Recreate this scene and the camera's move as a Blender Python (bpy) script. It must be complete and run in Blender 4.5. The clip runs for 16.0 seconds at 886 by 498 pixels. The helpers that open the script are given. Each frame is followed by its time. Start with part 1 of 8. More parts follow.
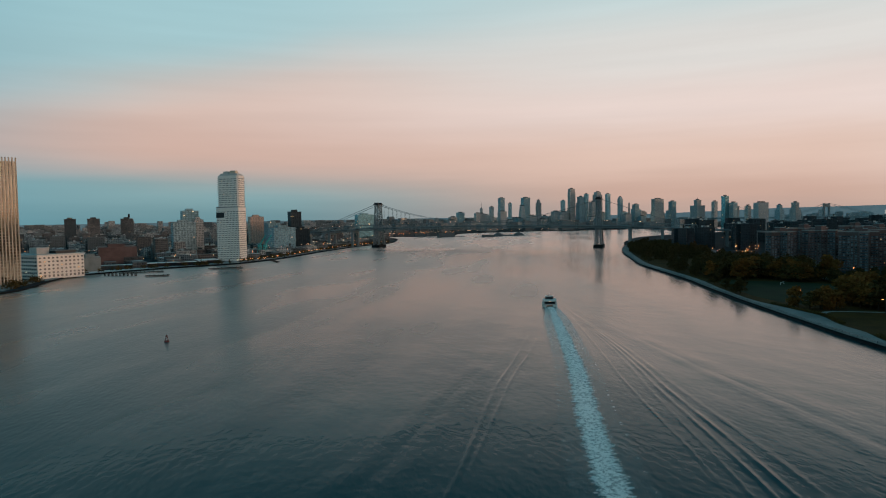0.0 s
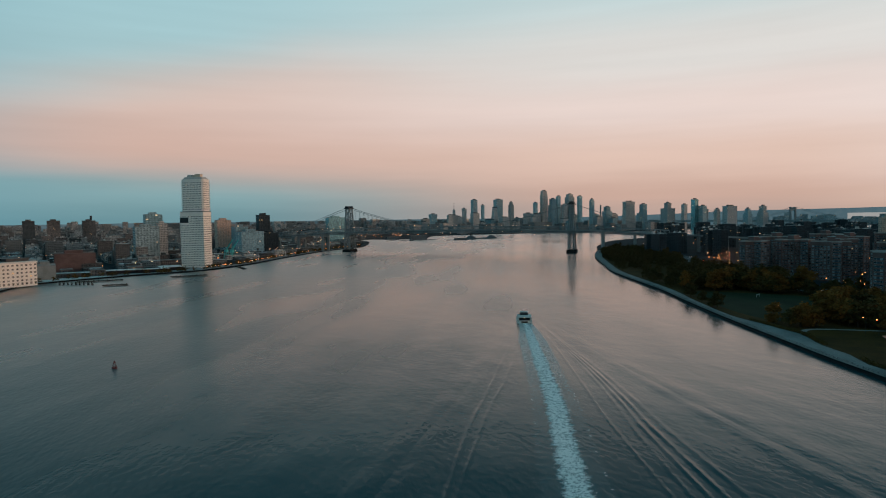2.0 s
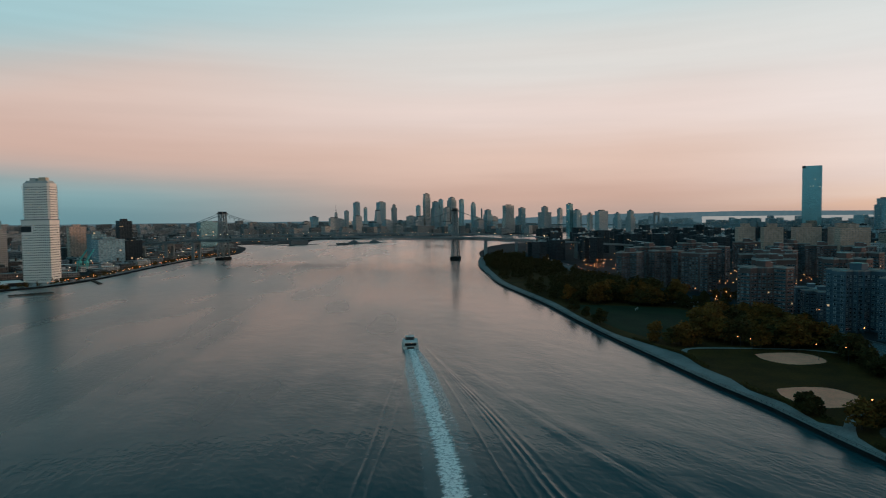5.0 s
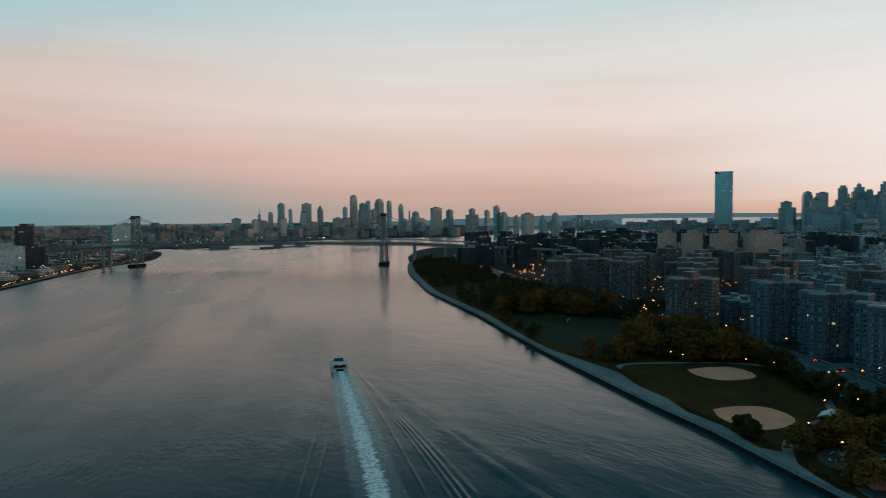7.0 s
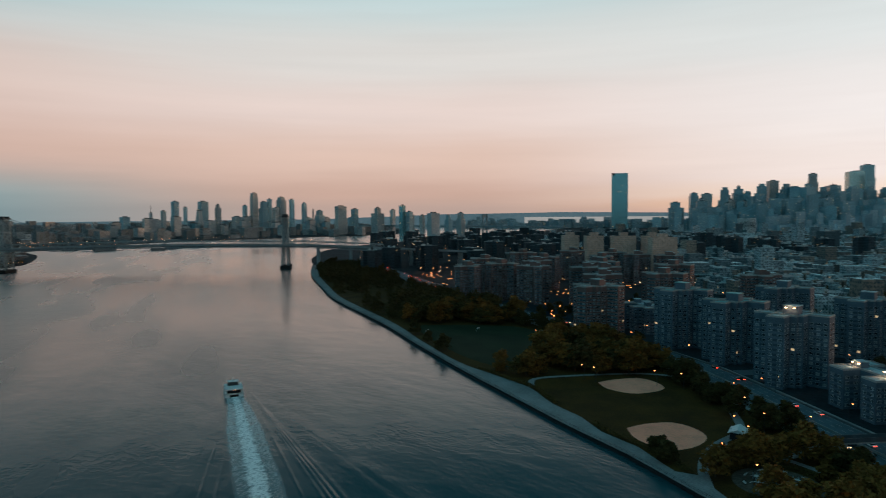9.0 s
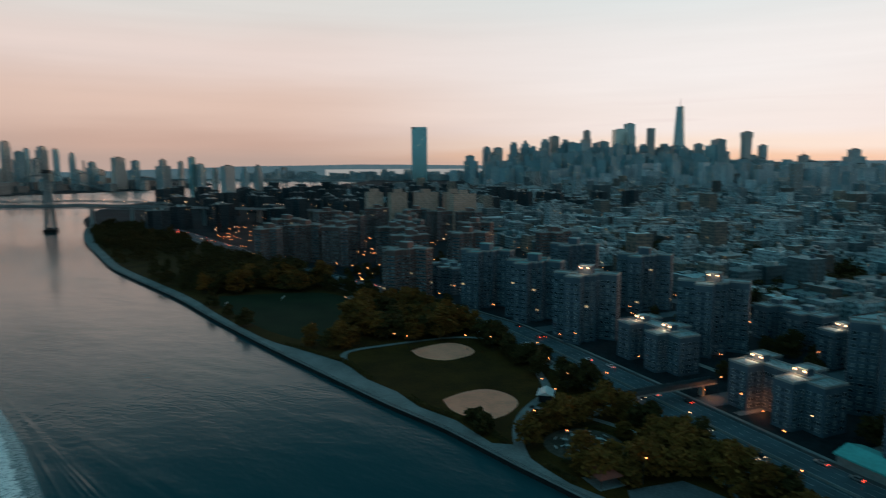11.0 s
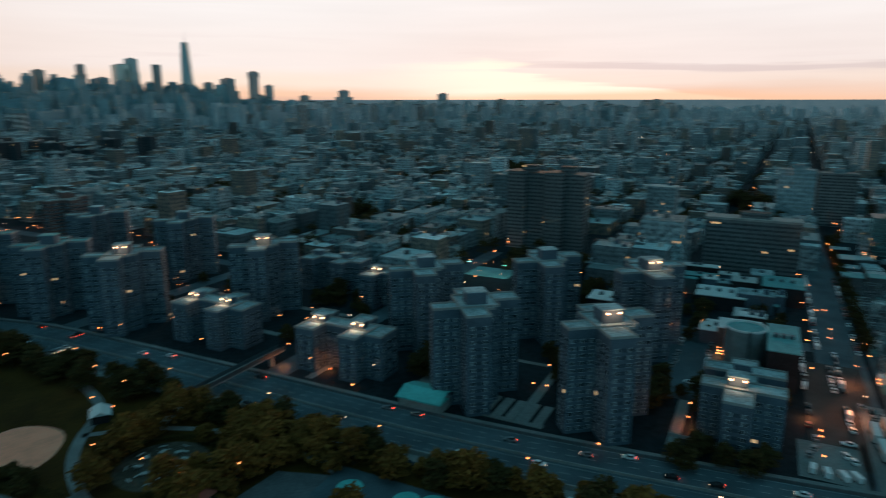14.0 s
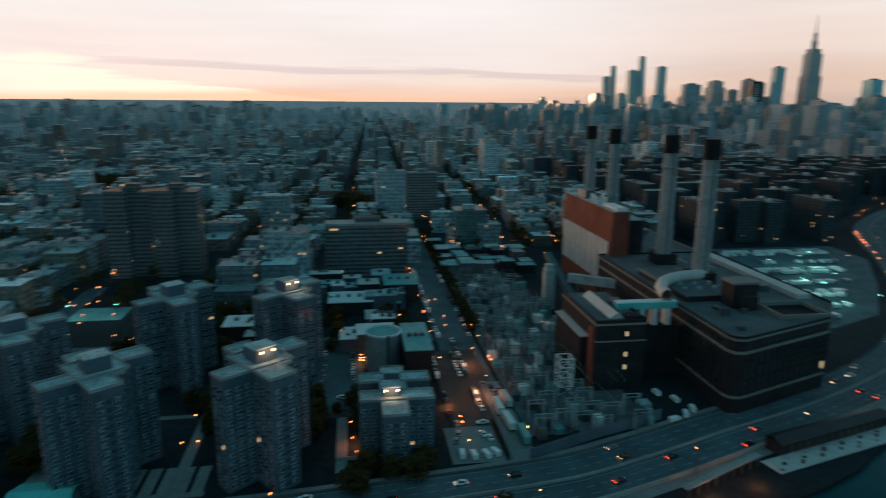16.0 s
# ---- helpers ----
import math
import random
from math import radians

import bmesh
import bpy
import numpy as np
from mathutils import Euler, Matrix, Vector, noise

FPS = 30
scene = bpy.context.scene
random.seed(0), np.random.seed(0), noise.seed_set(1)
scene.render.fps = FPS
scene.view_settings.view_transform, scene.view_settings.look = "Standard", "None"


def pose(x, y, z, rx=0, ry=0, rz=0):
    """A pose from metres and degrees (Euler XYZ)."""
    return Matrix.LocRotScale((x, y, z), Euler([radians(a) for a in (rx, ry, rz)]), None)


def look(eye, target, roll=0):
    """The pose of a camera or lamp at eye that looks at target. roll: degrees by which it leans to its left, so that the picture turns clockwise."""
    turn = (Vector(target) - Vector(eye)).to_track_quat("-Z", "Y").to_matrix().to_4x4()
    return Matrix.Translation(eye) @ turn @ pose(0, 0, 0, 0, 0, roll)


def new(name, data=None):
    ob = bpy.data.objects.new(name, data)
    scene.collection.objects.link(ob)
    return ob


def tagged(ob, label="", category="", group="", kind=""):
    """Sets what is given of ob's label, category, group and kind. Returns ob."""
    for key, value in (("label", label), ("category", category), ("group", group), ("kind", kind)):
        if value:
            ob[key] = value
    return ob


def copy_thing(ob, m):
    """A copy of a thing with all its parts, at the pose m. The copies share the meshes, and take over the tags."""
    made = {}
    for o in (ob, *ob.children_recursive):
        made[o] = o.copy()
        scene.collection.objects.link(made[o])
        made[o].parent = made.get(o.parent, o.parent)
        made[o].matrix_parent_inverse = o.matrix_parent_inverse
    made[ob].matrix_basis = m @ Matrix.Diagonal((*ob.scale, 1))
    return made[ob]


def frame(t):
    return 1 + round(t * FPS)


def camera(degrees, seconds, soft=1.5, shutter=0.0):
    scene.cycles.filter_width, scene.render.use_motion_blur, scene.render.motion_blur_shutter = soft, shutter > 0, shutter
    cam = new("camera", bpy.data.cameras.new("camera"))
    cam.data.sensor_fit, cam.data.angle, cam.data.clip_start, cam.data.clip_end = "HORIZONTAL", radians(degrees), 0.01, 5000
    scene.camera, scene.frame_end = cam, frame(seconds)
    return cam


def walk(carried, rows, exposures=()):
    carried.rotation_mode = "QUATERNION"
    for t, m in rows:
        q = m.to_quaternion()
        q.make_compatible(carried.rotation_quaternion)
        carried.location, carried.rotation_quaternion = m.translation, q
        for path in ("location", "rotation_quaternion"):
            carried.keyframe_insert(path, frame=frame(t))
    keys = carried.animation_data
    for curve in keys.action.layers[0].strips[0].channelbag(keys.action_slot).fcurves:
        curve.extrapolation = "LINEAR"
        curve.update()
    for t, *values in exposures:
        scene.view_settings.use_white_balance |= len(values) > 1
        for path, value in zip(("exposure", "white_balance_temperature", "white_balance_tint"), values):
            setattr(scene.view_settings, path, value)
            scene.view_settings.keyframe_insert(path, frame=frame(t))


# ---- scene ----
cam = camera(69.0, 16.0, soft=1.0, shutter=0.7)


def view(x, y, z, heading, pitch, roll):
    """Eye in metres; heading to the left of north, pitch and roll in degrees."""
    return pose(x, y, z, 90 + pitch, 0, heading) @ pose(0, 0, 0, 0, 0, roll)


walk(cam, [
    (0, view(50.15, -157.43, 63.75, 173.703, -2.697, -0.985)),
    (0.5, view(49.45, -161.98, 65.73, 173.128, -2.674, -0.894)),
    (1, view(48.67, -166.60, 67.76, 172.521, -2.702, -0.887)),
    (1.5, view(47.71, -171.32, 69.95, 171.965, -2.726, -0.891)),
    (2, view(46.69, -176.04, 72.25, 171.274, -2.718, -0.809)),
    (2.5, view(45.54, -180.71, 74.38, 169.843, -2.721, -0.747)),
    (3, view(44.32, -185.27, 76.26, 167.996, -2.714, -0.729)),
    (3.5, view(43.00, -189.87, 78.08, 166.041, -2.712, -0.741)),
    (4, view(41.79, -194.37, 79.87, 164.115, -2.738, -0.720)),
    (6.5, view(38.36, -215.43, 90.68, 156.314, -2.795, -0.644)),
    (7, view(36.61, -220.16, 92.58, 154.446, -2.798, -0.617)),
    (7.5, view(34.60, -224.85, 94.43, 152.543, -2.808, -0.557)),
    (8, view(32.36, -229.64, 96.46, 150.680, -2.833, -0.536)),
    (8.2, view(31.45, -231.58, 97.27, 149.901, -2.825, -0.467)),
    (10.3, view(19.40, -251.79, 105.03, 136.114, -5.408, -0.510)),
    (10.5, view(18.49, -253.39, 105.91, 134.053, -6.002, -0.393)),
    (11, view(16.27, -257.30, 108.06, 128.565, -7.519, -0.285)),
    (11.5, view(13.98, -261.01, 110.22, 122.674, -9.154, -0.301)),
    (12, view(11.29, -264.55, 112.37, 116.642, -10.845, -0.329)),
    (12.5, view(7.69, -267.89, 114.13, 110.519, -12.570, -0.176)),
    (13, view(4.27, -271.00, 116.02, 104.284, -12.916, -0.251)),
    (13.5, view(0.95, -273.57, 118.13, 96.366, -13.008, -0.170)),
    (14, view(-2.58, -275.96, 120.21, 87.506, -13.058, -0.052)),
    (14.5, view(-6.73, -278.26, 122.22, 78.723, -13.071, 0.114)),
    (15, view(-11.44, -279.75, 123.93, 70.003, -13.004, 0.207)),
    (15.5, view(-16.63, -280.73, 125.81, 61.266, -12.973, 0.383)),
    (16, view(-21.83, -281.36, 127.83, 52.753, -12.939, 0.488)),
], ((0, 0.0), (11.3, 0.0), (12.6, 0.09), (16, 0.09)))

# ---- world, sun ----
SUN_HEADING = 80.0          # degrees to the left of north
world = bpy.data.worlds.new("dusk_sky")
scene.world = world
world.use_nodes = True
wn, wl = world.node_tree.nodes, world.node_tree.links
wn.clear()


def wmath(op, a, b=None, c=None):
    n = wn.new("ShaderNodeMath")
    n.operation = op
    for k, v in enumerate((a, b, c)):
        if v is None:
            continue
        if isinstance(v, (int, float)):
            n.inputs[k].default_value = v
        else:
            wl.new(v, n.inputs[k])
    return n.outputs[0]


def srgb(r, g, b):
    f = lambda c: c / 12.92 if c <= 0.04045 else ((c + 0.055) / 1.055) ** 2.4
    return (f(r / 255), f(g / 255), f(b / 255), 1)


def wramp(fac, stops):
    n = wn.new("ShaderNodeValToRGB")
    n.color_ramp.interpolation = "EASE"
    el = n.color_ramp.elements
    while len(el) < len(stops):
        el.new(0.5)
    for e, (p, col) in zip(el, stops):
        e.position, e.color = p, srgb(*col)
    wl.new(fac, n.inputs[0])
    return n.outputs[0]


def wmix(fac, a, b):
    n = wn.new("ShaderNodeMix")
    n.data_type = "RGBA"
    wl.new(fac, n.inputs[0])
    for sock, v in ((n.inputs[6], a), (n.inputs[7], b)):
        if isinstance(v, tuple):
            sock.default_value = v
        else:
            wl.new(v, sock)
    return n.outputs[2]


tc = wn.new("ShaderNodeTexCoord")
sep = wn.new("ShaderNodeSeparateXYZ")
wl.new(tc.outputs["Generated"], sep.inputs[0])
wx, wy, wz = sep.outputs
# soft streaks: stretched noise over the sky
stretch = wn.new("ShaderNodeMapping")
stretch.inputs["Scale"].default_value = (1.6, 1.6, 15)
wl.new(tc.outputs["Generated"], stretch.inputs[0])
streak = wn.new("ShaderNodeTexNoise")
streak.inputs["Scale"].default_value, streak.inputs["Detail"].default_value, streak.inputs["Roughness"].default_value = 1.6, 5, 0.5
wl.new(stretch.outputs[0], streak.inputs["Vector"])
wob = wmath("MULTIPLY", wmath("SUBTRACT", streak.outputs[0], 0.5), 0.05)
elev = wmath("ADD", wmath("MULTIPLY", wmath("ARCSINE", wz), 180 / math.pi / 30.0), wob)      # 1 at 30 degrees
sx, sy = -math.sin(radians(SUN_HEADING)), math.cos(radians(SUN_HEADING))
# how far the view is turned from the glow: 1 towards it, -1 away
toward = wmath("ADD", wmath("MULTIPLY", wx, sx), wmath("MULTIPLY", wy, sy))
ramp_s = wramp(elev, [(0.0, (184, 160, 150)), (0.06, (199, 167, 153)), (0.16, (219, 190, 176)), (0.30, (226, 208, 201)), (0.44, (217, 214, 210)),
                      (0.63, (190, 209, 211)), (0.72, (30, 96, 114)), (1.0, (4, 62, 80))])
# south-east: pink band, closed above by pale teal that dips to the east and below by the blue belt
pink = wramp(elev, [(0.0, (178, 156, 148)), (0.10, (190, 160, 149)), (0.20, (203, 173, 161)), (0.34, (211, 187, 177)), (0.50, (206, 192, 186)), (0.62, (110, 146, 160)), (0.70, (28, 92, 110)), (1.0, (4, 62, 80))])
teal = wramp(elev, [(0.0, (150, 180, 188)), (0.30, (166, 194, 198)), (0.63, (158, 196, 203)), (0.71, (34, 100, 118)), (1.0, (4, 62, 80))])
ramp_w = wramp(elev, [(0.0, (225, 182, 160)), (0.02, (241, 198, 168)), (0.05, (246, 224, 208)), (0.10, (242, 230, 225)), (0.26, (240, 234, 232)),
                      (0.5, (216, 223, 223)), (0.8, (60, 118, 132)), (1.0, (12, 78, 96))])
ramp_n = wramp(elev, [(0.0, (204, 184, 172)), (0.06, (228, 200, 182)), (0.15, (240, 227, 219)), (0.3, (238, 233, 229)), (0.56, (190, 206, 208)), (0.8, (56, 114, 130)), (1.0, (12, 78, 96))])


def wstep(v, lo, hi):
    n = wn.new("ShaderNodeMapRange")
    n.interpolation_type = "SMOOTHSTEP"
    n.inputs[1].default_value, n.inputs[2].default_value = lo, hi
    wl.new(v, n.inputs[0])
    return n.outputs[0]


lift = wmath("SUBTRACT", elev, wmath("MULTIPLY", wmath("MINIMUM", toward, -0.2), 0.41))
sky_se = wmix(wstep(lift, 0.46, 0.66), pink, teal)
sky_col = wmix(wstep(toward, -0.45, 0.25), sky_se, ramp_s)
belt = wramp(elev, [(0.0, (104, 142, 150)), (0.10, (130, 164, 169)), (0.16, (146, 170, 174))])
belt_f = wmath("MULTIPLY", wmath("SUBTRACT", 1.0, wstep(wmath("ADD", elev, wmath("MULTIPLY", toward, 0.098)), 0.03, 0.155)), wmath("SUBTRACT", 1.0, wstep(toward, -0.38, 0.26)))
sky_col = wmix(belt_f, sky_col, belt)
sky_col = wmix(wstep(toward, 0.42, 0.92), sky_col, ramp_w)
north = wmath("ADD", wmath("MULTIPLY", wx, 0.25), wmath("MULTIPLY", wy, 0.97))
sky_col = wmix(wstep(north, 0.62, 0.98), sky_col, ramp_n)
# long grey cloud bars low over the glow
bars_map = wn.new("ShaderNodeMapping")
bars_map.inputs["Scale"].default_value = (3, 3, 62)
bars_map.inputs["Location"].default_value = (0.3, 0.1, 0.35)
wl.new(tc.outputs["Generated"], bars_map.inputs[0])
bars = wn.new("ShaderNodeTexNoise")
bars.inputs["Scale"].default_value, bars.inputs["Detail"].default_value = 1.1, 3
wl.new(bars_map.outputs[0], bars.inputs["Vector"])
bar_f = wmath("MULTIPLY", wmath("MULTIPLY", wstep(bars.outputs[0], 0.54, 0.70), wstep(toward, 0.3, 0.8)), wmath("SUBTRACT", 1.0, wstep(elev, 0.10, 0.24)))
sky_col = wmix(wmath("MULTIPLY", bar_f, 0.22), sky_col, srgb(205, 186, 184))
# bright wedge of clear sky under a cloud edge, and a long thin grey bar above it
head = wmath("MULTIPLY", wmath("ARCTAN2", wmath("MULTIPLY", wx, -1.0), wy), 180 / math.pi)
ragged = wmath("MULTIPLY", wmath("SUBTRACT", bars.outputs[0], 0.5), 0.045)


def band(at_low, slope, thick, lo, hi, soft):
    mid_line = wmath("ADD", wmath("MULTIPLY", wmath("SUBTRACT", head, lo), slope), at_low)
    off = wmath("ABSOLUTE", wmath("SUBTRACT", wmath("ADD", elev, ragged), mid_line))
    f = wmath("SUBTRACT", 1.0, wstep(off, thick * 0.5, thick * 1.5))
    ends = wmath("MULTIPLY", wstep(head, lo - soft, lo + soft), wmath("SUBTRACT", 1.0, wstep(head, hi - soft, hi + soft)))
    return wmath("MULTIPLY", f, ends)


torn = wmath("MULTIPLY", wmath("SUBTRACT", bars.outputs[0], 0.5), 0.10)
edge_top = wmath("ADD", wmath("MINIMUM", wmath("MULTIPLY", wmath("SUBTRACT", head, 67.0), 0.0056), 0.095), wmath("ADD", torn, 0.006))
wedge = wmath("MULTIPLY", wstep(wmath("SUBTRACT", edge_top, elev), -0.004, 0.012), wmath("SUBTRACT", 1.0, wstep(head, 82.0, 96.0)))
grey_deck = wmath("MULTIPLY", wmath("MULTIPLY", wstep(head, 30.0, 62.0), wmath("SUBTRACT", 1.0, wstep(head, 84.0, 104.0))), wmath("SUBTRACT", 1.0, wstep(elev, 0.10, 0.34)))
sky_col = wmix(wmath("MULTIPLY", grey_deck, 0.35), sky_col, srgb(226, 212, 210))
sky_col = wmix(wmath("MULTIPLY", wedge, 0.92), sky_col, srgb(255, 244, 224))
ember = wmath("MULTIPLY", wmath("SUBTRACT", 1.0, wstep(elev, 0.004, 0.030)), wmath("MULTIPLY", wstep(head, 40.0, 60.0), wmath("SUBTRACT", 1.0, wstep(head, 84.0, 104.0))))
sky_col = wmix(wmath("MULTIPLY", ember, 0.75), sky_col, srgb(248, 196, 158))
sky_col = wmix(wmath("MULTIPLY", band(0.062, 0.0009, 0.008, 38.0, 80.0, 5.0), 0.6), sky_col, srgb(206, 190, 190))
# away from the camera's side the dome falls to deep dusk blue
sky_col = wmix(wmath("MULTIPLY", wstep(wx, 0.25, 0.85), 0.9), sky_col, srgb(84, 152, 172))
overhead = wstep(wz, 0.62, 0.97)
sky_col = wmix(overhead, sky_col, srgb(94, 157, 174))
cloud = wmath("ADD", wmath("ADD", 0.895, wmath("MULTIPLY", streak.outputs[0], 0.12)), wmath("MULTIPLY", bars.outputs[0], 0.09))
gain = wn.new("ShaderNodeVectorMath")
gain.operation = "SCALE"
wl.new(sky_col, gain.inputs[0])
wl.new(cloud, gain.inputs["Scale"])
sky_col = gain.outputs[0]
nish = wn.new("ShaderNodeTexSky")
nish.sky_type = "NISHITA"
nish.sun_disc = False
nish.sun_elevation, nish.sun_rotation = radians(1.0), radians(-SUN_HEADING)
nish.air_density, nish.dust_density = 1.0, 1.0
bg_a, bg_b, add = wn.new("ShaderNodeBackground"), wn.new("ShaderNodeBackground"), wn.new("ShaderNodeAddShader")
wout = wn.new("ShaderNodeOutputWorld")
wl.new(sky_col, bg_a.inputs[0])
bg_a.inputs[1].default_value = 1.03
wl.new(nish.outputs[0], bg_b.inputs[0])
bg_b.inputs[1].default_value = 0.004
wl.new(bg_a.outputs[0], add.inputs[0])
wl.new(bg_b.outputs[0], add.inputs[1])
wl.new(add.outputs[0], wout.inputs[0])

sun_data = bpy.data.lights.new("sun", "SUN")
sun_data.energy, sun_data.angle, sun_data.color = 1.25, radians(10), (1.0, 0.56, 0.32)
sun = new("sun", sun_data)
sun.matrix_world = look((0, 0, 0), (-math.sin(radians(SUN_HEADING)) * -10, -math.cos(radians(SUN_HEADING)) * 10, -0.55))

# ---- materials ----


class Nodes:
    """A node material under construction."""

    def __init__(self, name, rough=0.8, metal=0.0):
        self.m = bpy.data.materials.new(name)
        self.m.use_nodes = True
        self.n, self.l = self.m.node_tree.nodes, self.m.node_tree.links
        self.b = self.n["Principled BSDF"]
        self.b.inputs["Roughness"].default_value, self.b.inputs["Metallic"].default_value = rough, metal

    def put(self, sock, v):
        if isinstance(v, (int, float, tuple)):
            sock.default_value = v
        else:
            self.l.new(v, sock)

    def math(self, op, a, b=None, c=None):
        n = self.n.new("ShaderNodeMath")
        n.operation = op
        for k, v in enumerate((a, b, c)):
            if v is not None:
                self.put(n.inputs[k], v)
        return n.outputs[0]

    def mix(self, f, a, b):
        n = self.n.new("ShaderNodeMix")
        n.data_type = "RGBA"
        self.put(n.inputs[0], f)
        self.put(n.inputs[6], a)
        self.put(n.inputs[7], b)
        return n.outputs[2]

    def where(self):
        return self.n.new("ShaderNodeNewGeometry").outputs["Position"]

    def noise(self, scale, detail=3.0, vec=None, rough=0.55):
        n = self.n.new("ShaderNodeTexNoise")
        n.inputs["Scale"].default_value, n.inputs["Detail"].default_value, n.inputs["Roughness"].default_value = scale, detail, rough
        self.l.new(vec if vec is not None else self.where(), n.inputs["Vector"])
        return n.outputs[0]

    def step(self, v, lo, hi):
        n = self.n.new("ShaderNodeMapRange")
        n.interpolation_type = "SMOOTHSTEP"
        n.inputs[1].default_value, n.inputs[2].default_value = lo, hi
        self.l.new(v, n.inputs[0])
        return n.outputs[0]

    def bump(self, h, strength, dist=0.1):
        n = self.n.new("ShaderNodeBump")
        n.inputs["Strength"].default_value, n.inputs["Distance"].default_value = strength, dist
        self.l.new(h, n.inputs["Height"])
        self.l.new(n.outputs[0], self.b.inputs["Normal"])


def rgba(c, k=1.0):
    return (c[0] * k, c[1] * k, c[2] * k, 1)


def plain(name, c, rough=0.8, metal=0.0, fine=2.0, broad=0.08, spread=0.35, relief=0.2, per_object=0.0):
    """One surface with grain and broad stains; per_object varies alike things."""
    k = Nodes(name, rough, metal)
    f1, f2 = k.noise(fine, 4), k.noise(broad, 3)
    f = k.math("ADD", k.math("MULTIPLY", f1, 0.5), k.math("MULTIPLY", f2, 0.5))
    col = k.mix(k.step(f, 0.3, 0.7), rgba(c, 1 - spread), rgba(c, 1 + spread))
    if per_object:
        r = k.n.new("ShaderNodeObjectInfo").outputs["Random"]
        col = k.mix(k.math("MULTIPLY", r, per_object), col, rgba(c, 0.4))
    k.put(k.b.inputs["Base Color"], col)
    if rough >= 0.75:
        k.put(k.b.inputs["Specular IOR Level"], 0.12)
    if relief:
        k.bump(f1, relief, 0.05)
    return k.m


def glowing(name, c, strength):
    k = Nodes(name, 0.5)
    k.put(k.b.inputs["Base Color"], rgba(c, 0.6))
    k.put(k.b.inputs["Emission Color"], rgba(c))
    k.put(k.b.inputs["Emission Strength"], strength)
    k.m.cycles.emission_sampling = "NONE"
    return k.m


def facade(name, walls, glass, turn, storey, bay, wide, tall, lit=0.01, roof=(0.16, 0.18, 0.19), wall_rough=0.85, glass_rough=0.12, warm=(1.0, 0.62, 0.28), glow=0.7, metal=0.0, brick=0.0):
    """Walls with a grid of real-size openings: two wall colours by block, dark panes, a few of them lit."""
    k = Nodes(name)
    geo = k.n.new("ShaderNodeNewGeometry")

    def rot(v):
        n = k.n.new("ShaderNodeVectorRotate")
        n.rotation_type = "Z_AXIS"
        n.inputs["Angle"].default_value = radians(-turn)
        k.l.new(v, n.inputs["Vector"])
        s = k.n.new("ShaderNodeSeparateXYZ")
        k.l.new(n.outputs[0], s.inputs[0])
        return s.outputs

    px, py, pz = rot(geo.outputs["Position"])
    nx, ny, nz = rot(geo.outputs["True Normal"])
    side = k.math("GREATER_THAN", k.math("ABSOLUTE", nx), 0.6)
    along = k.math("ADD", k.math("MULTIPLY", py, side), k.math("MULTIPLY", px, k.math("SUBTRACT", 1.0, side)))
    isl = k.math("FRACT", k.math("ADD", geo.outputs["Random Per Island"], k.math("MULTIPLY", k.n.new("ShaderNodeObjectInfo").outputs["Random"], 3.7)))
    along = k.math("ADD", along, k.math("MULTIPLY", isl, 7.0))
    cx, cz = k.math("DIVIDE", along, bay), k.math("DIVIDE", pz, storey)
    fx = k.math("ABSOLUTE", k.math("SUBTRACT", k.math("FRACT", cx), 0.5))
    fz = k.math("ABSOLUTE", k.math("SUBTRACT", k.math("FRACT", cz), 0.55))
    upright = k.math("LESS_THAN", k.math("ABSOLUTE", nz), 0.5)
    hole = k.math("MULTIPLY", k.math("MULTIPLY", k.math("LESS_THAN", fx, wide / 2), k.math("LESS_THAN", fz, tall / 2)), upright)
    cell = k.n.new("ShaderNodeCombineXYZ")
    k.put(cell.inputs[0], k.math("FLOOR", cx))
    k.put(cell.inputs[1], k.math("FLOOR", cz))
    k.put(cell.inputs[2], k.math("ADD", side, k.math("MULTIPLY", isl, 31.0)))
    wh = k.n.new("ShaderNodeTexWhiteNoise")
    k.l.new(cell.outputs[0], wh.inputs["Vector"])
    on = k.math("MULTIPLY", k.math("GREATER_THAN", wh.outputs["Value"], 1 - lit), hole)
    wall = k.mix(isl, rgba(walls[0]), rgba(walls[1]))
    if brick:                                                        # a share of the houses in brown and tan brick
        pick = k.math("FRACT", k.math("MULTIPLY", isl, 23.17))
        wall = k.mix(k.math("LESS_THAN", pick, brick), wall, k.mix(isl, (0.115, 0.082, 0.066, 1), (0.40, 0.32, 0.25, 1)))
    dirt = k.noise(0.35, 4)
    wall = k.mix(k.step(dirt, 0.35, 0.75), wall, rgba(walls[0], 0.55))
    quarter = k.step(k.noise(0.0075, 2), 0.40, 0.62)                # dark brick quarters beside paler ones
    wall = k.mix(k.math("MULTIPLY", quarter, 0.55), wall, rgba(walls[0], 0.5))
    isl2 = k.math("FRACT", k.math("MULTIPLY", isl, 57.31))
    top = k.mix(k.math("POWER", isl2, 2.0), rgba(roof, 0.14), rgba(roof, 1.5))
    top = k.mix(k.step(k.noise(0.5, 3), 0.35, 0.7), top, rgba(roof, 0.5))
    top = k.mix(k.math("MULTIPLY", quarter, 0.6), top, rgba(roof, 0.22))
    body = k.mix(upright, top, wall)
    pane = k.mix(k.math("MULTIPLY", wh.outputs["Value"], 0.7), rgba(glass), rgba(glass, 2.2))
    k.put(k.b.inputs["Base Color"], k.mix(hole, body, pane))
    k.put(k.b.inputs["Roughness"], k.math("ADD", k.math("MULTIPLY", hole, glass_rough - wall_rough), wall_rough))
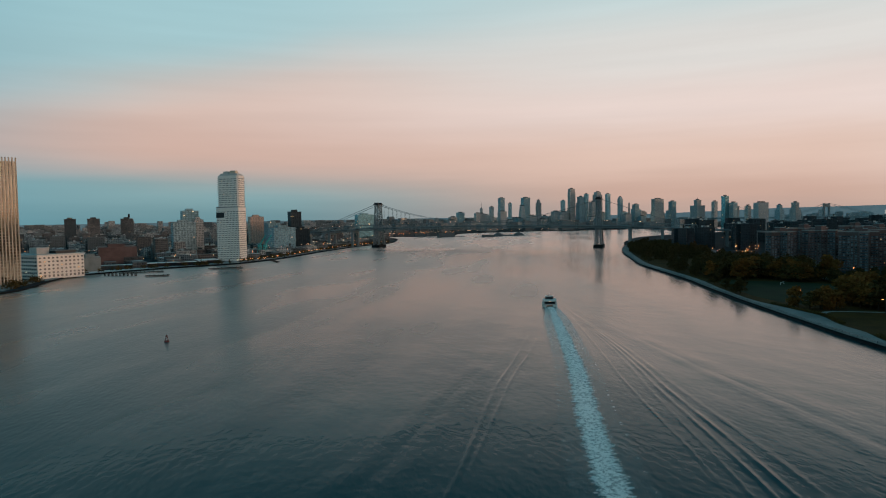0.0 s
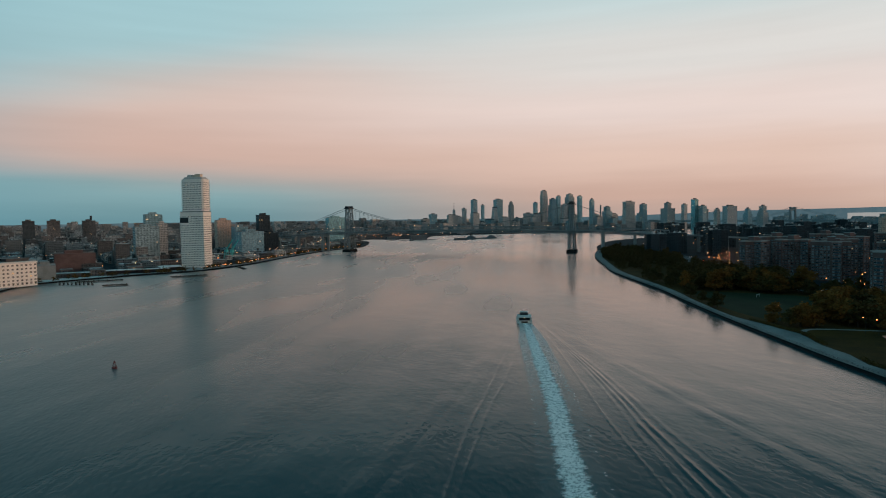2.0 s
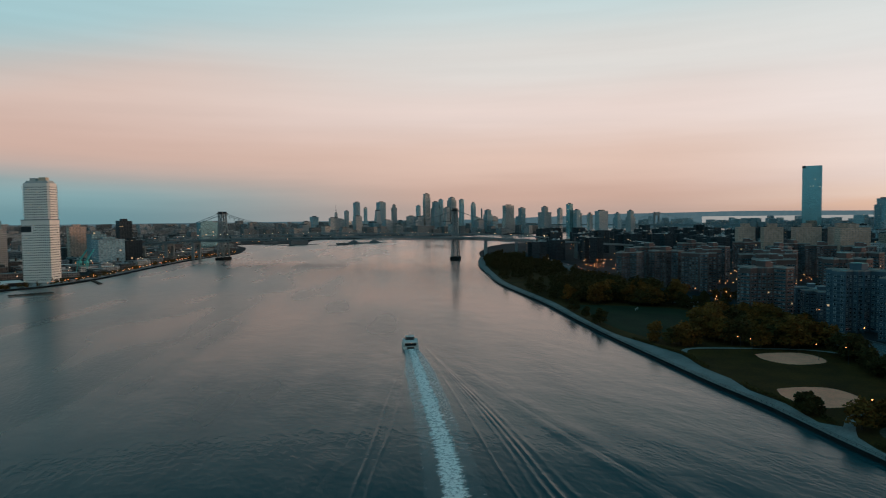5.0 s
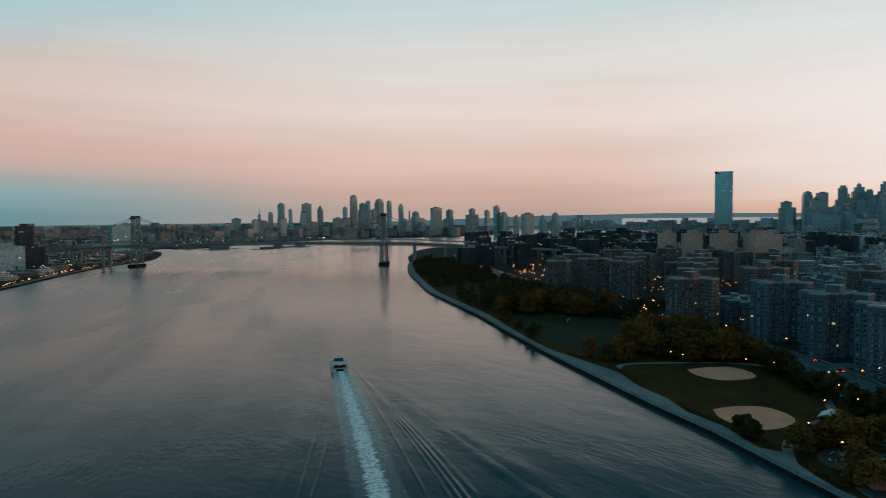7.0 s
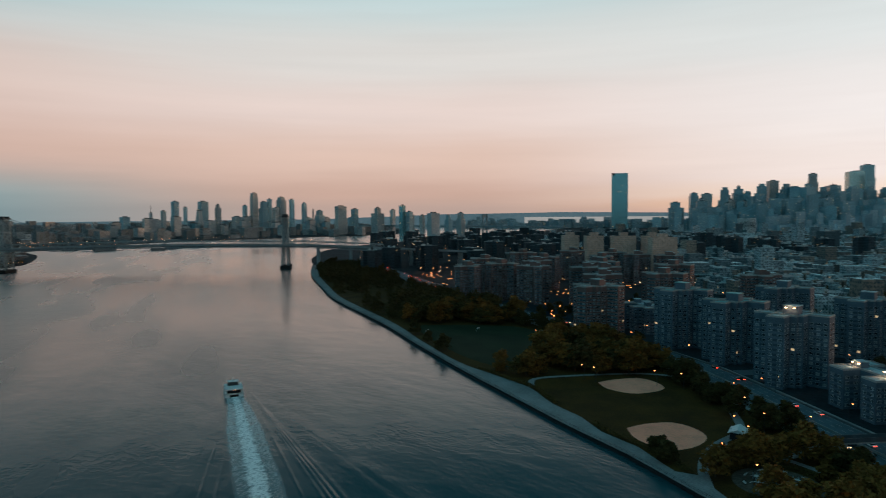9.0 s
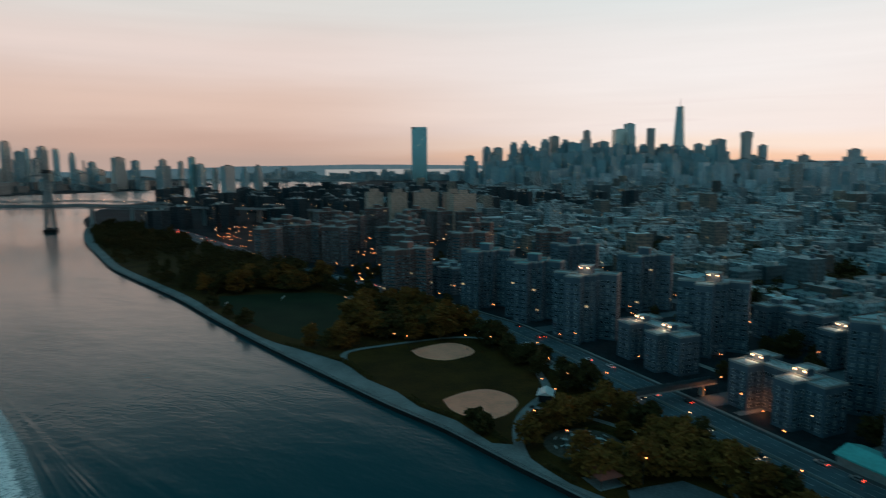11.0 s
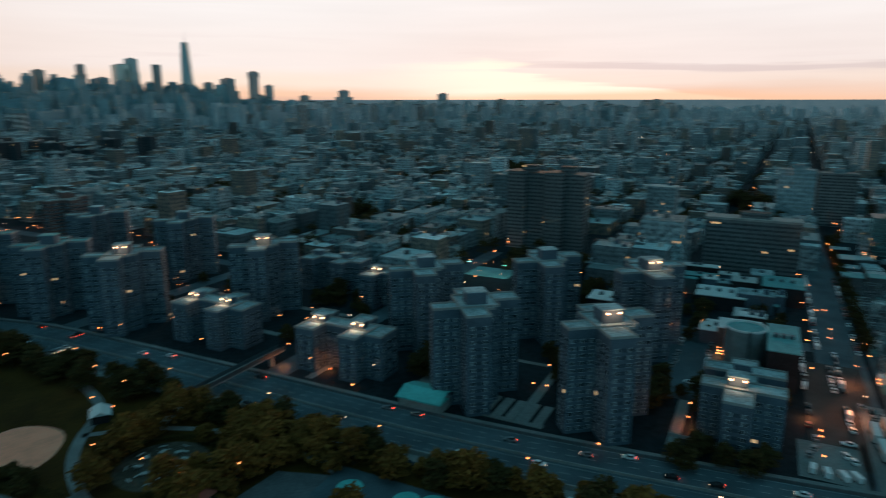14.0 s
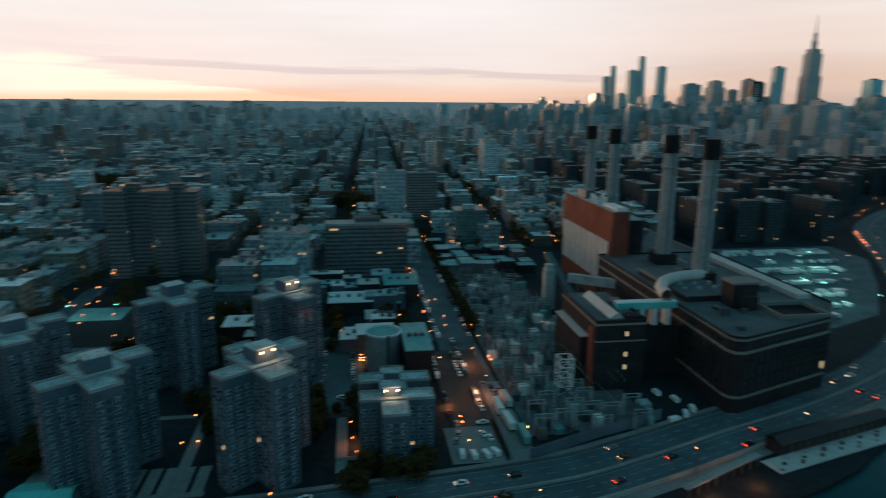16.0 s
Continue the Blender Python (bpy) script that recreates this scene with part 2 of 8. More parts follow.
    k.put(k.b.inputs["Metallic"], k.math("MULTIPLY", hole, metal))
    k.put(k.b.inputs["Specular IOR Level"], k.math("ADD", k.math("MULTIPLY", hole, 0.35), 0.15))
    k.put(k.b.inputs["Emission Color"], rgba(warm))
    k.put(k.b.inputs["Emission Strength"], k.math("MULTIPLY", on, glow))
    k.m.cycles.emission_sampling = "NONE"
    return k.m


GRID = 61.0                                     # heading of Manhattan's avenues, from +x
AX, SX = (0.485, 0.875), (-0.875, 0.485)        # along an avenue, and west along a street

m_ground = plain("city_ground", (0.012, 0.020, 0.024), 0.9, fine=0.3, broad=0.02, spread=0.5)
m_grass = plain("lawn_grass", (0.052, 0.026, 0.004), 0.95, fine=1.5, broad=0.06, spread=0.5, relief=0.5)
m_turf = plain("sports_turf", (0.018, 0.026, 0.011), 0.9, fine=2.5, broad=0.05, spread=0.35)
m_dirt = plain("infield_clay", (0.95, 0.32, 0.20), 0.95, fine=1.2, broad=0.12, spread=0.16)
m_paving = plain("esplanade_paving", (0.19, 0.20, 0.195), 0.85, fine=1.0, broad=0.07, spread=0.3)
m_asphalt = plain("asphalt", (0.066, 0.098, 0.112), 0.75, fine=3.0, broad=0.08, spread=0.35)
m_asphalt_red = plain("parking_asphalt", (0.060, 0.055, 0.052), 0.8, fine=3.0, broad=0.1, spread=0.35)
m_trodden = plain("trodden_earth", (0.085, 0.066, 0.050), 0.95, fine=0.9, broad=0.15, spread=0.5)
m_line = plain("road_paint", (0.30, 0.32, 0.31), 0.7, fine=4.0, spread=0.2, relief=0)
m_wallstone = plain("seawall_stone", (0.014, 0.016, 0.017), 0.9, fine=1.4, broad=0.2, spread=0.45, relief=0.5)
m_concrete = plain("concrete", (0.26, 0.27, 0.26), 0.9, fine=1.2, broad=0.1, spread=0.25)
m_concrete_dark = plain("dark_concrete", (0.10, 0.11, 0.115), 0.9, fine=1.2, broad=0.1, spread=0.3)
m_brick = plain("grey_brown_brick", (0.082, 0.112, 0.140), 0.9, fine=2.2, broad=0.09, spread=0.3, relief=0.3)
m_spandrel = plain("spandrel_brick", (0.048, 0.066, 0.084), 0.9, fine=2.2, broad=0.09, spread=0.3, relief=0.3)
m_brick_red = plain("dark_red_brick", (0.135, 0.090, 0.084), 0.9, fine=2.0, broad=0.09, spread=0.3, relief=0.3)
m_brick_dark = plain("soot_brick", (0.027, 0.025, 0.027), 0.9, fine=2.0, broad=0.12, spread=0.4, relief=0.3)
m_brick_orange = plain("orange_brick", (0.20, 0.060, 0.040), 0.9, fine=1.5, broad=0.08, spread=0.25, relief=0.3)
m_stone = plain("limestone_band", (0.20, 0.195, 0.18), 0.85, fine=1.5, spread=0.2)
m_roof = plain("tar_roof", (0.28, 0.36, 0.37), 0.9, fine=0.8, broad=0.12, spread=0.55)
m_roof_teal = plain("copper_roof", (0.10, 0.30, 0.30), 0.7, fine=0.9, broad=0.15, spread=0.25)
m_white = plain("white_paint", (0.62, 0.62, 0.60), 0.7, fine=0.8, broad=0.1, spread=0.12)
m_sheet = plain("pale_cladding", (0.42, 0.41, 0.39), 0.7, fine=0.4, broad=0.05, spread=0.15)
m_steel = plain("grey_steel", (0.075, 0.10, 0.112), 0.5, 0.5, fine=1.5, broad=0.2, spread=0.3)
m_pale_steel = plain("galvanised_steel", (0.25, 0.33, 0.34), 0.6, 0.0, fine=1.5, broad=0.2, spread=0.35)
m_steel_dark = plain("dark_steel", (0.018, 0.024, 0.028), 0.55, 0.3, fine=1.5, spread=0.4)
m_black = plain("black_rubber", (0.012, 0.012, 0.013), 0.8, spread=0.3, relief=0)
m_teal_steel = plain("teal_paint", (0.08, 0.45, 0.42), 0.55, fine=0.8, spread=0.2)
m_stack = plain("stack_concrete", (0.24, 0.25, 0.25), 0.85, fine=0.5, broad=0.06, spread=0.22)
m_glass = plain("dark_glass", (0.02, 0.028, 0.032), 0.1, 0.0, fine=0.4, spread=0.3, relief=0)
# window panes: some dark, some with pale blinds behind
kp = Nodes("blind_pane", 0.15)
pr_ = kp.math("FRACT", kp.math("ADD", kp.math("MULTIPLY", kp.n.new("ShaderNodeNewGeometry").outputs["Random Per Island"], 7.3), kp.math("MULTIPLY", kp.n.new("ShaderNodeObjectInfo").outputs["Random"], 13.1)))
kp.put(kp.b.inputs["Base Color"], kp.mix(kp.step(pr_, 0.35, 0.95), (0.016, 0.022, 0.026, 1), (0.18, 0.225, 0.245, 1)))
m_pane = kp.m
m_roof_red = plain("red_shingle_roof", (0.26, 0.07, 0.05), 0.85, fine=1.2, spread=0.25)
m_frame = plain("window_frame", (0.34, 0.41, 0.44), 0.5, spread=0.2, relief=0)
m_bark = plain("bark", (0.05, 0.038, 0.028), 0.95, fine=3.0, spread=0.3, relief=0.5)
m_wood = plain("weathered_timber", (0.07, 0.06, 0.05), 0.95, fine=2.0, spread=0.4, relief=0.4)
m_tower_white = plain("white_precast", (0.80, 0.75, 0.69), 0.6, fine=0.5, broad=0.06, spread=0.08)
m_bridge = plain("bridge_paint", (0.15, 0.205, 0.22), 0.7, fine=0.8, broad=0.05, spread=0.3)
m_cream = plain("cream_precast", (0.55, 0.45, 0.35), 0.75, fine=0.5, broad=0.05, spread=0.12)
m_mirror = plain("mirror_glazing", (0.40, 0.30, 0.20), 0.08, 0.9, fine=0.1, broad=0.03, spread=0.3, relief=0.05)
m_flood = glowing("floodlight_glow", (1.0, 0.52, 0.28), 7.0)
m_orange_lamp = glowing("sodium_glow", (1.0, 0.27, 0.08), 7.0)
m_white_lamp = glowing("lamp_glow", (1.0, 0.52, 0.28), 7.0)
m_red_lamp = glowing("tail_light_glow", (1.0, 0.06, 0.03), 9.0)
m_lit = glowing("lit_window", (1.0, 0.66, 0.34), 0.55)
m_green_lamp = glowing("green_light_glow", (0.2, 0.95, 0.75), 3.0)


def leaves(name, a, b):
    k = Nodes(name, 0.85)
    k.put(k.b.inputs["Specular IOR Level"], 0.1)
    geo = k.n.new("ShaderNodeNewGeometry")
    r = k.n.new("ShaderNodeObjectInfo").outputs["Random"]
    f = k.math("ADD", k.math("MULTIPLY", geo.outputs["Random Per Island"], 0.6), k.math("MULTIPLY", r, 0.5))
    k.put(k.b.inputs["Base Color"], k.mix(f, rgba(a), rgba(b)))
    return k.m


m_leaf = leaves("autumn_leaves", (0.090, 0.042, 0.010), (0.240, 0.105, 0.024))
m_leaf_green = leaves("dark_leaves", (0.034, 0.026, 0.010), (0.105, 0.066, 0.020))

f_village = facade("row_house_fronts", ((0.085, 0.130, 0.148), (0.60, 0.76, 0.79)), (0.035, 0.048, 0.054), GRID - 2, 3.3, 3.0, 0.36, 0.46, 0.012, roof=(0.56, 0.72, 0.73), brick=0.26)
# distance haze painted into the next two: paler, bluer walls, roofs and panes
f_inland_hazed = facade("hazed_inland_fronts", ((0.15, 0.195, 0.215), (0.70, 0.82, 0.84)), (0.08, 0.10, 0.11), GRID - 2, 3.3, 3.0, 0.36, 0.46, 0.012, roof=(0.62, 0.76, 0.77), brick=0.28)
f_far_hazed = facade("hazed_far_fronts", ((0.34, 0.43, 0.47), (0.66, 0.75, 0.78)), (0.20, 0.26, 0.28), GRID, 4.0, 3.0, 0.45, 0.55, 0.02, roof=(0.52, 0.62, 0.64), brick=0.15)
f_projects = facade("housing_fronts", ((0.040, 0.058, 0.068), (0.066, 0.082, 0.092)), (0.02, 0.024, 0.028), GRID, 2.8, 2.9, 0.42, 0.5, 0.010, roof=(0.26, 0.31, 0.32))
f_cream = facade("cream_brick_fronts", ((0.62, 0.43, 0.34), (0.70, 0.50, 0.40)), (0.24, 0.20, 0.18), GRID, 2.9, 3.4, 0.45, 0.45, 0.006, roof=(0.14, 0.14, 0.13))
f_brooklyn = facade("brooklyn_fronts", ((0.16, 0.18, 0.185), (0.56, 0.56, 0.54)), (0.02, 0.026, 0.03), 24.0, 3.4, 3.2, 0.4, 0.5, 0.008, roof=(0.52, 0.60, 0.60))
f_brooklyn_dark = facade("dark_bank_fronts", ((0.075, 0.09, 0.095), (0.26, 0.225, 0.21)), (0.02, 0.026, 0.03), 24.0, 3.4, 3.2, 0.4, 0.5, 0.006, roof=(0.50, 0.58, 0.58))
# office and stone towers carry far haze in their colour: raised pale teal
f_tower = facade("office_fronts_hazed", ((0.17, 0.28, 0.31), (0.40, 0.54, 0.57)), (0.17, 0.27, 0.30), GRID, 4.0, 3.2, 0.62, 0.66, 0.015, roof=(0.1, 0.11, 0.12), wall_rough=0.5)
f_stone = facade("stone_fronts_hazed", ((0.17, 0.27, 0.30), (0.43, 0.56, 0.59)), (0.10, 0.14, 0.155), GRID, 4.0, 3.0, 0.45, 0.55, 0.025, roof=(0.30, 0.37, 0.38))
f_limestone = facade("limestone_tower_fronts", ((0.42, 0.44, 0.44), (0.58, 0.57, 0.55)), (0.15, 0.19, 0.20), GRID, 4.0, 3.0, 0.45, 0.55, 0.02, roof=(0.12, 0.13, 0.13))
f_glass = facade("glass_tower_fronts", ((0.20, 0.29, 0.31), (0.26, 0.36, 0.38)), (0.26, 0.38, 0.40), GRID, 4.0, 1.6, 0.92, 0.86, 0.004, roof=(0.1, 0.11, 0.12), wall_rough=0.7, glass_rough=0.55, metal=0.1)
f_oneman = facade("teal_glass_fronts", ((0.10, 0.22, 0.22), (0.10, 0.22, 0.22)), (0.17, 0.29, 0.30), GRID, 3.4, 1.5, 0.94, 0.9, 0.004, roof=(0.05, 0.06, 0.06), wall_rough=0.4, glass_rough=0.2, metal=0.85)
f_white_grid = facade("white_grid_fronts", ((0.60, 0.58, 0.55), (0.60, 0.58, 0.55)), (0.05, 0.06, 0.065), 24.0, 3.2, 2.6, 0.5, 0.55, 0.03, roof=(0.3, 0.3, 0.3))
f_grey_slab = facade("grey_slab_fronts", ((0.17, 0.19, 0.195), (0.20, 0.21, 0.21)), (0.03, 0.035, 0.04), GRID, 2.9, 3.0, 0.78, 0.45, 0.004, roof=(0.2, 0.22, 0.22))

# ---- building blocks ----
from mathutils.geometry import tessellate_polygon


class Shape:
    """Collects vertices and faces of one mesh."""

    def __init__(self):
        self.v, self.f, self.k = [], [], []
        self.slot = 0

    def face(self, *pts):
        n = len(self.v)
        self.v += pts
        self.f.append(tuple(range(n, n + len(pts))))
        self.k.append(self.slot)

    def box(self, x0, x1, y0, y1, z0, z1, bottom=False):
        n = len(self.v)
        self.v += [(x0, y0, z0), (x1, y0, z0), (x1, y1, z0), (x0, y1, z0), (x0, y0, z1), (x1, y0, z1), (x1, y1, z1), (x0, y1, z1)]
        fs = [(4, 5, 6, 7), (0, 1, 5, 4), (1, 2, 6, 5), (2, 3, 7, 6), (3, 0, 4, 7)] + ([(3, 2, 1, 0)] if bottom else [])
        self.f += [tuple(n + i for i in q) for q in fs]
        self.k += [self.slot] * len(fs)
        return self

    def turned(self, cx, cy, w, d, z0, z1, deg, taper=1.0):
        """A box about (cx, cy) turned by deg, its top scaled by taper."""
        c, s = math.cos(radians(deg)), math.sin(radians(deg))
        n = len(self.v)
        for z, k in ((z0, 1.0), (z1, taper)):
            for a, b in ((-1, -1), (1, -1), (1, 1), (-1, 1)):
                x, y = a * w / 2 * k, b * d / 2 * k
                self.v.append((cx + x * c - y * s, cy + x * s + y * c, z))
        fs = [(4, 5, 6, 7), (0, 1, 5, 4), (1, 2, 6, 5), (2, 3, 7, 6), (3, 0, 4, 7)]
        self.f += [tuple(n + i for i in q) for q in fs]
        self.k += [self.slot] * 5
        return self

    def prism(self, poly, z0, z1, cap=True):
        n, m = len(self.v), len(poly)
        self.v += [(x, y, z0) for x, y in poly] + [(x, y, z1) for x, y in poly]
        for i in range(m):
            j = (i + 1) % m
            self.f.append((n + i, n + j, n + m + j, n + m + i))
            self.k.append(self.slot)
        if cap:
            self.f.append(tuple(range(n + m, n + 2 * m)))
            self.k.append(self.slot)
        return self

    def tube(self, x, y, z0, z1, r0, r1=None, sides=12, cap=True):
        r1 = r0 if r1 is None else r1
        n = len(self.v)
        for z, r in ((z0, r0), (z1, r1)):
            for i in range(sides):
                a = 2 * math.pi * i / sides
                self.v.append((x + r * math.cos(a), y + r * math.sin(a), z))
        for i in range(sides):
            j = (i + 1) % sides
            self.f.append((n + i, n + j, n + sides + j, n + sides + i))
            self.k.append(self.slot)
        if cap:
            self.f.append(tuple(range(n + sides, n + 2 * sides)))
            self.k.append(self.slot)
        return self

    def beam(self, p, q, w, h=None):
        """A square bar from p to q."""
        p, q = Vector(p), Vector(q)
        d = (q - p).normalized()
        side = d.cross(Vector((0, 0, 1)))
        side = Vector((1, 0, 0)) if side.length < 0.01 else side.normalized()
        up = side.cross(d)
        a, b = side * w / 2, up * (h or w) / 2
        n = len(self.v)
        self.v += [tuple(o + s * a + t * b) for o in (p, q) for s, t in ((-1, -1), (1, -1), (1, 1), (-1, 1))]
        fs = [(0, 1, 5, 4), (1, 2, 6, 5), (2, 3, 7, 6), (3, 0, 4, 7), (3, 2, 1, 0), (4, 5, 6, 7)]
        self.f += [tuple(n + i for i in g) for g in fs]
        self.k += [self.slot] * 6
        return self

    def mesh(self, name, *mats):
        me = bpy.data.meshes.new(name)
        me.from_pydata(self.v, [], self.f)
        for m in mats:
            me.materials.append(m)
        if len(mats) > 1:
            me.polygons.foreach_set("material_index", self.k)
        me.update()
        return me


def part(name, sh, mats, parent, label="", smooth=False):
    me = sh.mesh(name, *(mats if isinstance(mats, tuple) else (mats,))) if isinstance(sh, Shape) else sh
    ob = new(name, me)
    if smooth:
        me.polygons.foreach_set("use_smooth", [True] * len(me.polygons))
    ob.parent = parent
    if label:
        tagged(ob, label)
    return ob


def thing(name, m, label, category, group="", kind=""):
    """The Empty at the base of a thing."""
    ob = new(name)
    ob.empty_display_size = 1
    ob.matrix_basis = m
    return tagged(ob, label, category, group, kind)


def solid(name, sh, mats, label, category, group="", kind="", m=None):
    """A thing that is one mesh."""
    ob = new(name, sh.mesh(name, *(mats if isinstance(mats, tuple) else (mats,))))
    if m is not None:
        ob.matrix_basis = m
    return tagged(ob, label, category, group, kind)


def uv(u, v):
    """A place in the world from metres along an avenue and west along a street."""
    return (u * AX[0] + v * SX[0], u * AX[1] + v * SX[1])


def G(u, v, z=3.0, turn=0.0):
    return pose(*uv(u, v), z, 0, 0, GRID + turn)


def smooth_line(pts, step=12.0):
    """A Catmull-Rom line through the points."""
    out = []
    for i in range(len(pts) - 1):
        p0, p1, p2, p3 = (Vector(pts[max(0, min(len(pts) - 1, j))]) for j in (i - 1, i, i + 1, i + 2))
        n = max(1, int((p2 - p1).length / step))
        for s in range(n):
            t = s / n
            q = 0.5 * (2 * p1 + (p2 - p0) * t + (2 * p0 - 5 * p1 + 4 * p2 - p3) * t * t + (3 * p1 - p0 - 3 * p2 + p3) * t ** 3)
            out.append((q.x, q.y))
    return out + [tuple(pts[-1][:2])]


def offset_line(line, d):
    """The line moved d metres to its left."""
    out = []
    for i, p in enumerate(line):
        a, b = Vector(line[max(0, i - 1)]), Vector(line[min(len(line) - 1, i + 1)])
        t = (b - a).normalized()
        out.append((p[0] - t.y * d, p[1] + t.x * d))
    return out


def ribbon(sh, line, d0, d1, z):
    a, b = offset_line(line, d0), offset_line(line, d1)
    for i in range(len(line) - 1):
        sh.face((*a[i], z), (*a[i + 1], z), (*b[i + 1], z), (*b[i], z))
    return sh


def sheet(poly, z):
    """A flat polygon, cut into triangles."""
    sh = Shape()
    for tri in tessellate_polygon([[Vector((x, y, 0)) for x, y in poly]]):
        (xa, ya), (xb, yb), (xc, yc) = (poly[i] for i in tri)
        up = (xb - xa) * (yc - ya) - (yb - ya) * (xc - xa) > 0
        pts = [(xa, ya, z), (xb, yb, z), (xc, yc, z)]
        sh.face(*(pts if up else pts[::-1]))
    return sh


def inside(poly, x, y):
    hit, j = False, len(poly) - 1
    for i in range(len(poly)):
        (xi, yi), (xj, yj) = poly[i], poly[j]
        if (yi > y) != (yj > y) and x < (xj - xi) * (y - yi) / (yj - yi) + xi:
            hit = not hit
        j = i
    return hit


# ---- water ----
WATER = 1.35                                     # level of the river under the promenade
kw = Nodes("river_water", 0.07)
geo_w = kw.where()
wmap = kw.n.new("ShaderNodeMapping")
wmap.inputs["Rotation"].default_value = (0, 0, radians(20))
wmap.inputs["Scale"].default_value = (1.0, 0.45, 1.0)
kw.l.new(geo_w, wmap.inputs[0])
chop = kw.noise(0.55, 3, wmap.outputs[0], 0.5)
swell = kw.noise(0.07, 2, wmap.outputs[0], 0.5)
lanes = kw.n.new("ShaderNodeMapping")                          # long smooth lanes along the river
lanes.vector_type = "TEXTURE"
lanes.inputs["Rotation"].default_value = (0, 0, radians(-15))
lanes.inputs["Scale"].default_value = (1.0, 6.0, 1.0)
kw.l.new(geo_w, lanes.inputs[0])
calm = kw.math("ADD", kw.math("MULTIPLY", kw.noise(0.006, 3, wmap.outputs[0], 0.5), 0.45), kw.math("MULTIPLY", kw.noise(0.022, 2, lanes.outputs[0], 0.45), 0.55))
hgt = kw.math("ADD", kw.math("MULTIPLY", chop, kw.math("ADD", kw.math("MULTIPLY", kw.step(calm, 0.36, 0.66), 0.45), 0.35)), kw.math("MULTIPLY", swell, 1.5))
kw.bump(hgt, 0.75, 0.25)
kw.put(kw.b.inputs["Base Color"], kw.mix(calm, (0.008, 0.054, 0.064, 1), (0.010, 0.062, 0.072, 1)))
kw.put(kw.b.inputs["Specular IOR Level"], 0.0)
spot = kw.n.new("ShaderNodeSeparateXYZ")
kw.l.new(geo_w, spot.inputs[0])
across = kw.math("SUBTRACT", kw.math("MULTIPLY", spot.outputs[0], 0.96), kw.math("MULTIPLY", kw.math("ADD", spot.outputs[1], 300.0), 0.27))
ruffle = kw.step(kw.math("ADD", across, kw.math("MULTIPLY", kw.math("SUBTRACT", calm, 0.5), 240.0)), -130.0, 330.0)
gloss = kw.n.new("ShaderNodeBsdfGlossy")
gloss.inputs["Color"].default_value = (1.0, 0.92, 0.87, 1)
kw.put(gloss.inputs["Roughness"], kw.math("ADD", kw.math("ADD", kw.math("MULTIPLY", kw.step(calm, 0.36, 0.66), 0.08), 0.16), kw.math("MULTIPLY", ruffle, 0.10)))
kw.l.new(kw.b.inputs["Normal"].links[0].from_socket, gloss.inputs["Normal"])
facing = kw.n.new("ShaderNodeLayerWeight")
facing.inputs["Blend"].default_value = 0.5
both = kw.n.new("ShaderNodeMixShader")
kw.l.new(kw.b.inputs["Normal"].links[0].from_socket, facing.inputs["Normal"])
shine = kw.math("ADD", kw.math("MULTIPLY", kw.math("POWER", facing.outputs["Facing"], 5.2), 0.88), 0.02)
kw.put(both.inputs[0], kw.math("MINIMUM", kw.math("MULTIPLY", shine, kw.math("SUBTRACT", 1.0, kw.math("MULTIPLY", ruffle, 0.17))), 0.92))
kw.l.new(kw.b.outputs[0], both.inputs[1])
kw.l.new(gloss.outputs[0], both.inputs[2])
kw.l.new(both.outputs[0], kw.n["Material Output"].inputs["Surface"])
m_water = kw.m

sea = Shape()
CX, CY, R_FAR = 0.0, -250.0, 4870.0
ring = [(CX + R_FAR * math.cos(2 * math.pi * i / 96), CY + R_FAR * math.sin(2 * math.pi * i / 96)) for i in range(96)]
sea.face(*[(x, y, WATER) for x, y in ring])
solid("water", sea, m_water, "dark teal river water with small waves and pink sky sheen", "water", kind="structure")

# ---- land ----
SHORE = smooth_line([(300, 1700), (110, 700), (20, 330), (-66, 130), (-86, 40), (-96, -14), (-97, -61), (-124, -190), (-145, -285), (-158, -330), (-167, -372), (-176, -410), (-181, -445),
                     (-191, -497), (-206, -572), (-225, -655), (-247, -745), (-282, -925), (-320, -1050), (-365, -1190), (-412, -1310), (-470, -1440), (-560, -1650), (-760, -1960), (-1250, -2300),
                     (-2000, -2680), (-2600, -2990), (-3050, -3300), (-3350, -3250)], 15)
LAND_W = SHORE + [(-4300, -2200), (-4700, -700), (-4700, 1200), (-3800, 2900), (-2600, 3900), (-900, 4450), (300, 4400)]
SHORE_E = smooth_line([(900, -180), (560, -520), (430, -740), (386, -800), (404, -915), (404, -992), (330, -1078), (250, -1140), (200, -1250), (150, -1450), (98, -1630), (45, -1760), (0, -1860), (-30, -2150), (-20, -2440),
                       (-230, -2470), (-330, -2760), (-640, -2900), (-1150, -2960), (-1560, -3060), (-1950, -3420), (-2250, -4050)], 15)
LAND_E = SHORE_E + [(-1900, -4650), (-700, -5000), (900, -4950), (2500, -4300), (3800, -3000), (4300, -1500), (3500, 300)]
for nm, shore, poly, say in (("ground_manhattan", SHORE, LAND_W, "grey city ground of streets and yards"), ("ground_brooklyn", SHORE_E, LAND_E, "grey city ground along the far bank")):
    solid(nm, sheet(poly, 3.0), m_ground, say, "ground", kind="structure")
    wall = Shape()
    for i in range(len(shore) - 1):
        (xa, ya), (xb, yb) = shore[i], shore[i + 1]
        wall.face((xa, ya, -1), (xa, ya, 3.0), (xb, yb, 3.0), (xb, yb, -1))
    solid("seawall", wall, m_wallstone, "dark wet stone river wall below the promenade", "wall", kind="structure")

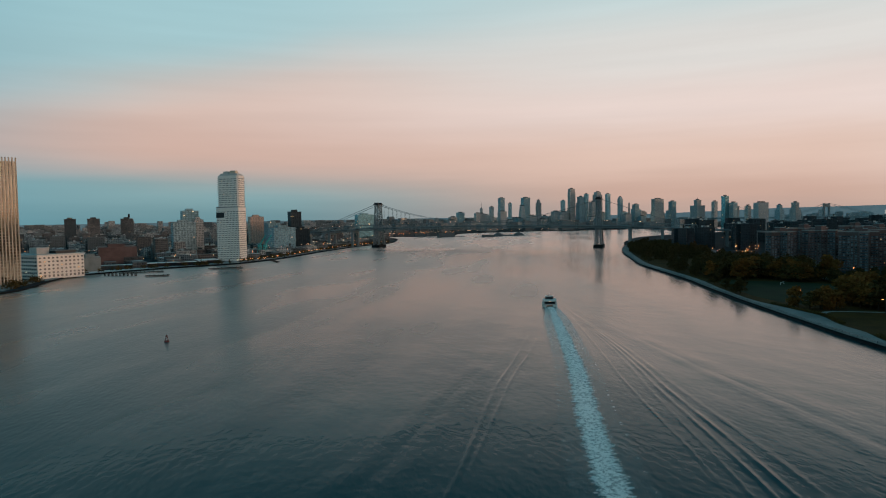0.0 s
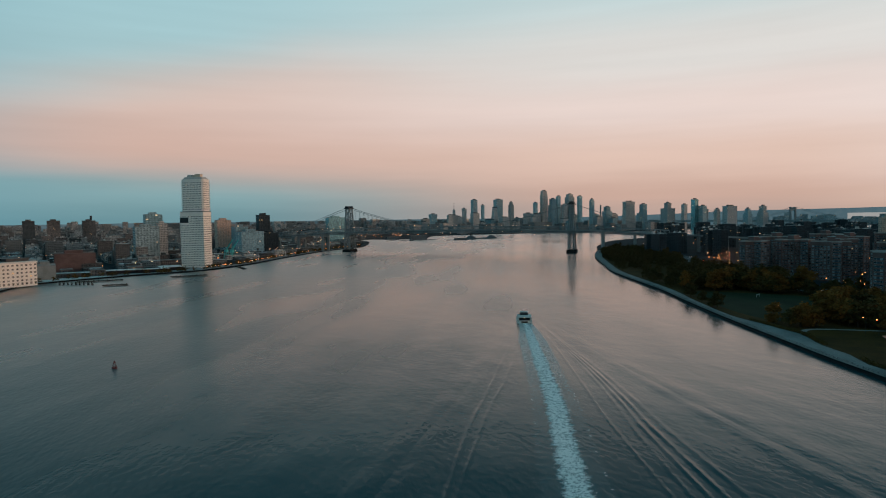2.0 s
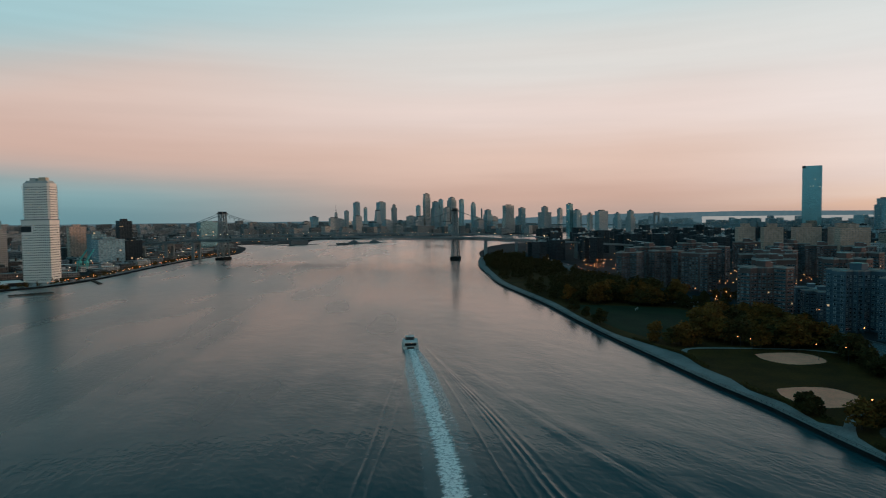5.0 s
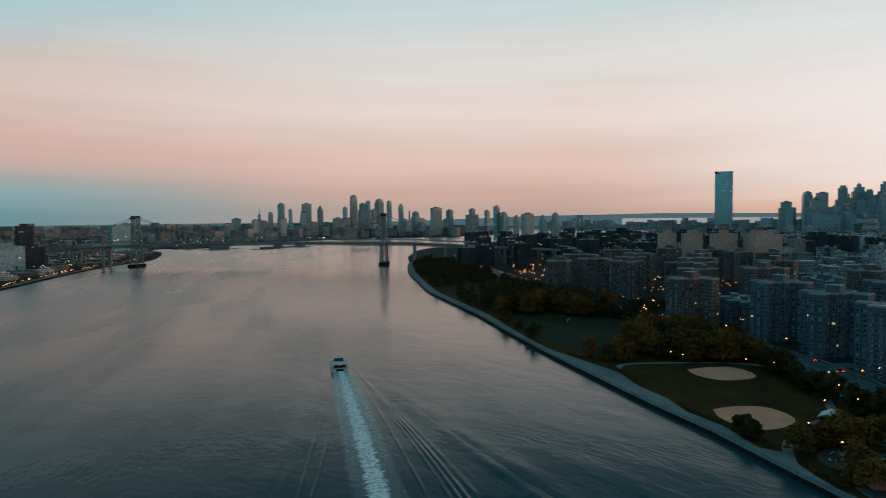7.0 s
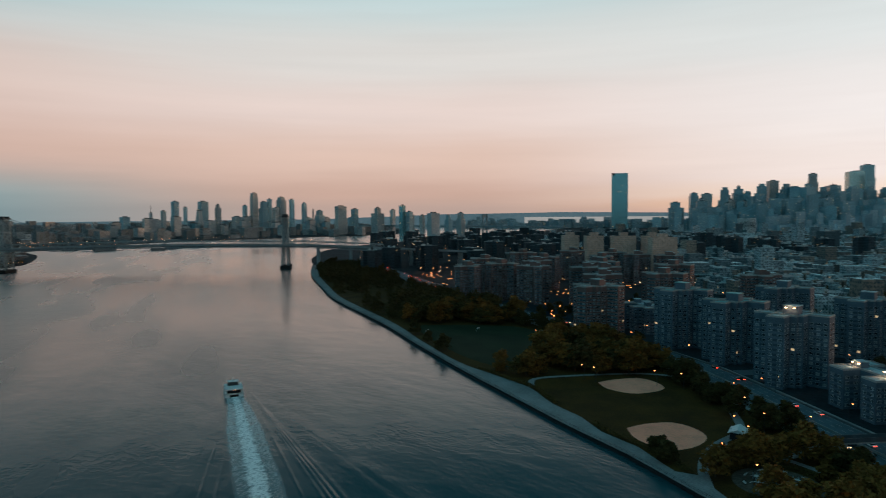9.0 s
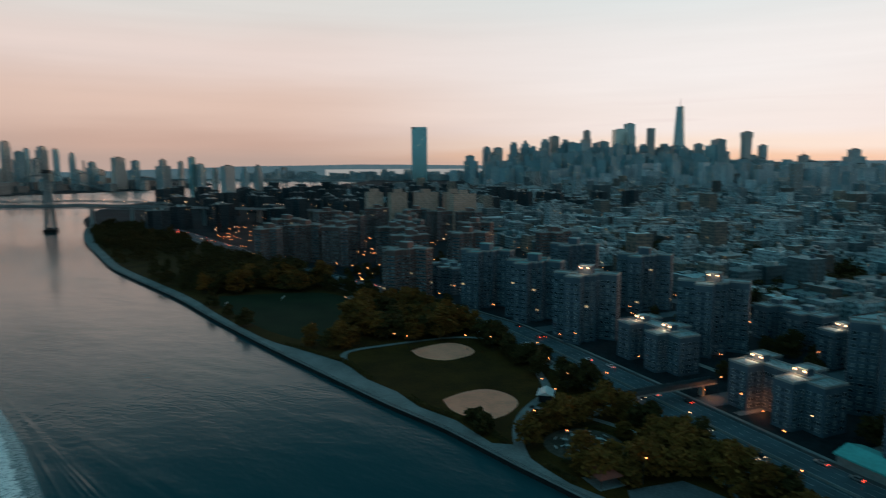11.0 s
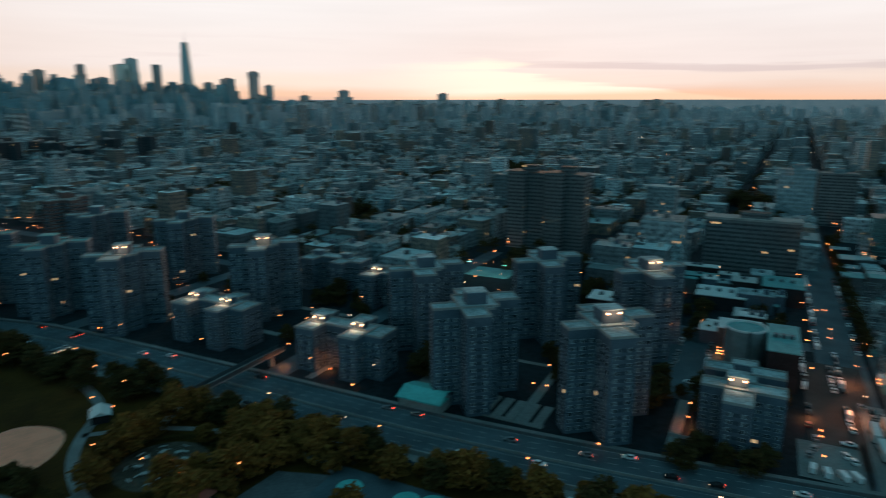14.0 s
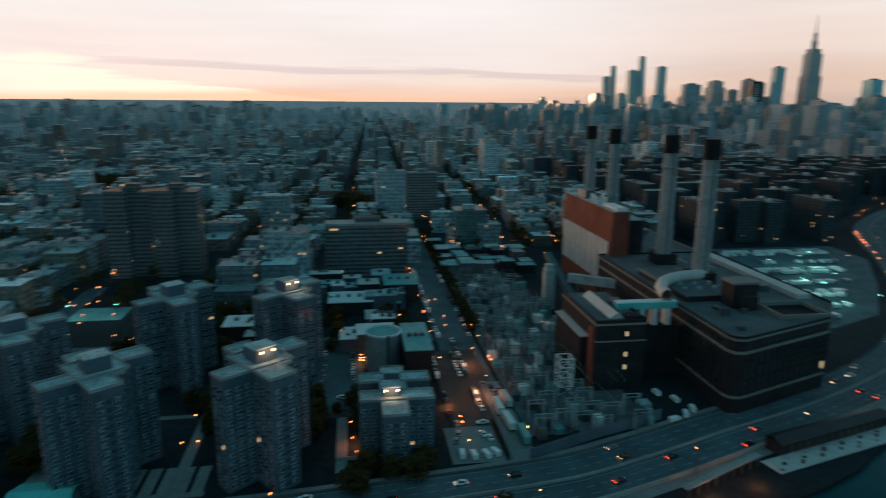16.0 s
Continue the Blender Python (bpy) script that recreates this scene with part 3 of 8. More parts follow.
# promenade with its rail and kerb
inner = smooth_line([(-115, -190), (-140, -300), (-159, -318), (-165, -331), (-167, -350), (-176, -372), (-182, -379), (-177, -388), (-186, -412), (-188, -434), (-196, -454), (-200, -478), (-211, -508), (-213, -541),
                     (-215, -582), (-233, -657), (-257, -745), (-293, -925), (-331, -1050), (-378, -1190), (-425, -1310), (-480, -1430)], 10)
prom_shore = [p for p in SHORE if -1440 < p[1] < -185]
solid("promenade", sheet(prom_shore + inner[::-1], 3.06), m_paving, "pale concrete riverside promenade paving", "pavement", kind="structure")
kerb = ribbon(Shape(), prom_shore, -0.6, -0.02, 3.32)
for a, b in ((offset_line(prom_shore, -0.6), 1), ):
    for i in range(len(a) - 1):
        kerb.face((*a[i], 3.06), (*a[i + 1], 3.06), (*a[i + 1], 3.32), (*a[i], 3.32))
solid("kerb", kerb, m_concrete, "pale stone coping on the river wall", "kerb", kind="structure")
rail = thing("railing", Matrix(), "dark steel promenade railing above the river", "railing", kind="structure")
rl = offset_line(prom_shore, -0.45)
bars = Shape()
for i in range(len(rl) - 1):
    for z in (3.8, 4.35):
        bars.beam((*rl[i], z), (*rl[i + 1], z), 0.07)
part("rail", bars, m_steel_dark, rail)
posts = Shape()
for i in range(len(rl) - 1):
    for k in range(5):
        x, y = rl[i][0] + (rl[i + 1][0] - rl[i][0]) * k / 5, rl[i][1] + (rl[i + 1][1] - rl[i][1]) * k / 5
        posts.box(x - 0.05, x + 0.05, y - 0.05, y + 0.05, 3.3, 4.4)
tagged(part("posts", posts, m_steel_dark, rail), kind="stuff")

# park lawns
PARK_EDGE = smooth_line([uv(-200, 48), uv(-325, 36), uv(-441, 37), uv(-557, 36), uv(-697, 6), uv(-957, -80), uv(-1093, -106), uv(-1420, -175)], 20)
park_poly = PARK_EDGE + inner[::-1]
solid("park_lawn", sheet(park_poly, 3.03), m_grass, "dim brown-green park lawn under trees", "lawn", kind="structure")
LAWN = [(-262, -722), (-330, -662), (-308, -598), (-238, -548), (-228, -598)]
solid("sports_field", sheet(smooth_line(LAWN + LAWN[:1], 8)[:-1], 3.09), m_turf, "dark green turf sports field in the park", "field", kind="structure")
lines = Shape()
for a, b in (((-257, -684), (-252, -680)), ((-297, -668), (-290, -662))):
    lines = Shape()
    lines.beam((*a, 5.2), (*b, 5.2), 0.3)
    for p in (a, b):
        lines.beam((*p, 3.0), (*p, 5.2), 0.2)
    solid("goal", lines, m_white, "white goal frame on the turf field", "goal", "goals")
FIELD_1 = [(-250, -493), (-262, -492), (-276, -486), (-277, -474), (-270, -463), (-258, -462), (-247, -467), (-244, -481)]
FIELD_2 = [(-201, -431), (-212, -430), (-224, -424), (-225, -412), (-218, -402), (-203, -399), (-193, -404), (-193, -419)]
for f in (FIELD_1, FIELD_2):
    solid("infield", sheet(smooth_line(f + f[:1], 4)[:-1], 3.10), m_dirt, "pinkish clay baseball infield in the lawn", "field", group="baseball fields", kind="structure")


# ---- roads ----
FDR = smooth_line([uv(-1800, -190), uv(-1503, -176), uv(-1093, -88), uv(-957, -62), (uv(-697, 22)), uv(-600, 46), uv(-557, 52), uv(-441, 54), uv(-325, 55), uv(-202, 67), uv(-160, 77), uv(-115, 93), uv(-60, 112), uv(0, 140), uv(45, 172), uv(85, 210), uv(130, 262), uv(180, 332), uv(215, 390), uv(262, 455), uv(320, 510), uv(392, 562), uv(500, 620), uv(700, 700)], 12)
solid("road", ribbon(Shape(), FDR, -13.5, 13.5, 3.12), m_asphalt, "six-lane dark asphalt riverside highway", "road", kind="structure")
dashes = Shape()
for off in (-9.3, -5.6, 5.6, 9.3):
    ln = offset_line(FDR, off)
    for i in range(0, len(ln) - 1):
        a, b = Vector(ln[i]), Vector(ln[i + 1])
        for s in (0.0, 0.5):
            p, q = a + (b - a) * s, a + (b - a) * (s + 0.26)
            t = (q - p).normalized() * 0.09
            dashes.face((p.x + t.y, p.y - t.x, 3.14), (q.x + t.y, q.y - t.x, 3.14), (q.x - t.y, q.y + t.x, 3.14), (p.x - t.y, p.y + t.x, 3.14))
for off in (-12.9, -1.6, 1.6, 12.9):
    ribbon(dashes, offset_line(FDR, off), -0.08, 0.08, 3.14)
tagged(solid("lane_marking", dashes, m_line, "white lane dashes and edge lines on the highway", "marking"), kind="structure")
for nm, off, w, h, m, say in (("median_barrier", 0.0, 0.35, 1.0, m_concrete, "low pale concrete barrier between the carriageways"),
                              ("barrier_wall", -13.9, 0.5, 1.7, m_concrete, "pale concrete wall along the highway's inland side"), ("barrier", 13.9, 0.35, 0.9, m_concrete_dark, "dark concrete barrier along the park side")):
    b = Shape()
    a0, a1 = offset_line(FDR, off - w / 2), offset_line(FDR, off + w / 2)
    for i in range(len(FDR) - 1):
        b.face((*a0[i], 3.1 + h), (*a0[i + 1], 3.1 + h), (*a1[i + 1], 3.1 + h), (*a1[i], 3.1 + h))
        b.face((*a0[i], 3.0), (*a0[i + 1], 3.0), (*a0[i + 1], 3.1 + h), (*a0[i], 3.1 + h))
        b.face((*a1[i + 1], 3.0), (*a1[i], 3.0), (*a1[i], 3.1 + h), (*a1[i + 1], 3.1 + h))
    solid(nm, b, m, say, "wall", kind="structure")
for nm, a, b in (("pavement", -18.6, -14.3), ("pavement", 14.3, 17.6)):
    ln = [p for p in FDR if -1000 < p[1] < 40]
    solid(nm, ribbon(Shape(), ln, a, b, 3.11), m_paving, "pale pavement strip along the highway", "pavement", kind="structure")
walks = Shape()
for u0, u1, v0, v1 in ((-332, -306, 76, 79), (-318, -314, 79, 132), (-264, -260, 84, 130), (-366, -360, 84, 200), (-318, -312, 132, 214), (-412, -408, 74, 205), (-470, -440, 108, 112), (-508, -504, 110, 200), (-560, -440, 148, 152), (-400, -320, 131, 134), (-315, -225, 204, 206)):
    walks.face(*[(*uv(a, b), 3.055) for a, b in ((u0, v0), (u0, v1), (u1, v1), (u1, v0))][::-1])
solid("footpath", walks, m_paving, "pale concrete footpaths through the housing grounds", "pavement", kind="structure")
terrace = thing("stepped_terrace", G(-319, 84, 3), "pale stepped concrete terrace before the housing tower", "terrace", kind="structure")
for k in range(5):
    part("step", Shape().box(-13 + k * 5.4, -9.2 + k * 5.4, -8, 10, 0.02, 0.45 - 0.05 * k), m_paving, terrace)
# streets of the grid near the river
street = Shape()


def strip(u0, u1, v0, v1, z=3.05, sh=street):
    sh.face(*[(*uv(a, b), z) for a, b in ((u0, v0), (u0, v1), (u1, v1), (u1, v0))][::-1])


strip(-213, -193, 84, 900)          # the wide crosstown street
strip(-900, -214, 204, 216)         # avenue behind the housing
strip(-432, -420, 70, 330, 3.07)
strip(-570, -558, 70, 330, 3.07)
solid("street", street, m_asphalt, "dark asphalt city street", "road", kind="structure")
lot = Shape()
strip(-219, -196, 96, 190, 3.09, lot)
solid("parking_lot", lot, m_asphalt_red, "worn asphalt car park lit orange", "car park", kind="structure")
lot2 = Shape()
strip(-276, -253, 124, 212, 3.06, lot2)
solid("parking_lot", lot2, m_asphalt, "dark asphalt car park between housing blocks", "car park", kind="structure")
lot4 = Shape()
strip(-223, -204, 84, 110, 3.12, lot4)
strip(-201, -192, 84, 150, 3.10, lot4)
solid("vehicle_yard", lot4, m_paving, "pale concrete vehicle yard beside the housing", "yard", kind="structure")
lot3 = Shape()
lot3.face(*[(*uv(a, b), 3.06) for a, b in ((-30, 200), (-30, 395), (170, 395), (165, 345), (110, 272), (60, 215), (15, 196))][::-1])
solid("parking_lot", lot3, m_asphalt, "dark asphalt depot yard full of vans", "car park", kind="structure")

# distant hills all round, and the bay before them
# haze over the far land is painted in as a flat blue-grey glow
khill = Nodes("haze_glow_hills", 1.0)
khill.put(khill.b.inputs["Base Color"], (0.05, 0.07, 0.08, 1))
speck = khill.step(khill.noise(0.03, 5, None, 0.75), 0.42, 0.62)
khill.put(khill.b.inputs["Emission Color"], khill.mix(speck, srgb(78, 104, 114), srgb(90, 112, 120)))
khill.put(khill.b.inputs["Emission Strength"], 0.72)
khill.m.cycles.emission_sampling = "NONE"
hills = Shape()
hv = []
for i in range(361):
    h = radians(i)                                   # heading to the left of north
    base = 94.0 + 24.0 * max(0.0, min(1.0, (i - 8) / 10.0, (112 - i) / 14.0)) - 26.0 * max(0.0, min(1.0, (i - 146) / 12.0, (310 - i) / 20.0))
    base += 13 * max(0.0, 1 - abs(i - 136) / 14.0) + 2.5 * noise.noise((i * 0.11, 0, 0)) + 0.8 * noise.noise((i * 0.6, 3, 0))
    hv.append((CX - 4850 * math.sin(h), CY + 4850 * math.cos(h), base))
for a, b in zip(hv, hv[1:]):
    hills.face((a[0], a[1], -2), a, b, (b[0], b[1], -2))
solid("distant_hills", hills, khill.m, "low hills along the horizon, blue haze painted as a glow", "backdrop", kind="structure")
# upright emissive strip: the bay's reflected sky is painted as a glow
kbay = Nodes("far_bay_glow", 0.3)
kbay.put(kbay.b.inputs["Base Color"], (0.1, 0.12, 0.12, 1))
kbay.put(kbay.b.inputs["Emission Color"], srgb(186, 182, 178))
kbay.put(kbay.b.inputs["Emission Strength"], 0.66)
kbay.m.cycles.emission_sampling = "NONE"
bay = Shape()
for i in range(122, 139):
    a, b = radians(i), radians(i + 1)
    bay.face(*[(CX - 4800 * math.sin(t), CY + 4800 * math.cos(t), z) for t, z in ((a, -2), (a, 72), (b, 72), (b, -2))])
solid("bay_glow_strip", bay, kbay.m, "pale glowing strip painted as the bay's reflected sky", "backdrop", kind="structure")

# ---- housing towers ----
win = Shape()
win.slot = 0
win.box(-0.95, 0.95, -0.10, 0.0, 0.0, 1.5, True)
win.slot = 1
win.face((-0.84, -0.115, 0.14), (-0.05, -0.115, 0.14), (-0.05, -0.115, 1.4), (-0.84, -0.115, 1.4))
win.face((0.05, -0.115, 0.14), (0.84, -0.115, 0.14), (0.84, -0.115, 1.4), (0.05, -0.115, 1.4))
win_me = win.mesh("window", m_frame, m_pane)
win_lit_me = win.mesh("window", m_frame, m_lit)
win_dark_me = win.mesh("window", m_steel_dark, m_glass)
win_white_me = win.mesh("window", m_tower_white, m_glass)


def openings(blocks, h, storey, bay, first=1.0, seed=0):
    """Places (x, y, z, turn) for windows on the free faces of the blocks; local -y of a window looks out."""
    out = []
    rr = random.Random(seed)
    for bi, (x0, x1, y0, y1, hh) in enumerate(blocks):
        sides = (((x0, y0), (x1, y0), 0), ((x1, y0), (x1, y1), 90), ((x1, y1), (x0, y1), 180), ((x0, y1), (x0, y0), 270))
        for (ax, ay), (bx, by), turn in sides:
            length = math.hypot(bx - ax, by - ay)
            n = max(1, int((length - 1.0) / bay))
            nx, ny = math.sin(radians(turn)), -math.cos(radians(turn))
            for i in range(n):
                t = (i + 0.5) / n
                x, y = ax + (bx - ax) * t, ay + (by - ay) * t
                if any(k != bi and b[0] - 0.1 < x + nx * 0.6 < b[1] + 0.1 and b[2] - 0.1 < y + ny * 0.6 < b[3] + 0.1 for k, b in enumerate(blocks)):
                    continue
                for s in range(int((hh - first - 0.5) / storey)):
                    out.append((x, y, first + s * storey + 0.4, turn, rr.random()))
    return out


def block_house(name, m, blocks, storey, bay, wall_mat, roof_mat, label, category, singles=0, group="", bulk=(), roof_edge=None, lit=0.006):
    """A building of joined blocks (x0, x1, y0, y1, height): walls, roofs with parapets, roof houses and windows."""
    t = thing(name, m, label, category, group)
    for x0, x1, y0, y1, h in blocks:
        part("wing", Shape().box(x0, x1, y0, y1, -0.5, h), wall_mat, t)
    for x0, x1, y0, y1, h in blocks:
        r = Shape()
        r.box(x0 + 0.35, x1 - 0.35, y0 + 0.35, y1 - 0.35, h + 0.02, h + 0.12)
        part("roof", r, roof_mat, t)
        p = Shape()
        for a in ((x0 - 0.08, x1 + 0.08, y0 - 0.08, y0 + 0.3), (x0 - 0.08, x1 + 0.08, y1 - 0.3, y1 + 0.08), (x0 - 0.08, x0 + 0.3, y0 + 0.3, y1 - 0.3), (x1 - 0.3, x1 + 0.08, y0 + 0.3, y1 - 0.3)):
            p.box(*a, h - 0.2, h + 0.75, True)
        part("parapet", p, roof_edge or m_concrete, t)
    for x0, x1, y0, y1, z0, z1 in bulk:
        part("roof_house", Shape().box(x0, x1, y0, y1, z0, z1), wall_mat, t)
        part("roof_cap", Shape().box(x0 - 0.2, x1 + 0.2, y0 - 0.2, y1 + 0.2, z1, z1 + 0.4, True), roof_mat, t)
    spots = openings(blocks, 0, storey, bay, seed=len(blocks) * 7 + int(m.translation.x))
    spots.sort(key=lambda s: (s[3] not in (0, 90), s[1]))
    for x, y, z, turn, r in spots[:singles]:
        o = new("window", win_lit_me if r < lit else win_me)
        o.parent = t
        o.matrix_basis = pose(x, y, z, 0, 0, turn)
    rest = Shape()
    for x, y, z, turn, r in spots[singles:]:
        c, s = math.cos(radians(turn)), math.sin(radians(turn))
        put = lambda a, b, d: (x + a * c - b * s, y + a * s + b * c, z + d)
        rest.slot = 0
        for q in (((-.95, -.1, 0), (.95, -.1, 0), (.95, -.1, 1.5), (-.95, -.1, 1.5)), ((-.95, 0, 1.5), (-.95, -.1, 1.5), (.95, -.1, 1.5), (.95, 0, 1.5)), ((-.95, 0, 0), (.95, 0, 0), (.95, -.1, 0), (-.95, -.1, 0))):
            rest.face(*[put(*p) for p in q])
        rest.slot = 2 if r < lit else 1
        rest.face(*[put(*p) for p in ((-.84, -.112, .14), (.84, -.112, .14), (.84, -.112, 1.4), (-.84, -.112, 1.4))])
    if rest.f:
        tagged(part("windows", rest, (m_frame, m_pane, m_lit), t), kind="stuff")
    bands = Shape()
    for bi, (x0, x1, y0, y1, h) in enumerate(blocks):
        for fi, ((ax, ay), (bx, by), nx, ny) in enumerate((((x0, y0), (x1, y0), 0, -1), ((x1, y0), (x1, y1), 1, 0), ((x1, y1), (x0, y1), 0, 1), ((x0, y1), (x0, y0), -1, 0))):
            length = math.hypot(bx - ax, by - ay)
            mx, my = (ax + bx) / 2 + nx * 0.6, (ay + by) / 2 + ny * 0.6
            if length < 7 or any(k != bi and b[0] - 0.1 < mx < b[1] + 0.1 and b[2] - 0.1 < my < b[3] + 0.1 for k, b in enumerate(blocks)):
                continue
            f0, f1 = (0.12, 0.94) if (bi + fi) % 2 else (0.3, 0.9)
            p0, p1 = (ax + (bx - ax) * f0, ay + (by - ay) * f0), (ax + (bx - ax) * f1, ay + (by - ay) * f1)
            for s in range(int((h - 1.5) / storey)):
                z = 1.45 + s * storey
                bands.face((p0[0] + nx * .03, p0[1] + ny * .03, z), (p1[0] + nx * .03, p1[1] + ny * .03, z), (p1[0] + nx * .03, p1[1] + ny * .03, z + 1.4), (p0[0] + nx * .03, p0[1] + ny * .03, z + 1.4))
    tagged(part("spandrel_bands", bands, m_spandrel, t, "dark brick bands between the windows"), kind="stuff")
    return t


def tall(u, v, h=39.5, flip=False, singles=0, mat=None, label="", roof=None, turn=38.0):
    """A pinwheel tower of fourteen storeys: four wings of unequal set-back round a core, turned off the street grid."""
    b = [(-18, -7.5, -7, 0.5, h), (-7.5, 2, -18, -7, h - 0.01), (-7.5, 8, -7, 9.5, h - 0.02), (8, 18.5, 0.3, 9.5, h), (-4.7, 5, 9.5, 17.5, h - 0.01), (2, 5.5, -10, -7, h - 0.03)]
    if flip:
        b = [(-x1, -x0, y0, y1, hh) for x0, x1, y0, y1, hh in b]
    k = [(-4, 4, -3.5, 3.5, h, h + 4.8), (-2.5, 2.5, 3.5, 7.5, h, h + 3.2)]
    return block_house("housing_tower", G(u, v, 3.0, turn), b, 2.75, 3.1, mat or m_brick, roof or m_roof, label or "brown brick fourteen-storey housing tower with stepped wings and pale roofs", "apartment building", singles, "housing towers", k)


def low(u, v, h=19.5, singles=0):
    """A long six-storey block: a spine with wings of unequal length to the front and back."""
    b = [(-21, 12, -3, 6, h), (-21, -11, -12, -3, h - 0.01), (3, 12, -13.5, -3, h - 0.01), (12, 20.5, -7, 6, h - 0.02), (-26, -16, 6, 14, h - 0.02), (-4, 5, 6, 15, h - 0.01)]
    return block_house("housing_block", G(u, v), b, 2.75, 3.1, m_brick, m_roof, "brown brick six-storey housing block with lit pale roof", "apartment building", singles, "housing blocks", [(-18, -13, -1.5, 3, h, h + 3), (3, 8, -1.5, 3, h, h + 3)])


tall(-339.5, 91, singles=190)
tall(-287.7, 92.9, singles=190)
tall(-383.4, 132.5, singles=30)
tall(-336, 173.5, singles=30)
tall(-286.2, 175.5)
tall(-487, 136, singles=40)
tall(-537.5, 86.5, singles=40)
tall(-594, 84, 39.5, False, 0, roof=m_roof_teal, label="brown brick housing tower with a verdigris copper roof")
tall(-643, 72, 41.5, False, 0, roof=m_roof_teal, label="brown brick housing tower with a verdigris copper roof")
tall(-588, 172)
tall(-660, 160)
low(-400, 92, 19.5, 70)
low(-478, 93, 19.5, 70)
low(-478, 193, 20)
low(-707, 70, 21)
low(-424, 178, 19)
block_house("housing_block", G(-241.5, 103), [(-6, 3.5, -18, -6, 19.5), (-13.7, 13.5, -6, 2, 19.48), (-6, 4, 2, 10, 19.5), (-13.7, 13.5, 10, 18, 19.48), (-5, 4, 18, 24, 19.46)], 2.75, 3.1, m_brick, m_roof,
            "brown brick six-storey housing block with twin cross wings", "apartment building", 70, "housing blocks", [(-5, 1, -3, 3, 19.5, 23), (-4, 2, 11, 15, 19.5, 22.5)])
r_h = random.Random(61)
for u, v, fl in ((-690, 25, 0), (-832, 78, 1), (-885, 18, 0), (-861, 70, 1), (-914, -12, 0), (-903, -52, 1), (-760, 110, 0), (-780, 60, 1), (-960, 40, 1), (-985, -20, 0), (-1010, 60, 0), (-930, 110, 0), (-740, 190, 1), (-1090, 50, 0), (-850, 160, 0), (-1020, 140, 1), (-1120, 130, 1), (-1085, 178, 0), (-1050, 200, 1), (-1020, 232, 0)):
    tall(u, v, 40 + (u % 3), bool(fl), 0, m_brick_red, "dark red brick housing tower with stepped wings", turn=r_h.choice((0.0, 38.0, -12.0)))
for u, v, w in ((-1168, 178, 26), (-1150, 218, 34), (-1138, 258, 26), (-1082, 250, 36), (-1200, 150, 24)):
    t = thing("cream_tower", G(u, v), "tall cream brick apartment tower catching the evening light", "apartment building", "cream towers")
    part("wall", Shape().box(-9, 9, -w / 2, w / 2, -1, 62), f_cream, t)
    part("roof_house", Shape().box(-4, 4, -6, 6, 62, 67), f_cream, t)
    for s in (-1, 1):
        part("wing", Shape().box(-13, -9, s * w / 4 - 4, s * w / 4 + 4, -1, 61.5), f_cream, t)

# slabs and towers inland
slab = thing("apartment_slab", G(-246, 340), "wide grey apartment slab with banded windows", "apartment building")
part("wall", Shape().box(-29, 29, -8, 8, -1, 40), f_grey_slab, slab)
part("roof_house", Shape().box(-8, 10, -4, 4, 40, 44), f_grey_slab, slab)
part("roof_edge", Shape().box(-29.3, 29.3, -8.3, 8.3, 38.8, 40.3), m_concrete, slab)
for du in (-23, 8):
    t = thing("twin_tower", G(-388 + du, 366, 3), "dark concrete twin apartment tower", "apartment building", "twin towers")
    for k, (x0, x1, y0, y1) in enumerate(((-15, 0, -14, 6), (0, 15, -9, 12))):
        part("wing", Shape().box(x0, x1, y0, y1, -1, 62 - k * 1.5), f_grey_slab, t)
    part("roof_house", Shape().box(-5, 6, -5, 5, 61, 66), f_grey_slab, t)
for du, hh in ((0, 52), (34, 50)):
    t = thing("tan_tower", G(-170 - 44 + du, 575), "tan and grey apartment tower behind the slab", "apartment building", "tan towers")
    part("wall", Shape().box(-16, 16, -9, 9, -1, hh), f_grey_slab if du else f_stone, t)
    part("roof_house", Shape().box(-5, 5, -4, 4, hh, hh + 4), f_stone, t)

# low sheds and works between the housing and the crosstown street
for u, v, w, d, h, m, say, nm in ((-226, 288, 22, 26, 11, m_roof_teal, "low shed with a pale blue-green roof", "shed"), (-258, 262, 26, 22, 8, m_white, "low workshop with a white roof", "workshop"),
                                  (-228, 167, 12, 36, 17, m_roof_teal, "dark brick works building with a pale flat roof", "works"), (-330, 299, 58, 15, 9, m_brick_dark, "long low school wing with a flat roof", "school"),
                                  (-310, 225, 30, 18, 8, m_white, "low hall with a pale roof", "hall"), (-300, 300, 22, 20, 16, m_concrete, "square concrete building with a skylight roof", "hall"), (-360, 232, 16, 12, 16, m_brick, "small square brick school block", "school")):
    t = thing(nm, G(u, v), say, "building")
    part("wall", Shape().box(-w / 2, w / 2, -d / 2, d / 2, -0.5, h), m_brick_dark if m is m_roof_teal or m is m_white else m, t)
    part("roof", Shape().box(-w / 2 - 0.3, w / 2 + 0.3, -d / 2 - 0.3, d / 2 + 0.3, h, h + 0.5, True), m if m in (m_roof_teal, m_white) else m_roof, t)
    for k in range(3):
        part("vent", Shape().box(-w / 3 + k * w / 4, -w / 3 + k * w / 4 + 2, -1, 1.5, h + 0.5, h + 1.9), m_steel, t)
tank = thing("storage_tank", G(-243, 173), "round pale concrete storage tank with an open rim", "tank")
part("shell", Shape().tube(0, 0, -0.5, 18.5, 8.4, sides=32, cap=False), m_stack, tank, smooth=True)
part("lid", Shape().tube(0, 0, 17.0, 17.6, 8.0, sides=32), m_roof_teal, tank)
rim = Shape()
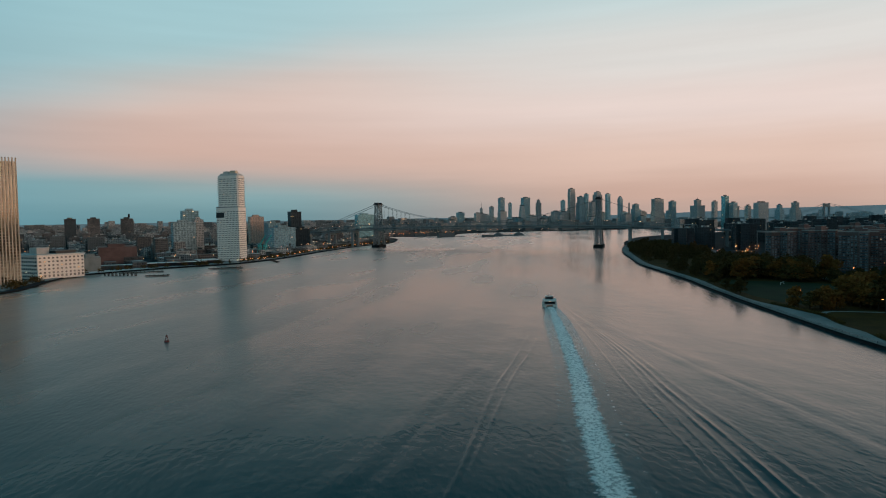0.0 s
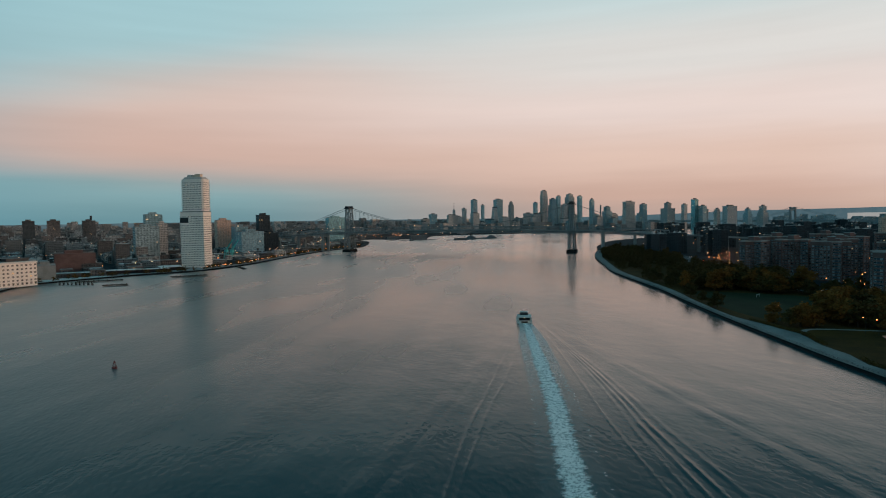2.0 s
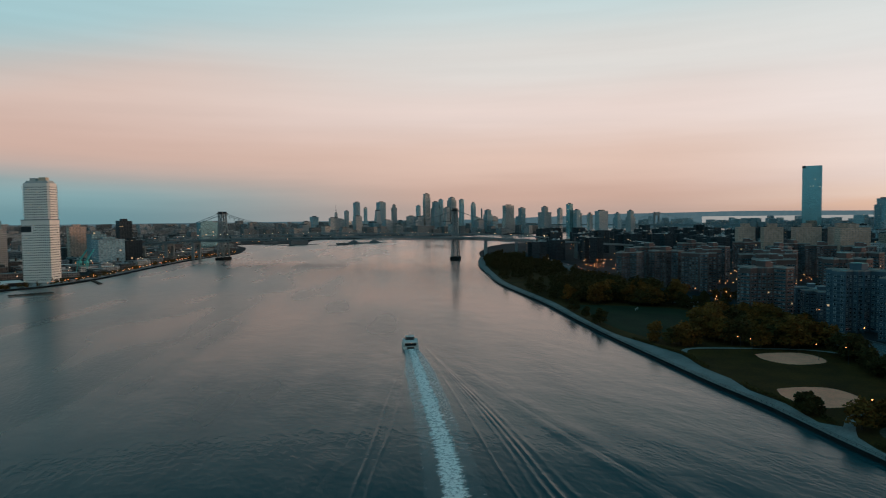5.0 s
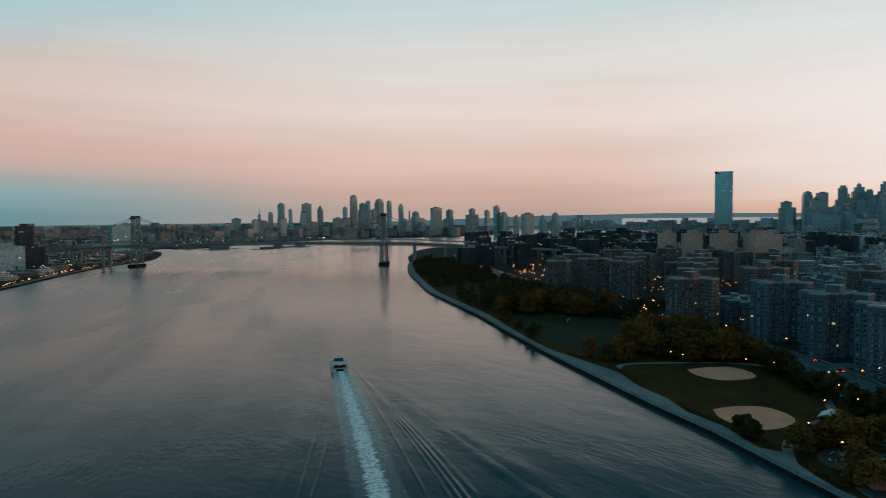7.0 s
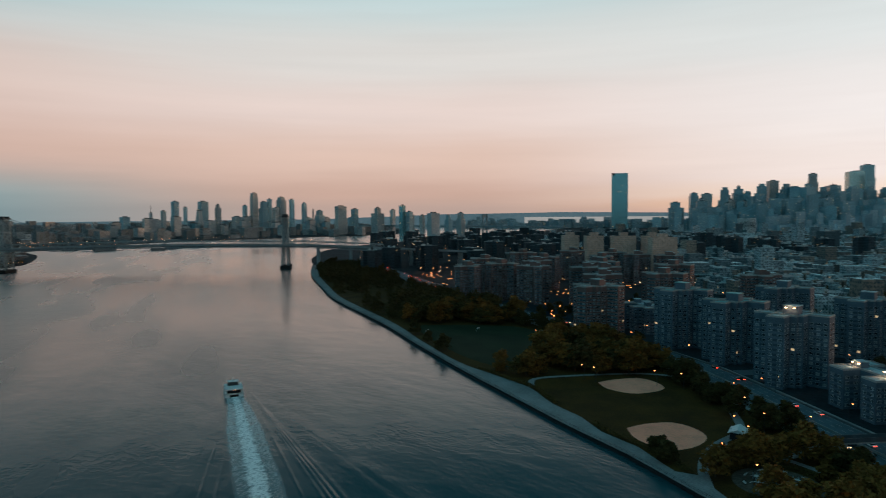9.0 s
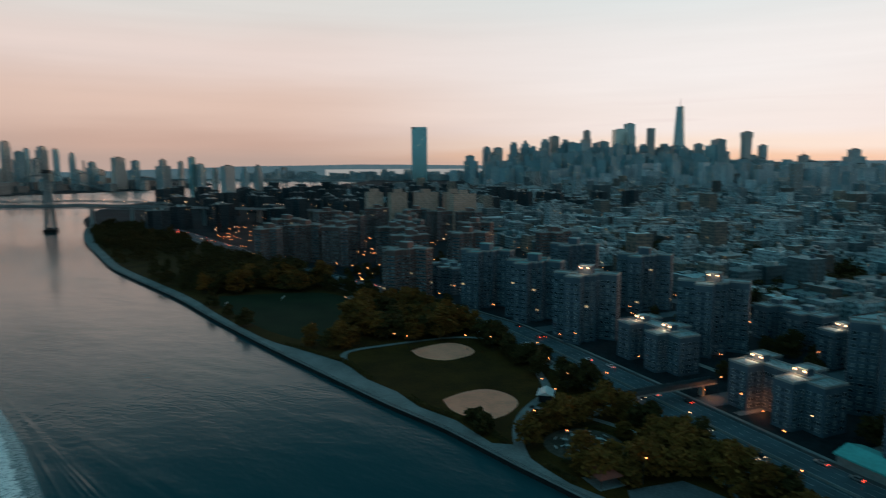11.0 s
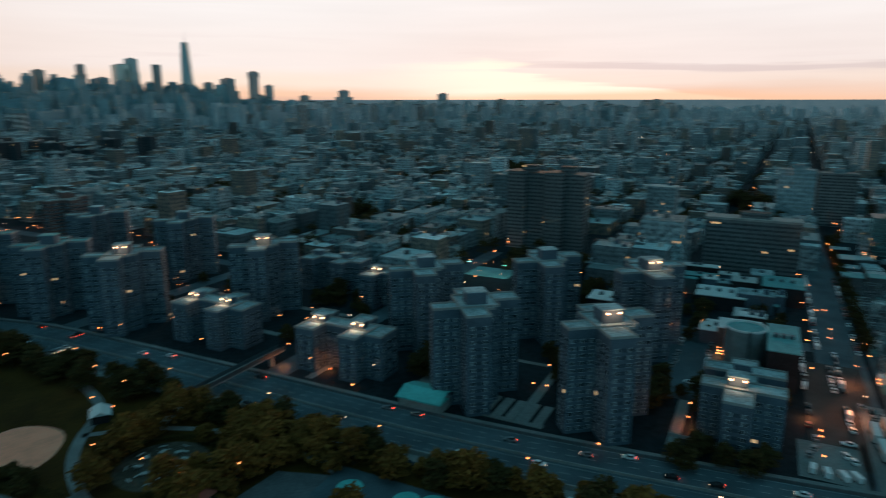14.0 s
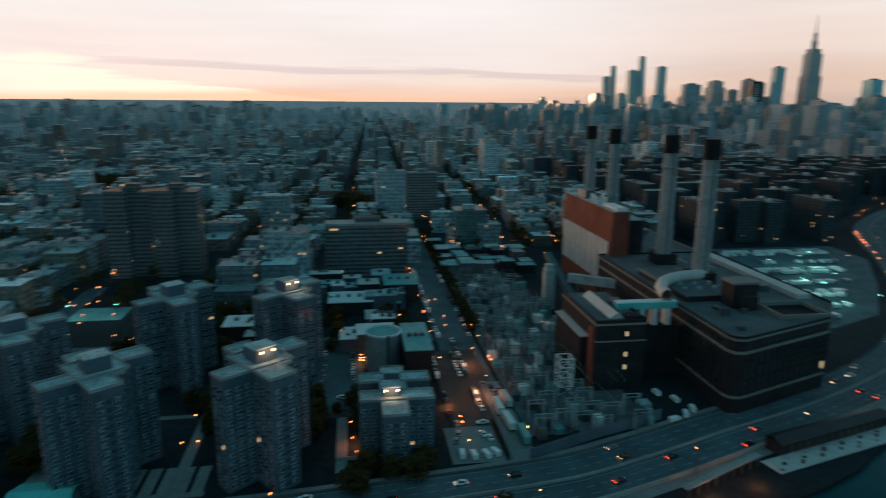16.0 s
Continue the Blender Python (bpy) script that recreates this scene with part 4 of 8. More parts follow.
for k in range(32):
    a, b = 2 * math.pi * k / 32, 2 * math.pi * (k + 1) / 32
    for r0, r1, z0, z1 in ((8.0, 8.8, 18.6, 18.6), (8.8, 8.8, 17.8, 18.6), (8.0, 8.0, 18.6, 17.6)):
        rim.face((r0 * math.cos(a), r0 * math.sin(a), z0), (r1 * math.cos(a), r1 * math.sin(a), z1), (r1 * math.cos(b), r1 * math.sin(b), z1), (r0 * math.cos(b), r0 * math.sin(b), z0))
part("rim", rim, m_white, tank)
part("pipe", Shape().tube(2, -9.2, -0.5, 19, 0.5, sides=8), m_steel, tank)
work_lights = thing("work_light_rack", G(-252, 179, 3), "steel rack of glowing orange work lights", "work lights")
for x in (-2.2, 2.2):
    part("post", Shape().beam((x, 0, 0), (x, 0, 4.6), 0.16), m_steel_dark, work_lights)
for k in range(3):
    part("rail", Shape().beam((-2.2, 0, 1.4 + k * 1.5), (2.2, 0, 1.4 + k * 1.5), 0.12), m_steel_dark, work_lights)
    for x in (-1.5, 0.0, 1.5):
        if (k, x) not in ((2, 1.5), (2, 0.0)):
            part("lamp", Shape().box(x - 0.4, x + 0.4, -0.3, -0.05, 1.25 + k * 1.5, 1.6 + k * 1.5, True), m_orange_lamp, work_lights, "glowing orange lamp")
hut = thing("site_hut", G(-253, 212, 3), "long low hut with warm lit doors", "hut")
part("wall", Shape().box(-2.5, 2.5, -9, 9, -0.3, 4.2), m_cream, hut)
part("roof", Shape().box(-2.9, 2.9, -9.4, 9.4, 4.2, 4.6, True), m_roof, hut)
for k in range(4):
    part("door", Shape().box(-2.58, -2.5, -7.6 + k * 4.2, -5.4 + k * 4.2, 0.1, 2.6, True), m_lit, hut, "warm lit door")
solid("garden_wall", Shape().box(-9, 9, -0.2, 0.2, -0.2, 1.3), m_concrete, "low pale garden wall before the housing", "wall", m=G(-255, 92, 3))
teal_shed = thing("pump_house", G(-352, 73), "small riverside building with a bright teal hipped roof", "building")
part("wall", Shape().box(-10, 8, -4, 10, -0.2, 4), m_concrete, teal_shed)
roofs = Shape()
roofs.prism([(-10.6, -5), (8.6, -5), (8.6, 2), (-10.6, 2)], 4, 4.6)
roofs.face((-10.6, -5, 4.6), (8.6, -5, 4.6), (8.6, 2, 7.0), (-10.6, 2, 7.0))
roofs.face((8.6, 10.6, 4.6), (-10.6, 10.6, 4.6), (-10.6, 2, 7.0), (8.6, 2, 7.0))
part("roof", roofs, m_teal_steel, teal_shed)

court_lit = thing("lit_court", G(-405, 271, 3), "floodlit pale green playground behind the towers", "court", kind="structure")
part("slab", Shape().box(-15, 15, -12, 12, 0.02, 0.12), m_roof_teal, court_lit)
for sx in (-1, 1):
    part("mast", Shape().tube(sx * 13, -10, 0.1, 8.6, 0.14, 0.1, 7), m_steel_dark, court_lit)
    part("lamp_head", Shape().box(sx * 13 - 0.6, sx * 13 + 0.6, -10.4, -9.6, 8.6, 9.0, True), m_green_lamp, court_lit, "cold green-white flood lamp")
    ld = bpy.data.lights.new("court_flood", "POINT")
    ld.energy, ld.color, ld.shadow_soft_size = 800, (0.55, 1.0, 0.9), 0.4
    lo = new("court_flood", ld)
    lo.location = court_lit.matrix_basis @ Vector((sx * 12, -9, 8.2))

# low school and works roofs filling the blocks behind the towers
r_s = random.Random(77)
for k in range(30):
    u, v = r_s.uniform(-316, -226), r_s.uniform(192, 330)
    w, d, h = r_s.uniform(8, 22), r_s.uniform(7, 18), r_s.uniform(4, 12)
    if math.hypot(u + 243, v - 173) < 22 or abs(u + 205) < 20:
        continue
    t = thing("low_building", G(u, v), r_s.choice(("low brick building with a pale flat roof", "low workshop with pale roof and vents", "small concrete annex with a flat roof")), "building", "low buildings")
    part("wall", Shape().box(-w / 2, w / 2, -d / 2, d / 2, -0.5, h), r_s.choice((m_brick, m_brick_dark, m_concrete_dark)), t)
    part("roof", Shape().box(-w / 2 - 0.2, w / 2 + 0.2, -d / 2 - 0.2, d / 2 + 0.2, h, h + 0.4, True), r_s.choice((m_roof, m_white, m_roof_teal, m_roof, m_sheet)), t)
    part("vent", Shape().box(-1.5, 1, -1, 1.5, h + 0.4, h + 1.8), m_steel, t)
    if r_s.random() < 0.5:
        part("stair_house", Shape().box(w / 5, w / 5 + 3, -d / 4, -d / 4 + 3, h + 0.4, h + 3), m_brick, t)

# works and stores past the switchyard
for k in range(26):
    u, v = -186 + (k % 5) * 15 + r_s.uniform(-3, 3), 338 + (k // 5) * 17 + r_s.uniform(-3, 3)
    w, d, h = r_s.uniform(8, 13), r_s.uniform(8, 14), r_s.uniform(3.5, 9)
    t = thing("works_shed", G(u, v), r_s.choice(("low works shed with a pale roof", "small dark store shed in the works yard")), "shed", "works sheds")
    part("wall", Shape().box(-w / 2, w / 2, -d / 2, d / 2, -0.5, h), r_s.choice((m_steel, m_brick_dark, m_concrete_dark)), t)
    part("roof", Shape().box(-w / 2 - 0.2, w / 2 + 0.2, -d / 2 - 0.2, d / 2 + 0.2, h, h + 0.4, True), r_s.choice((m_roof, m_pale_steel, m_roof_teal, m_steel, m_sheet)), t)
teal_block = thing("glazed_block", G(-153, 440), "mid-rise block in pale teal glazing", "apartment building")
part("wall", Shape().box(-14, 14, -12, 12, -0.5, 32), f_oneman, teal_block)
part("roof_house", Shape().box(-5, 5, -4, 4, 32, 35.5), m_pale_steel, teal_block)

# ---- power station ----
station = thing("power_station", G(-70, 160, 3), "massive dark brick power station with pale stone bands", "power station")
body = [(-36, -49), (-34.5, -52.2), (-30.5, -53.2), (22, -34), (38, -15), (39, 92), (-36, 92)]
ROOF = 32.0
part("wall", Shape().prism(body, -0.5, ROOF), m_brick_dark, station)
grow = lambda k: [(x * k, 10 + (y - 10) * k) for x, y in body]
for z, hgt_b in ((6.6, 1.1), (26.0, 1.2), (ROOF - 0.4, 0.9)):
    part("stone_band", Shape().prism(grow(1.006), z, z + hgt_b), m_stone, station)
part("roof", Shape().prism(grow(0.985), ROOF + 0.3, ROOF + 0.6), m_concrete_dark, station)
part("parapet", Shape().prism(grow(1.003), ROOF + 0.4, ROOF + 1.7, False), m_brick_dark, station)
# windows and piers along the river front and the yard front
front_a, front_b = Vector((-30.5, -53.2)), Vector((22, -34))
front_deg = math.degrees(math.atan2(front_b.y - front_a.y, front_b.x - front_a.x))
pier_me = Shape().box(-0.45, 0.45, -0.35, 0.0, 0, 18.4).mesh("pilaster", m_brick_dark)
for i in range(13):
    q = front_a + (front_b - front_a) * ((i + 0.5) / 13)
    spots_w = [pose(q.x, q.y, 0, 0, 0, front_deg)]
    if i < 12:
        spots_w.append(pose(-36.02, -44 + i * 6.4, 0, 0, 0, 270))
    for base_m in spots_w:
        for z, tall_k in ((9.5, 2.4), (15.5, 2.4), (21.2, 2.2), (28.3, 1.5)):
            o = new("window", win_lit_me if (i * 7 + int(z)) % 31 == 0 else win_dark_me)
            o.parent = station
            o.matrix_basis = base_m @ pose(0, -0.02, z) @ Matrix.Diagonal((1.15, 1, tall_k, 1))
        o = new("pilaster", pier_me)
        o.parent = station
        o.matrix_basis = base_m @ pose(2.0, 0, 7.5)
# raised decks, roof tower, court shade painted as a black plate with its rim, ventilators
part("raised_deck", Shape().box(-30, -6, -4, 48, ROOF + 0.5, ROOF + 3.2), m_brick_dark, station)
part("deck_roof", Shape().box(-30.3, -5.7, -4.3, 48.3, ROOF + 3.2, ROOF + 3.6, True), m_concrete_dark, station)
part("stone_edge", Shape().box(-30.5, -29.9, -4.5, 48.5, ROOF + 2.8, ROOF + 4.0, True), m_stone, station)
part("stair_house", Shape().box(-14, -2, -16, -6, ROOF + 0.5, ROOF + 12), m_brick_dark, station)
part("stair_house_cap", Shape().box(-14.5, -1.5, -16.5, -5.5, ROOF + 12, ROOF + 13, True), m_stone, station)
part("stair_house_step", Shape().box(-12, -4, -20, -16, ROOF + 0.5, ROOF + 7), m_brick_dark, station)
part("pale_roof_strip", Shape().box(26, 33, -6, 84, ROOF + 0.6, ROOF + 3.0), m_sheet, station, "long pale roof strip beside the yard")
# the roof is not cut: black colour gives the court its shade
part("court_shade_plate", Shape().box(0, 22, -32, -14, ROOF + 0.62, ROOF + 0.7), m_black, station, "flat black plate painted as a deep court's shade")
for x0, x1, y0, y1 in ((-1, 23, -33, -32), (-1, 23, -14, -13), (-1, 0, -32, -14), (22, 23, -32, -14)):
    part("court_wall", Shape().box(x0, x1, y0, y1, ROOF + 0.5, ROOF + 2.6), m_stone, station)
for k in range(9):
    part("roof_fan", Shape().tube(-26 + k * 2.6, 6 + (k % 3) * 9, ROOF + 3.6, ROOF + 5.0, 1.0, sides=10), m_pale_steel, station)
for k in range(10):
    part("pipe_run", Shape().beam((2 + (k % 4) * 5, 2 + k * 7, ROOF + 1.6), (2 + (k % 4) * 5, 12 + k * 7, ROOF + 1.6), 0.6), m_pale_steel if k % 2 else m_steel, station)
for k in range(12):
    x, y = -28 + (k * 17 % 46), -44 + (k * 29 % 60)
    if not (-8 < y < 0 or -2 < x < 24 and -34 < y < -12):
        part("roof_vent", Shape().box(x, x + 2.5 + k % 3, y, y + 2.5, ROOF + 0.6, ROOF + 2.4 + (k % 3) * 0.7), m_steel, station)
flue = thing("flue_duct", G(-95, 172, 3), "fat pale curved flue duct leading to a stack", "duct")
pts = smooth_line([(-17, -20), (-14, -8), (-7, 3), (4, 10), (20, 14)], 2.0)
bend = Shape()
ring_n = 10
for i, (x, y) in enumerate(pts):
    a, b = Vector(pts[max(0, i - 1)]), Vector(pts[min(len(pts) - 1, i + 1)])
    t_ = (b - a).normalized()
    for k in range(ring_n):
        an = 2 * math.pi * k / ring_n
        bend.v.append((x - t_.y * 2.9 * math.cos(an), y + t_.x * 2.9 * math.cos(an), 37.5 + 2.9 * math.sin(an)))
    if i:
        n0 = (i - 1) * ring_n
        for k in range(ring_n):
            k2 = (k + 1) % ring_n
            bend.f.append((n0 + k, n0 + k2, n0 + ring_n + k2, n0 + ring_n + k))
            bend.k.append(0)
part("bend", bend, m_sheet, flue, smooth=True)
for x, y in ((-14, -8), (-3, 6), (10, 12)):
    part("stand", Shape().box(x - 0.8, x + 0.8, y - 0.8, y + 0.8, 32, 35.2), m_steel, flue)
db = thing("duct_bridge", G(-122, 154, 3), "teal box duct on white legs between the brick blocks", "duct")
part("box_duct", Shape().box(-14, 15, -2.6, 2.6, 31.5, 34.5, True), m_teal_steel, db)
part("top_plate", Shape().box(-14, 15, -2.2, 2.2, 34.5, 34.9), m_white, db)
for k in range(3):
    part("leg", Shape().box(-3 + k * 6.4, -0.6 + k * 6.4, -2.4, 2.4, 23.4, 31.5), m_white, db)
# added block; its black roof stands in for the shaded gap between halls
link = thing("link_block", G(-122, 165, 3), "low dark block added for the black gap between the halls", "power station")
part("wall", Shape().box(-7.3, 15.8, -16, 22, -0.5, 23), m_brick_dark, link)
part("roof", Shape().box(-7, 15.5, -15.7, 21.7, 23, 23.4), m_black, link)
silo = thing("ash_silo", G(-137, 252, 3), "pale square ash silo with a sloping conveyor gallery", "silo")
part("body", Shape().box(-3, 3, -3.5, 3.5, -0.5, 25), m_pale_steel, silo)
part("head_house", Shape().box(-2.2, 2.2, -2.5, 2.5, 25, 28), m_pale_steel, silo)
part("conveyor", Shape().beam((4, 18, 30), (9, -40, 6), 4.0, 3.2), m_steel, silo, "sloping teal conveyor gallery")
part("gallery", Shape().beam((9, -10, 22), (32, -26, 22), 4.5, 5.0), m_pale_steel, silo, "level pale gallery")
for x, y in ((14, -14), (26, -22)):
    part("trestle", Shape().box(x - 0.8, x + 0.8, y - 0.8, y + 0.8, -0.5, 20), m_steel, silo)

block2 = thing("turbine_hall", G(-141, 155), "dark brick turbine hall with pale stone band", "power station")
part("wall", Shape().box(-11.5, 11.5, -20, 26, -0.5, 31), m_brick_dark, block2)
part("stone_band", Shape().box(-11.7, 11.7, -20.2, 26.2, 22.6, 23.3, True), m_stone, block2)
part("stone_band", Shape().box(-11.7, 11.7, -20.2, 26.2, 30.2, 31.2, True), m_stone, block2)
part("roof", Shape().box(-11, 11, -19.4, 25.4, 31.2, 31.6), m_concrete_dark, block2)
part("parapet", Shape().box(-11.6, -10.8, -20.1, 26.1, 31.2, 32.6).box(10.8, 11.6, -20.1, 26.1, 31.2, 32.6).box(-10.8, 10.8, -20.1, -19.3, 31.2, 32.6), m_brick_dark, block2)
sky_l = Shape()
sky_l.face((-3.5, -15, 31.6), (0, -15, 34.4), (0, 20, 34.4), (-3.5, 20, 31.6))
sky_l.face((3.5, 20, 31.6), (0, 20, 34.4), (0, -15, 34.4), (3.5, -15, 31.6))
sky_l.face((-3.5, -15, 31.6), (3.5, -15, 31.6), (0, -15, 34.4))
part("skylight", sky_l, m_sheet, block2)
part("roof_cabin", Shape().box(3, 10, -18.5, -13.5, 31.6, 33.8), m_brick_dark, block2)
part("red_pier", Shape().box(-12.8, -11.4, -19, -14, -0.5, 29), m_brick_orange, block2)
part("side_canopy", Shape().box(-15.5, -11.5, -12, 24, 22.4, 23.0, True), m_sheet, block2, "pale ledge roof along the yard side")
part("side_wing", Shape().box(-15, -11.5, -11, 24, -0.5, 22.4), m_brick_dark, block2)
part("roof_vent", Shape().box(5, 9, 2, 7, 31.5, 34.5), m_steel, block2)
for i in range(4):
    for z in (3.5, 9.5, 15.5, 25.0):
        o = new("window", win_lit_me if (i, z) in ((2, 9.5), (2, 15.5), (2, 25.0)) else win_dark_me)
        o.parent = block2
        o.matrix_basis = pose(-7.8 + i * 5.2, -20.02, z, 0, 0, 0) @ Matrix.Diagonal((0.7, 1, 1.6, 1))

boiler = thing("boiler_house", G(-88, 292), "tall orange brick boiler house with pale sheet cladding", "power station")
part("wall", Shape().box(-12, -1, -44, 44, -0.5, 60), m_brick_orange, boiler)
part("rear_bay", Shape().box(-1, 10, -40, 44, -0.5, 54), m_brick_dark, boiler)
part("rear_roof", Shape().box(-0.9, 9.6, -39.6, 43.6, 54, 54.4), m_roof, boiler)
part("cladding", Shape().box(-12.5, -12.0, -40, 43, 14, 41, True), m_sheet, boiler, "pale ribbed sheet cladding")
for i in range(9):
    part("rib", Shape().box(-12.9, -12.5, -40 + i * 10.2, -39.2 + i * 10.2, 14, 41), m_white, boiler)
part("roof", Shape().box(-11.6, -1.4, -43.6, 43.6, 60, 60.5), m_roof, boiler)
part("roof_shed", Shape().box(-9, -2, -42, -20, 60.5, 62.2), m_white, boiler, "white roof shed")
part("roof_plant", Shape().box(-10, -3, 10, 24, 60.5, 66), m_steel, boiler)
for i in range(5):
    part("roof_tank", Shape().tube(-10 + i * 1.8, -12 + (i % 3) * 9, 60.5, 64.5, 1.3, sides=10), m_white, boiler)
annex = thing("boiler_annex", G(-66, 300, 3), "dark flat-roofed annex below the boiler house", "power station")
part("wall", Shape().box(-10, 34, -46, 46, -0.5, 29), m_brick_dark, annex)
part("roof", Shape().box(-9.5, 33.5, -45.5, 45.5, 29, 29.4), m_concrete_dark, annex)
part("parapet", Shape().box(33.2, 34.2, -46, 46, 28.4, 30.4, True), m_stone, annex)
for k in range(6):
    part("roof_box", Shape().box(4 + (k % 3) * 9, 9 + (k % 3) * 9, -36 + k * 12, -28 + k * 12, 29.3, 32 + k % 2), m_steel, annex)


def chimney(u, v, h, r, z0):
    t = thing("smokestack", G(u, v, 3), "tall pale concrete smokestack with a black cap", "smokestack", "smokestacks")
    part("shaft", Shape().tube(0, 0, z0, h - 9, r * 1.18, r, 24), m_stack, t, smooth=True)
    part("cap", Shape().tube(0, 0, h - 10, h, r * 1.12, r * 1.16, 24), m_black, t, "sooty black stack cap", smooth=True)
    for k in range(4):
        z = z0 + (h - z0) * (0.2 + 0.18 * k)
        part("ring", Shape().tube(0, 0, z, z + 0.5, r * 1.19, r * 1.19, 24), m_stack, t)
    part("ladder", Shape().box(-0.3, 0.3, -r * 1.22, -r * 1.12, z0, h - 9), m_steel, t)
    part("base", Shape().box(-r * 1.6, r * 1.6, -r * 1.6, r * 1.6, z0 - 7, z0 + 2.5), m_brick_dark, t)


for u_c, v_c in ((-75, 189), (-75, 231), (-75, 311), (-71, 366)):
    chimney(u_c, v_c, 107, 3.75, 36 if v_c < 250 else 30)

# switchyard: lattice frames, transformers, bus bars
yard = thing("switchyard", G(-165, 140), "dense teal-grey switchyard of lattice frames and transformers", "substation")
rr = random.Random(3)
floor_y = Shape().box(-26, 26, -40, 196, -0.2, 0.085)
part("gravel_bed", floor_y, m_concrete_dark, yard)
for gx in range(-24, 24, 8):
    for gy in range(-40, 186, 11):
        if rr.random() < 0.15 or (gx > 4 and gy < 30 and gy > -22):
            continue
        f = Shape()
        hh = rr.uniform(6, 11)
        for sx in (0, 6.5):
            for a, b in ((0, 0), (0.8, 0), (0, 0.8), (0.8, 0.8)):
                f.beam((gx + sx + a, gy + b, 0), (gx + sx + a, gy + b, hh), 0.13)
            for z in range(0, int(hh), 2):
                f.beam((gx + sx, gy, z), (gx + sx + 0.8, gy, min(hh, z + 2)), 0.10)
        f.beam((gx, gy + 0.4, hh), (gx + 7.3, gy + 0.4, hh), 0.26)
        f.beam((gx, gy + 0.4, hh - 1.5), (gx + 7.3, gy + 0.4, hh - 1.5), 0.2)
        tagged(part("gantry", f, m_pale_steel if rr.random() < 0.6 else m_steel, yard), "pale lattice steel gantry")
for k in range(160):
    x, y = rr.uniform(-27, 24), rr.uniform(-46, 185)
    if x > 2 and -24 < y < 32:
        continue
    w, d, h = rr.uniform(2, 5), rr.uniform(2, 6), rr.uniform(2, 5)
    tr = Shape().box(x, x + w, y, y + d, 0.1, h)
    for i in range(3):
        tr.tube(x + w * (0.25 + 0.25 * i), y + d / 2, h, h + 1.6, 0.22, 0.12, 6)
    part("transformer", tr, rr.choice((m_pale_steel, m_steel, m_roof_teal, m_white, m_steel, m_concrete_dark)), yard)
wires = Shape()
for k in range(90):
    x, y = rr.uniform(-27, 22), rr.uniform(-46, 160)
    wires.beam((x, y, 8 + k % 3), (x + rr.uniform(-2, 2), y + 24, 8 + k % 3), 0.07)
tagged(part("bus_bars", wires, m_pale_steel, yard), kind="stuff")
tower_f = Shape()
for sx, sy in ((0, 0), (6, 0), (0, 6), (6, 6)):
    tower_f.beam((-4 + sx, -8 + sy, 0), (-4 + sx, -8 + sy, 17), 0.45)
for z in (4, 8.5, 13, 17):
    for a, b in (((0, 0), (6, 0)), ((6, 0), (6, 6)), ((6, 6), (0, 6)), ((0, 6), (0, 0))):
        tower_f.beam((-4 + a[0], -8 + a[1], z), (-4 + b[0], -8 + b[1], z), 0.35)
        tower_f.beam((-4 + a[0], -8 + a[1], z - 4), (-4 + b[0], -8 + b[1], z), 0.25)
part("lattice_tower", tower_f, m_white, yard, "pale square lattice steel tower")
wallr = Shape()
ramp_line = [(-30, -56), (4, -43), (30, -34)]
for a, b in zip(ramp_line, ramp_line[1:]):
    wallr.beam((*a, 2.0), (*b, 2.6), 0.5, 4.5)
part("yard_wall", wallr, m_brick, yard)
for k, (u, v, c) in enumerate(((-198.2, 122, m_white), (-197.0, 109, m_white), (-193.8, 98, m_roof_teal), (-193.6, 128, m_sheet))):
    t = thing("box_trailer", G(u, v, 3.1, 4 * (k % 2)), "pale box trailer parked by the yard", "trailer", "trailers")
    part("box", Shape().box(-1.3, 1.3, -5.6, 5.6, 1.0, 3.9, True), c, t)
    for y in (-4, 3.5, 4.8):
        part("wheel", Shape().box(-1.25, 1.25, y - 0.5, y + 0.5, 0.0, 1.0), m_black, t)
fence = thing("yard_fence", G(-203, 98, 3), "dark board fence round the vehicle yard", "fence")
for k in range(9):
    part("board_panel", Shape().box(-0.06, 0.06, -14 + k * 3.1, -11.1 + k * 3.1, 0.05, 2.6), m_black, fence)
    part("post", Shape().box(-0.12, 0.12, -11.1 + k * 3.1, -10.9 + k * 3.1, 0, 2.8), m_steel_dark, fence)

# ---- riverside shed and pier by the power station ----
quay = thing("ferry_shed", G(-78, 85, 3, 15), "long dark shed with a lit canopy on the quay", "shed")
part("wall", Shape().box(-28, 30, -3.4, 3.4, -0.2, 4.6), m_brick_dark, quay)
rf = Shape()
rf.face((-29, -4.2, 4.6), (31, -4.2, 4.6), (31, 0, 6.4), (-29, 0, 6.4))
rf.face((31, 4.2, 4.6), (-29, 4.2, 4.6), (-29, 0, 6.4), (31, 0, 6.4))
part("roof", rf, m_steel_dark, quay)
part("quay_deck", Shape().box(-38, 60, -12, -3.4, 0.02, 0.22), m_sheet, quay, "pale worn concrete quay deck")
for k in range(26):
    x, y = -36 + k * 3.6, -11 + (k * 37 % 11) * 0.6
    part("crate", Shape().box(x, x + 0.7 + k % 3 * 0.5, y, y + 0.9, 0.2, 0.7 + (k % 4) * 0.3), (m_wood, m_steel_dark, m_pale_steel)[k % 3], quay)
for k in range(12):
    part("door", Shape().box(-24 + k * 4.4, -21.4 + k * 4.4, -3.48, -3.4, 0, 3.2, True), m_wood, quay)
canopy = thing("walkway_canopy", G(-134, 63, 3, 24), "pale canopy walkway lit warm orange below", "canopy")
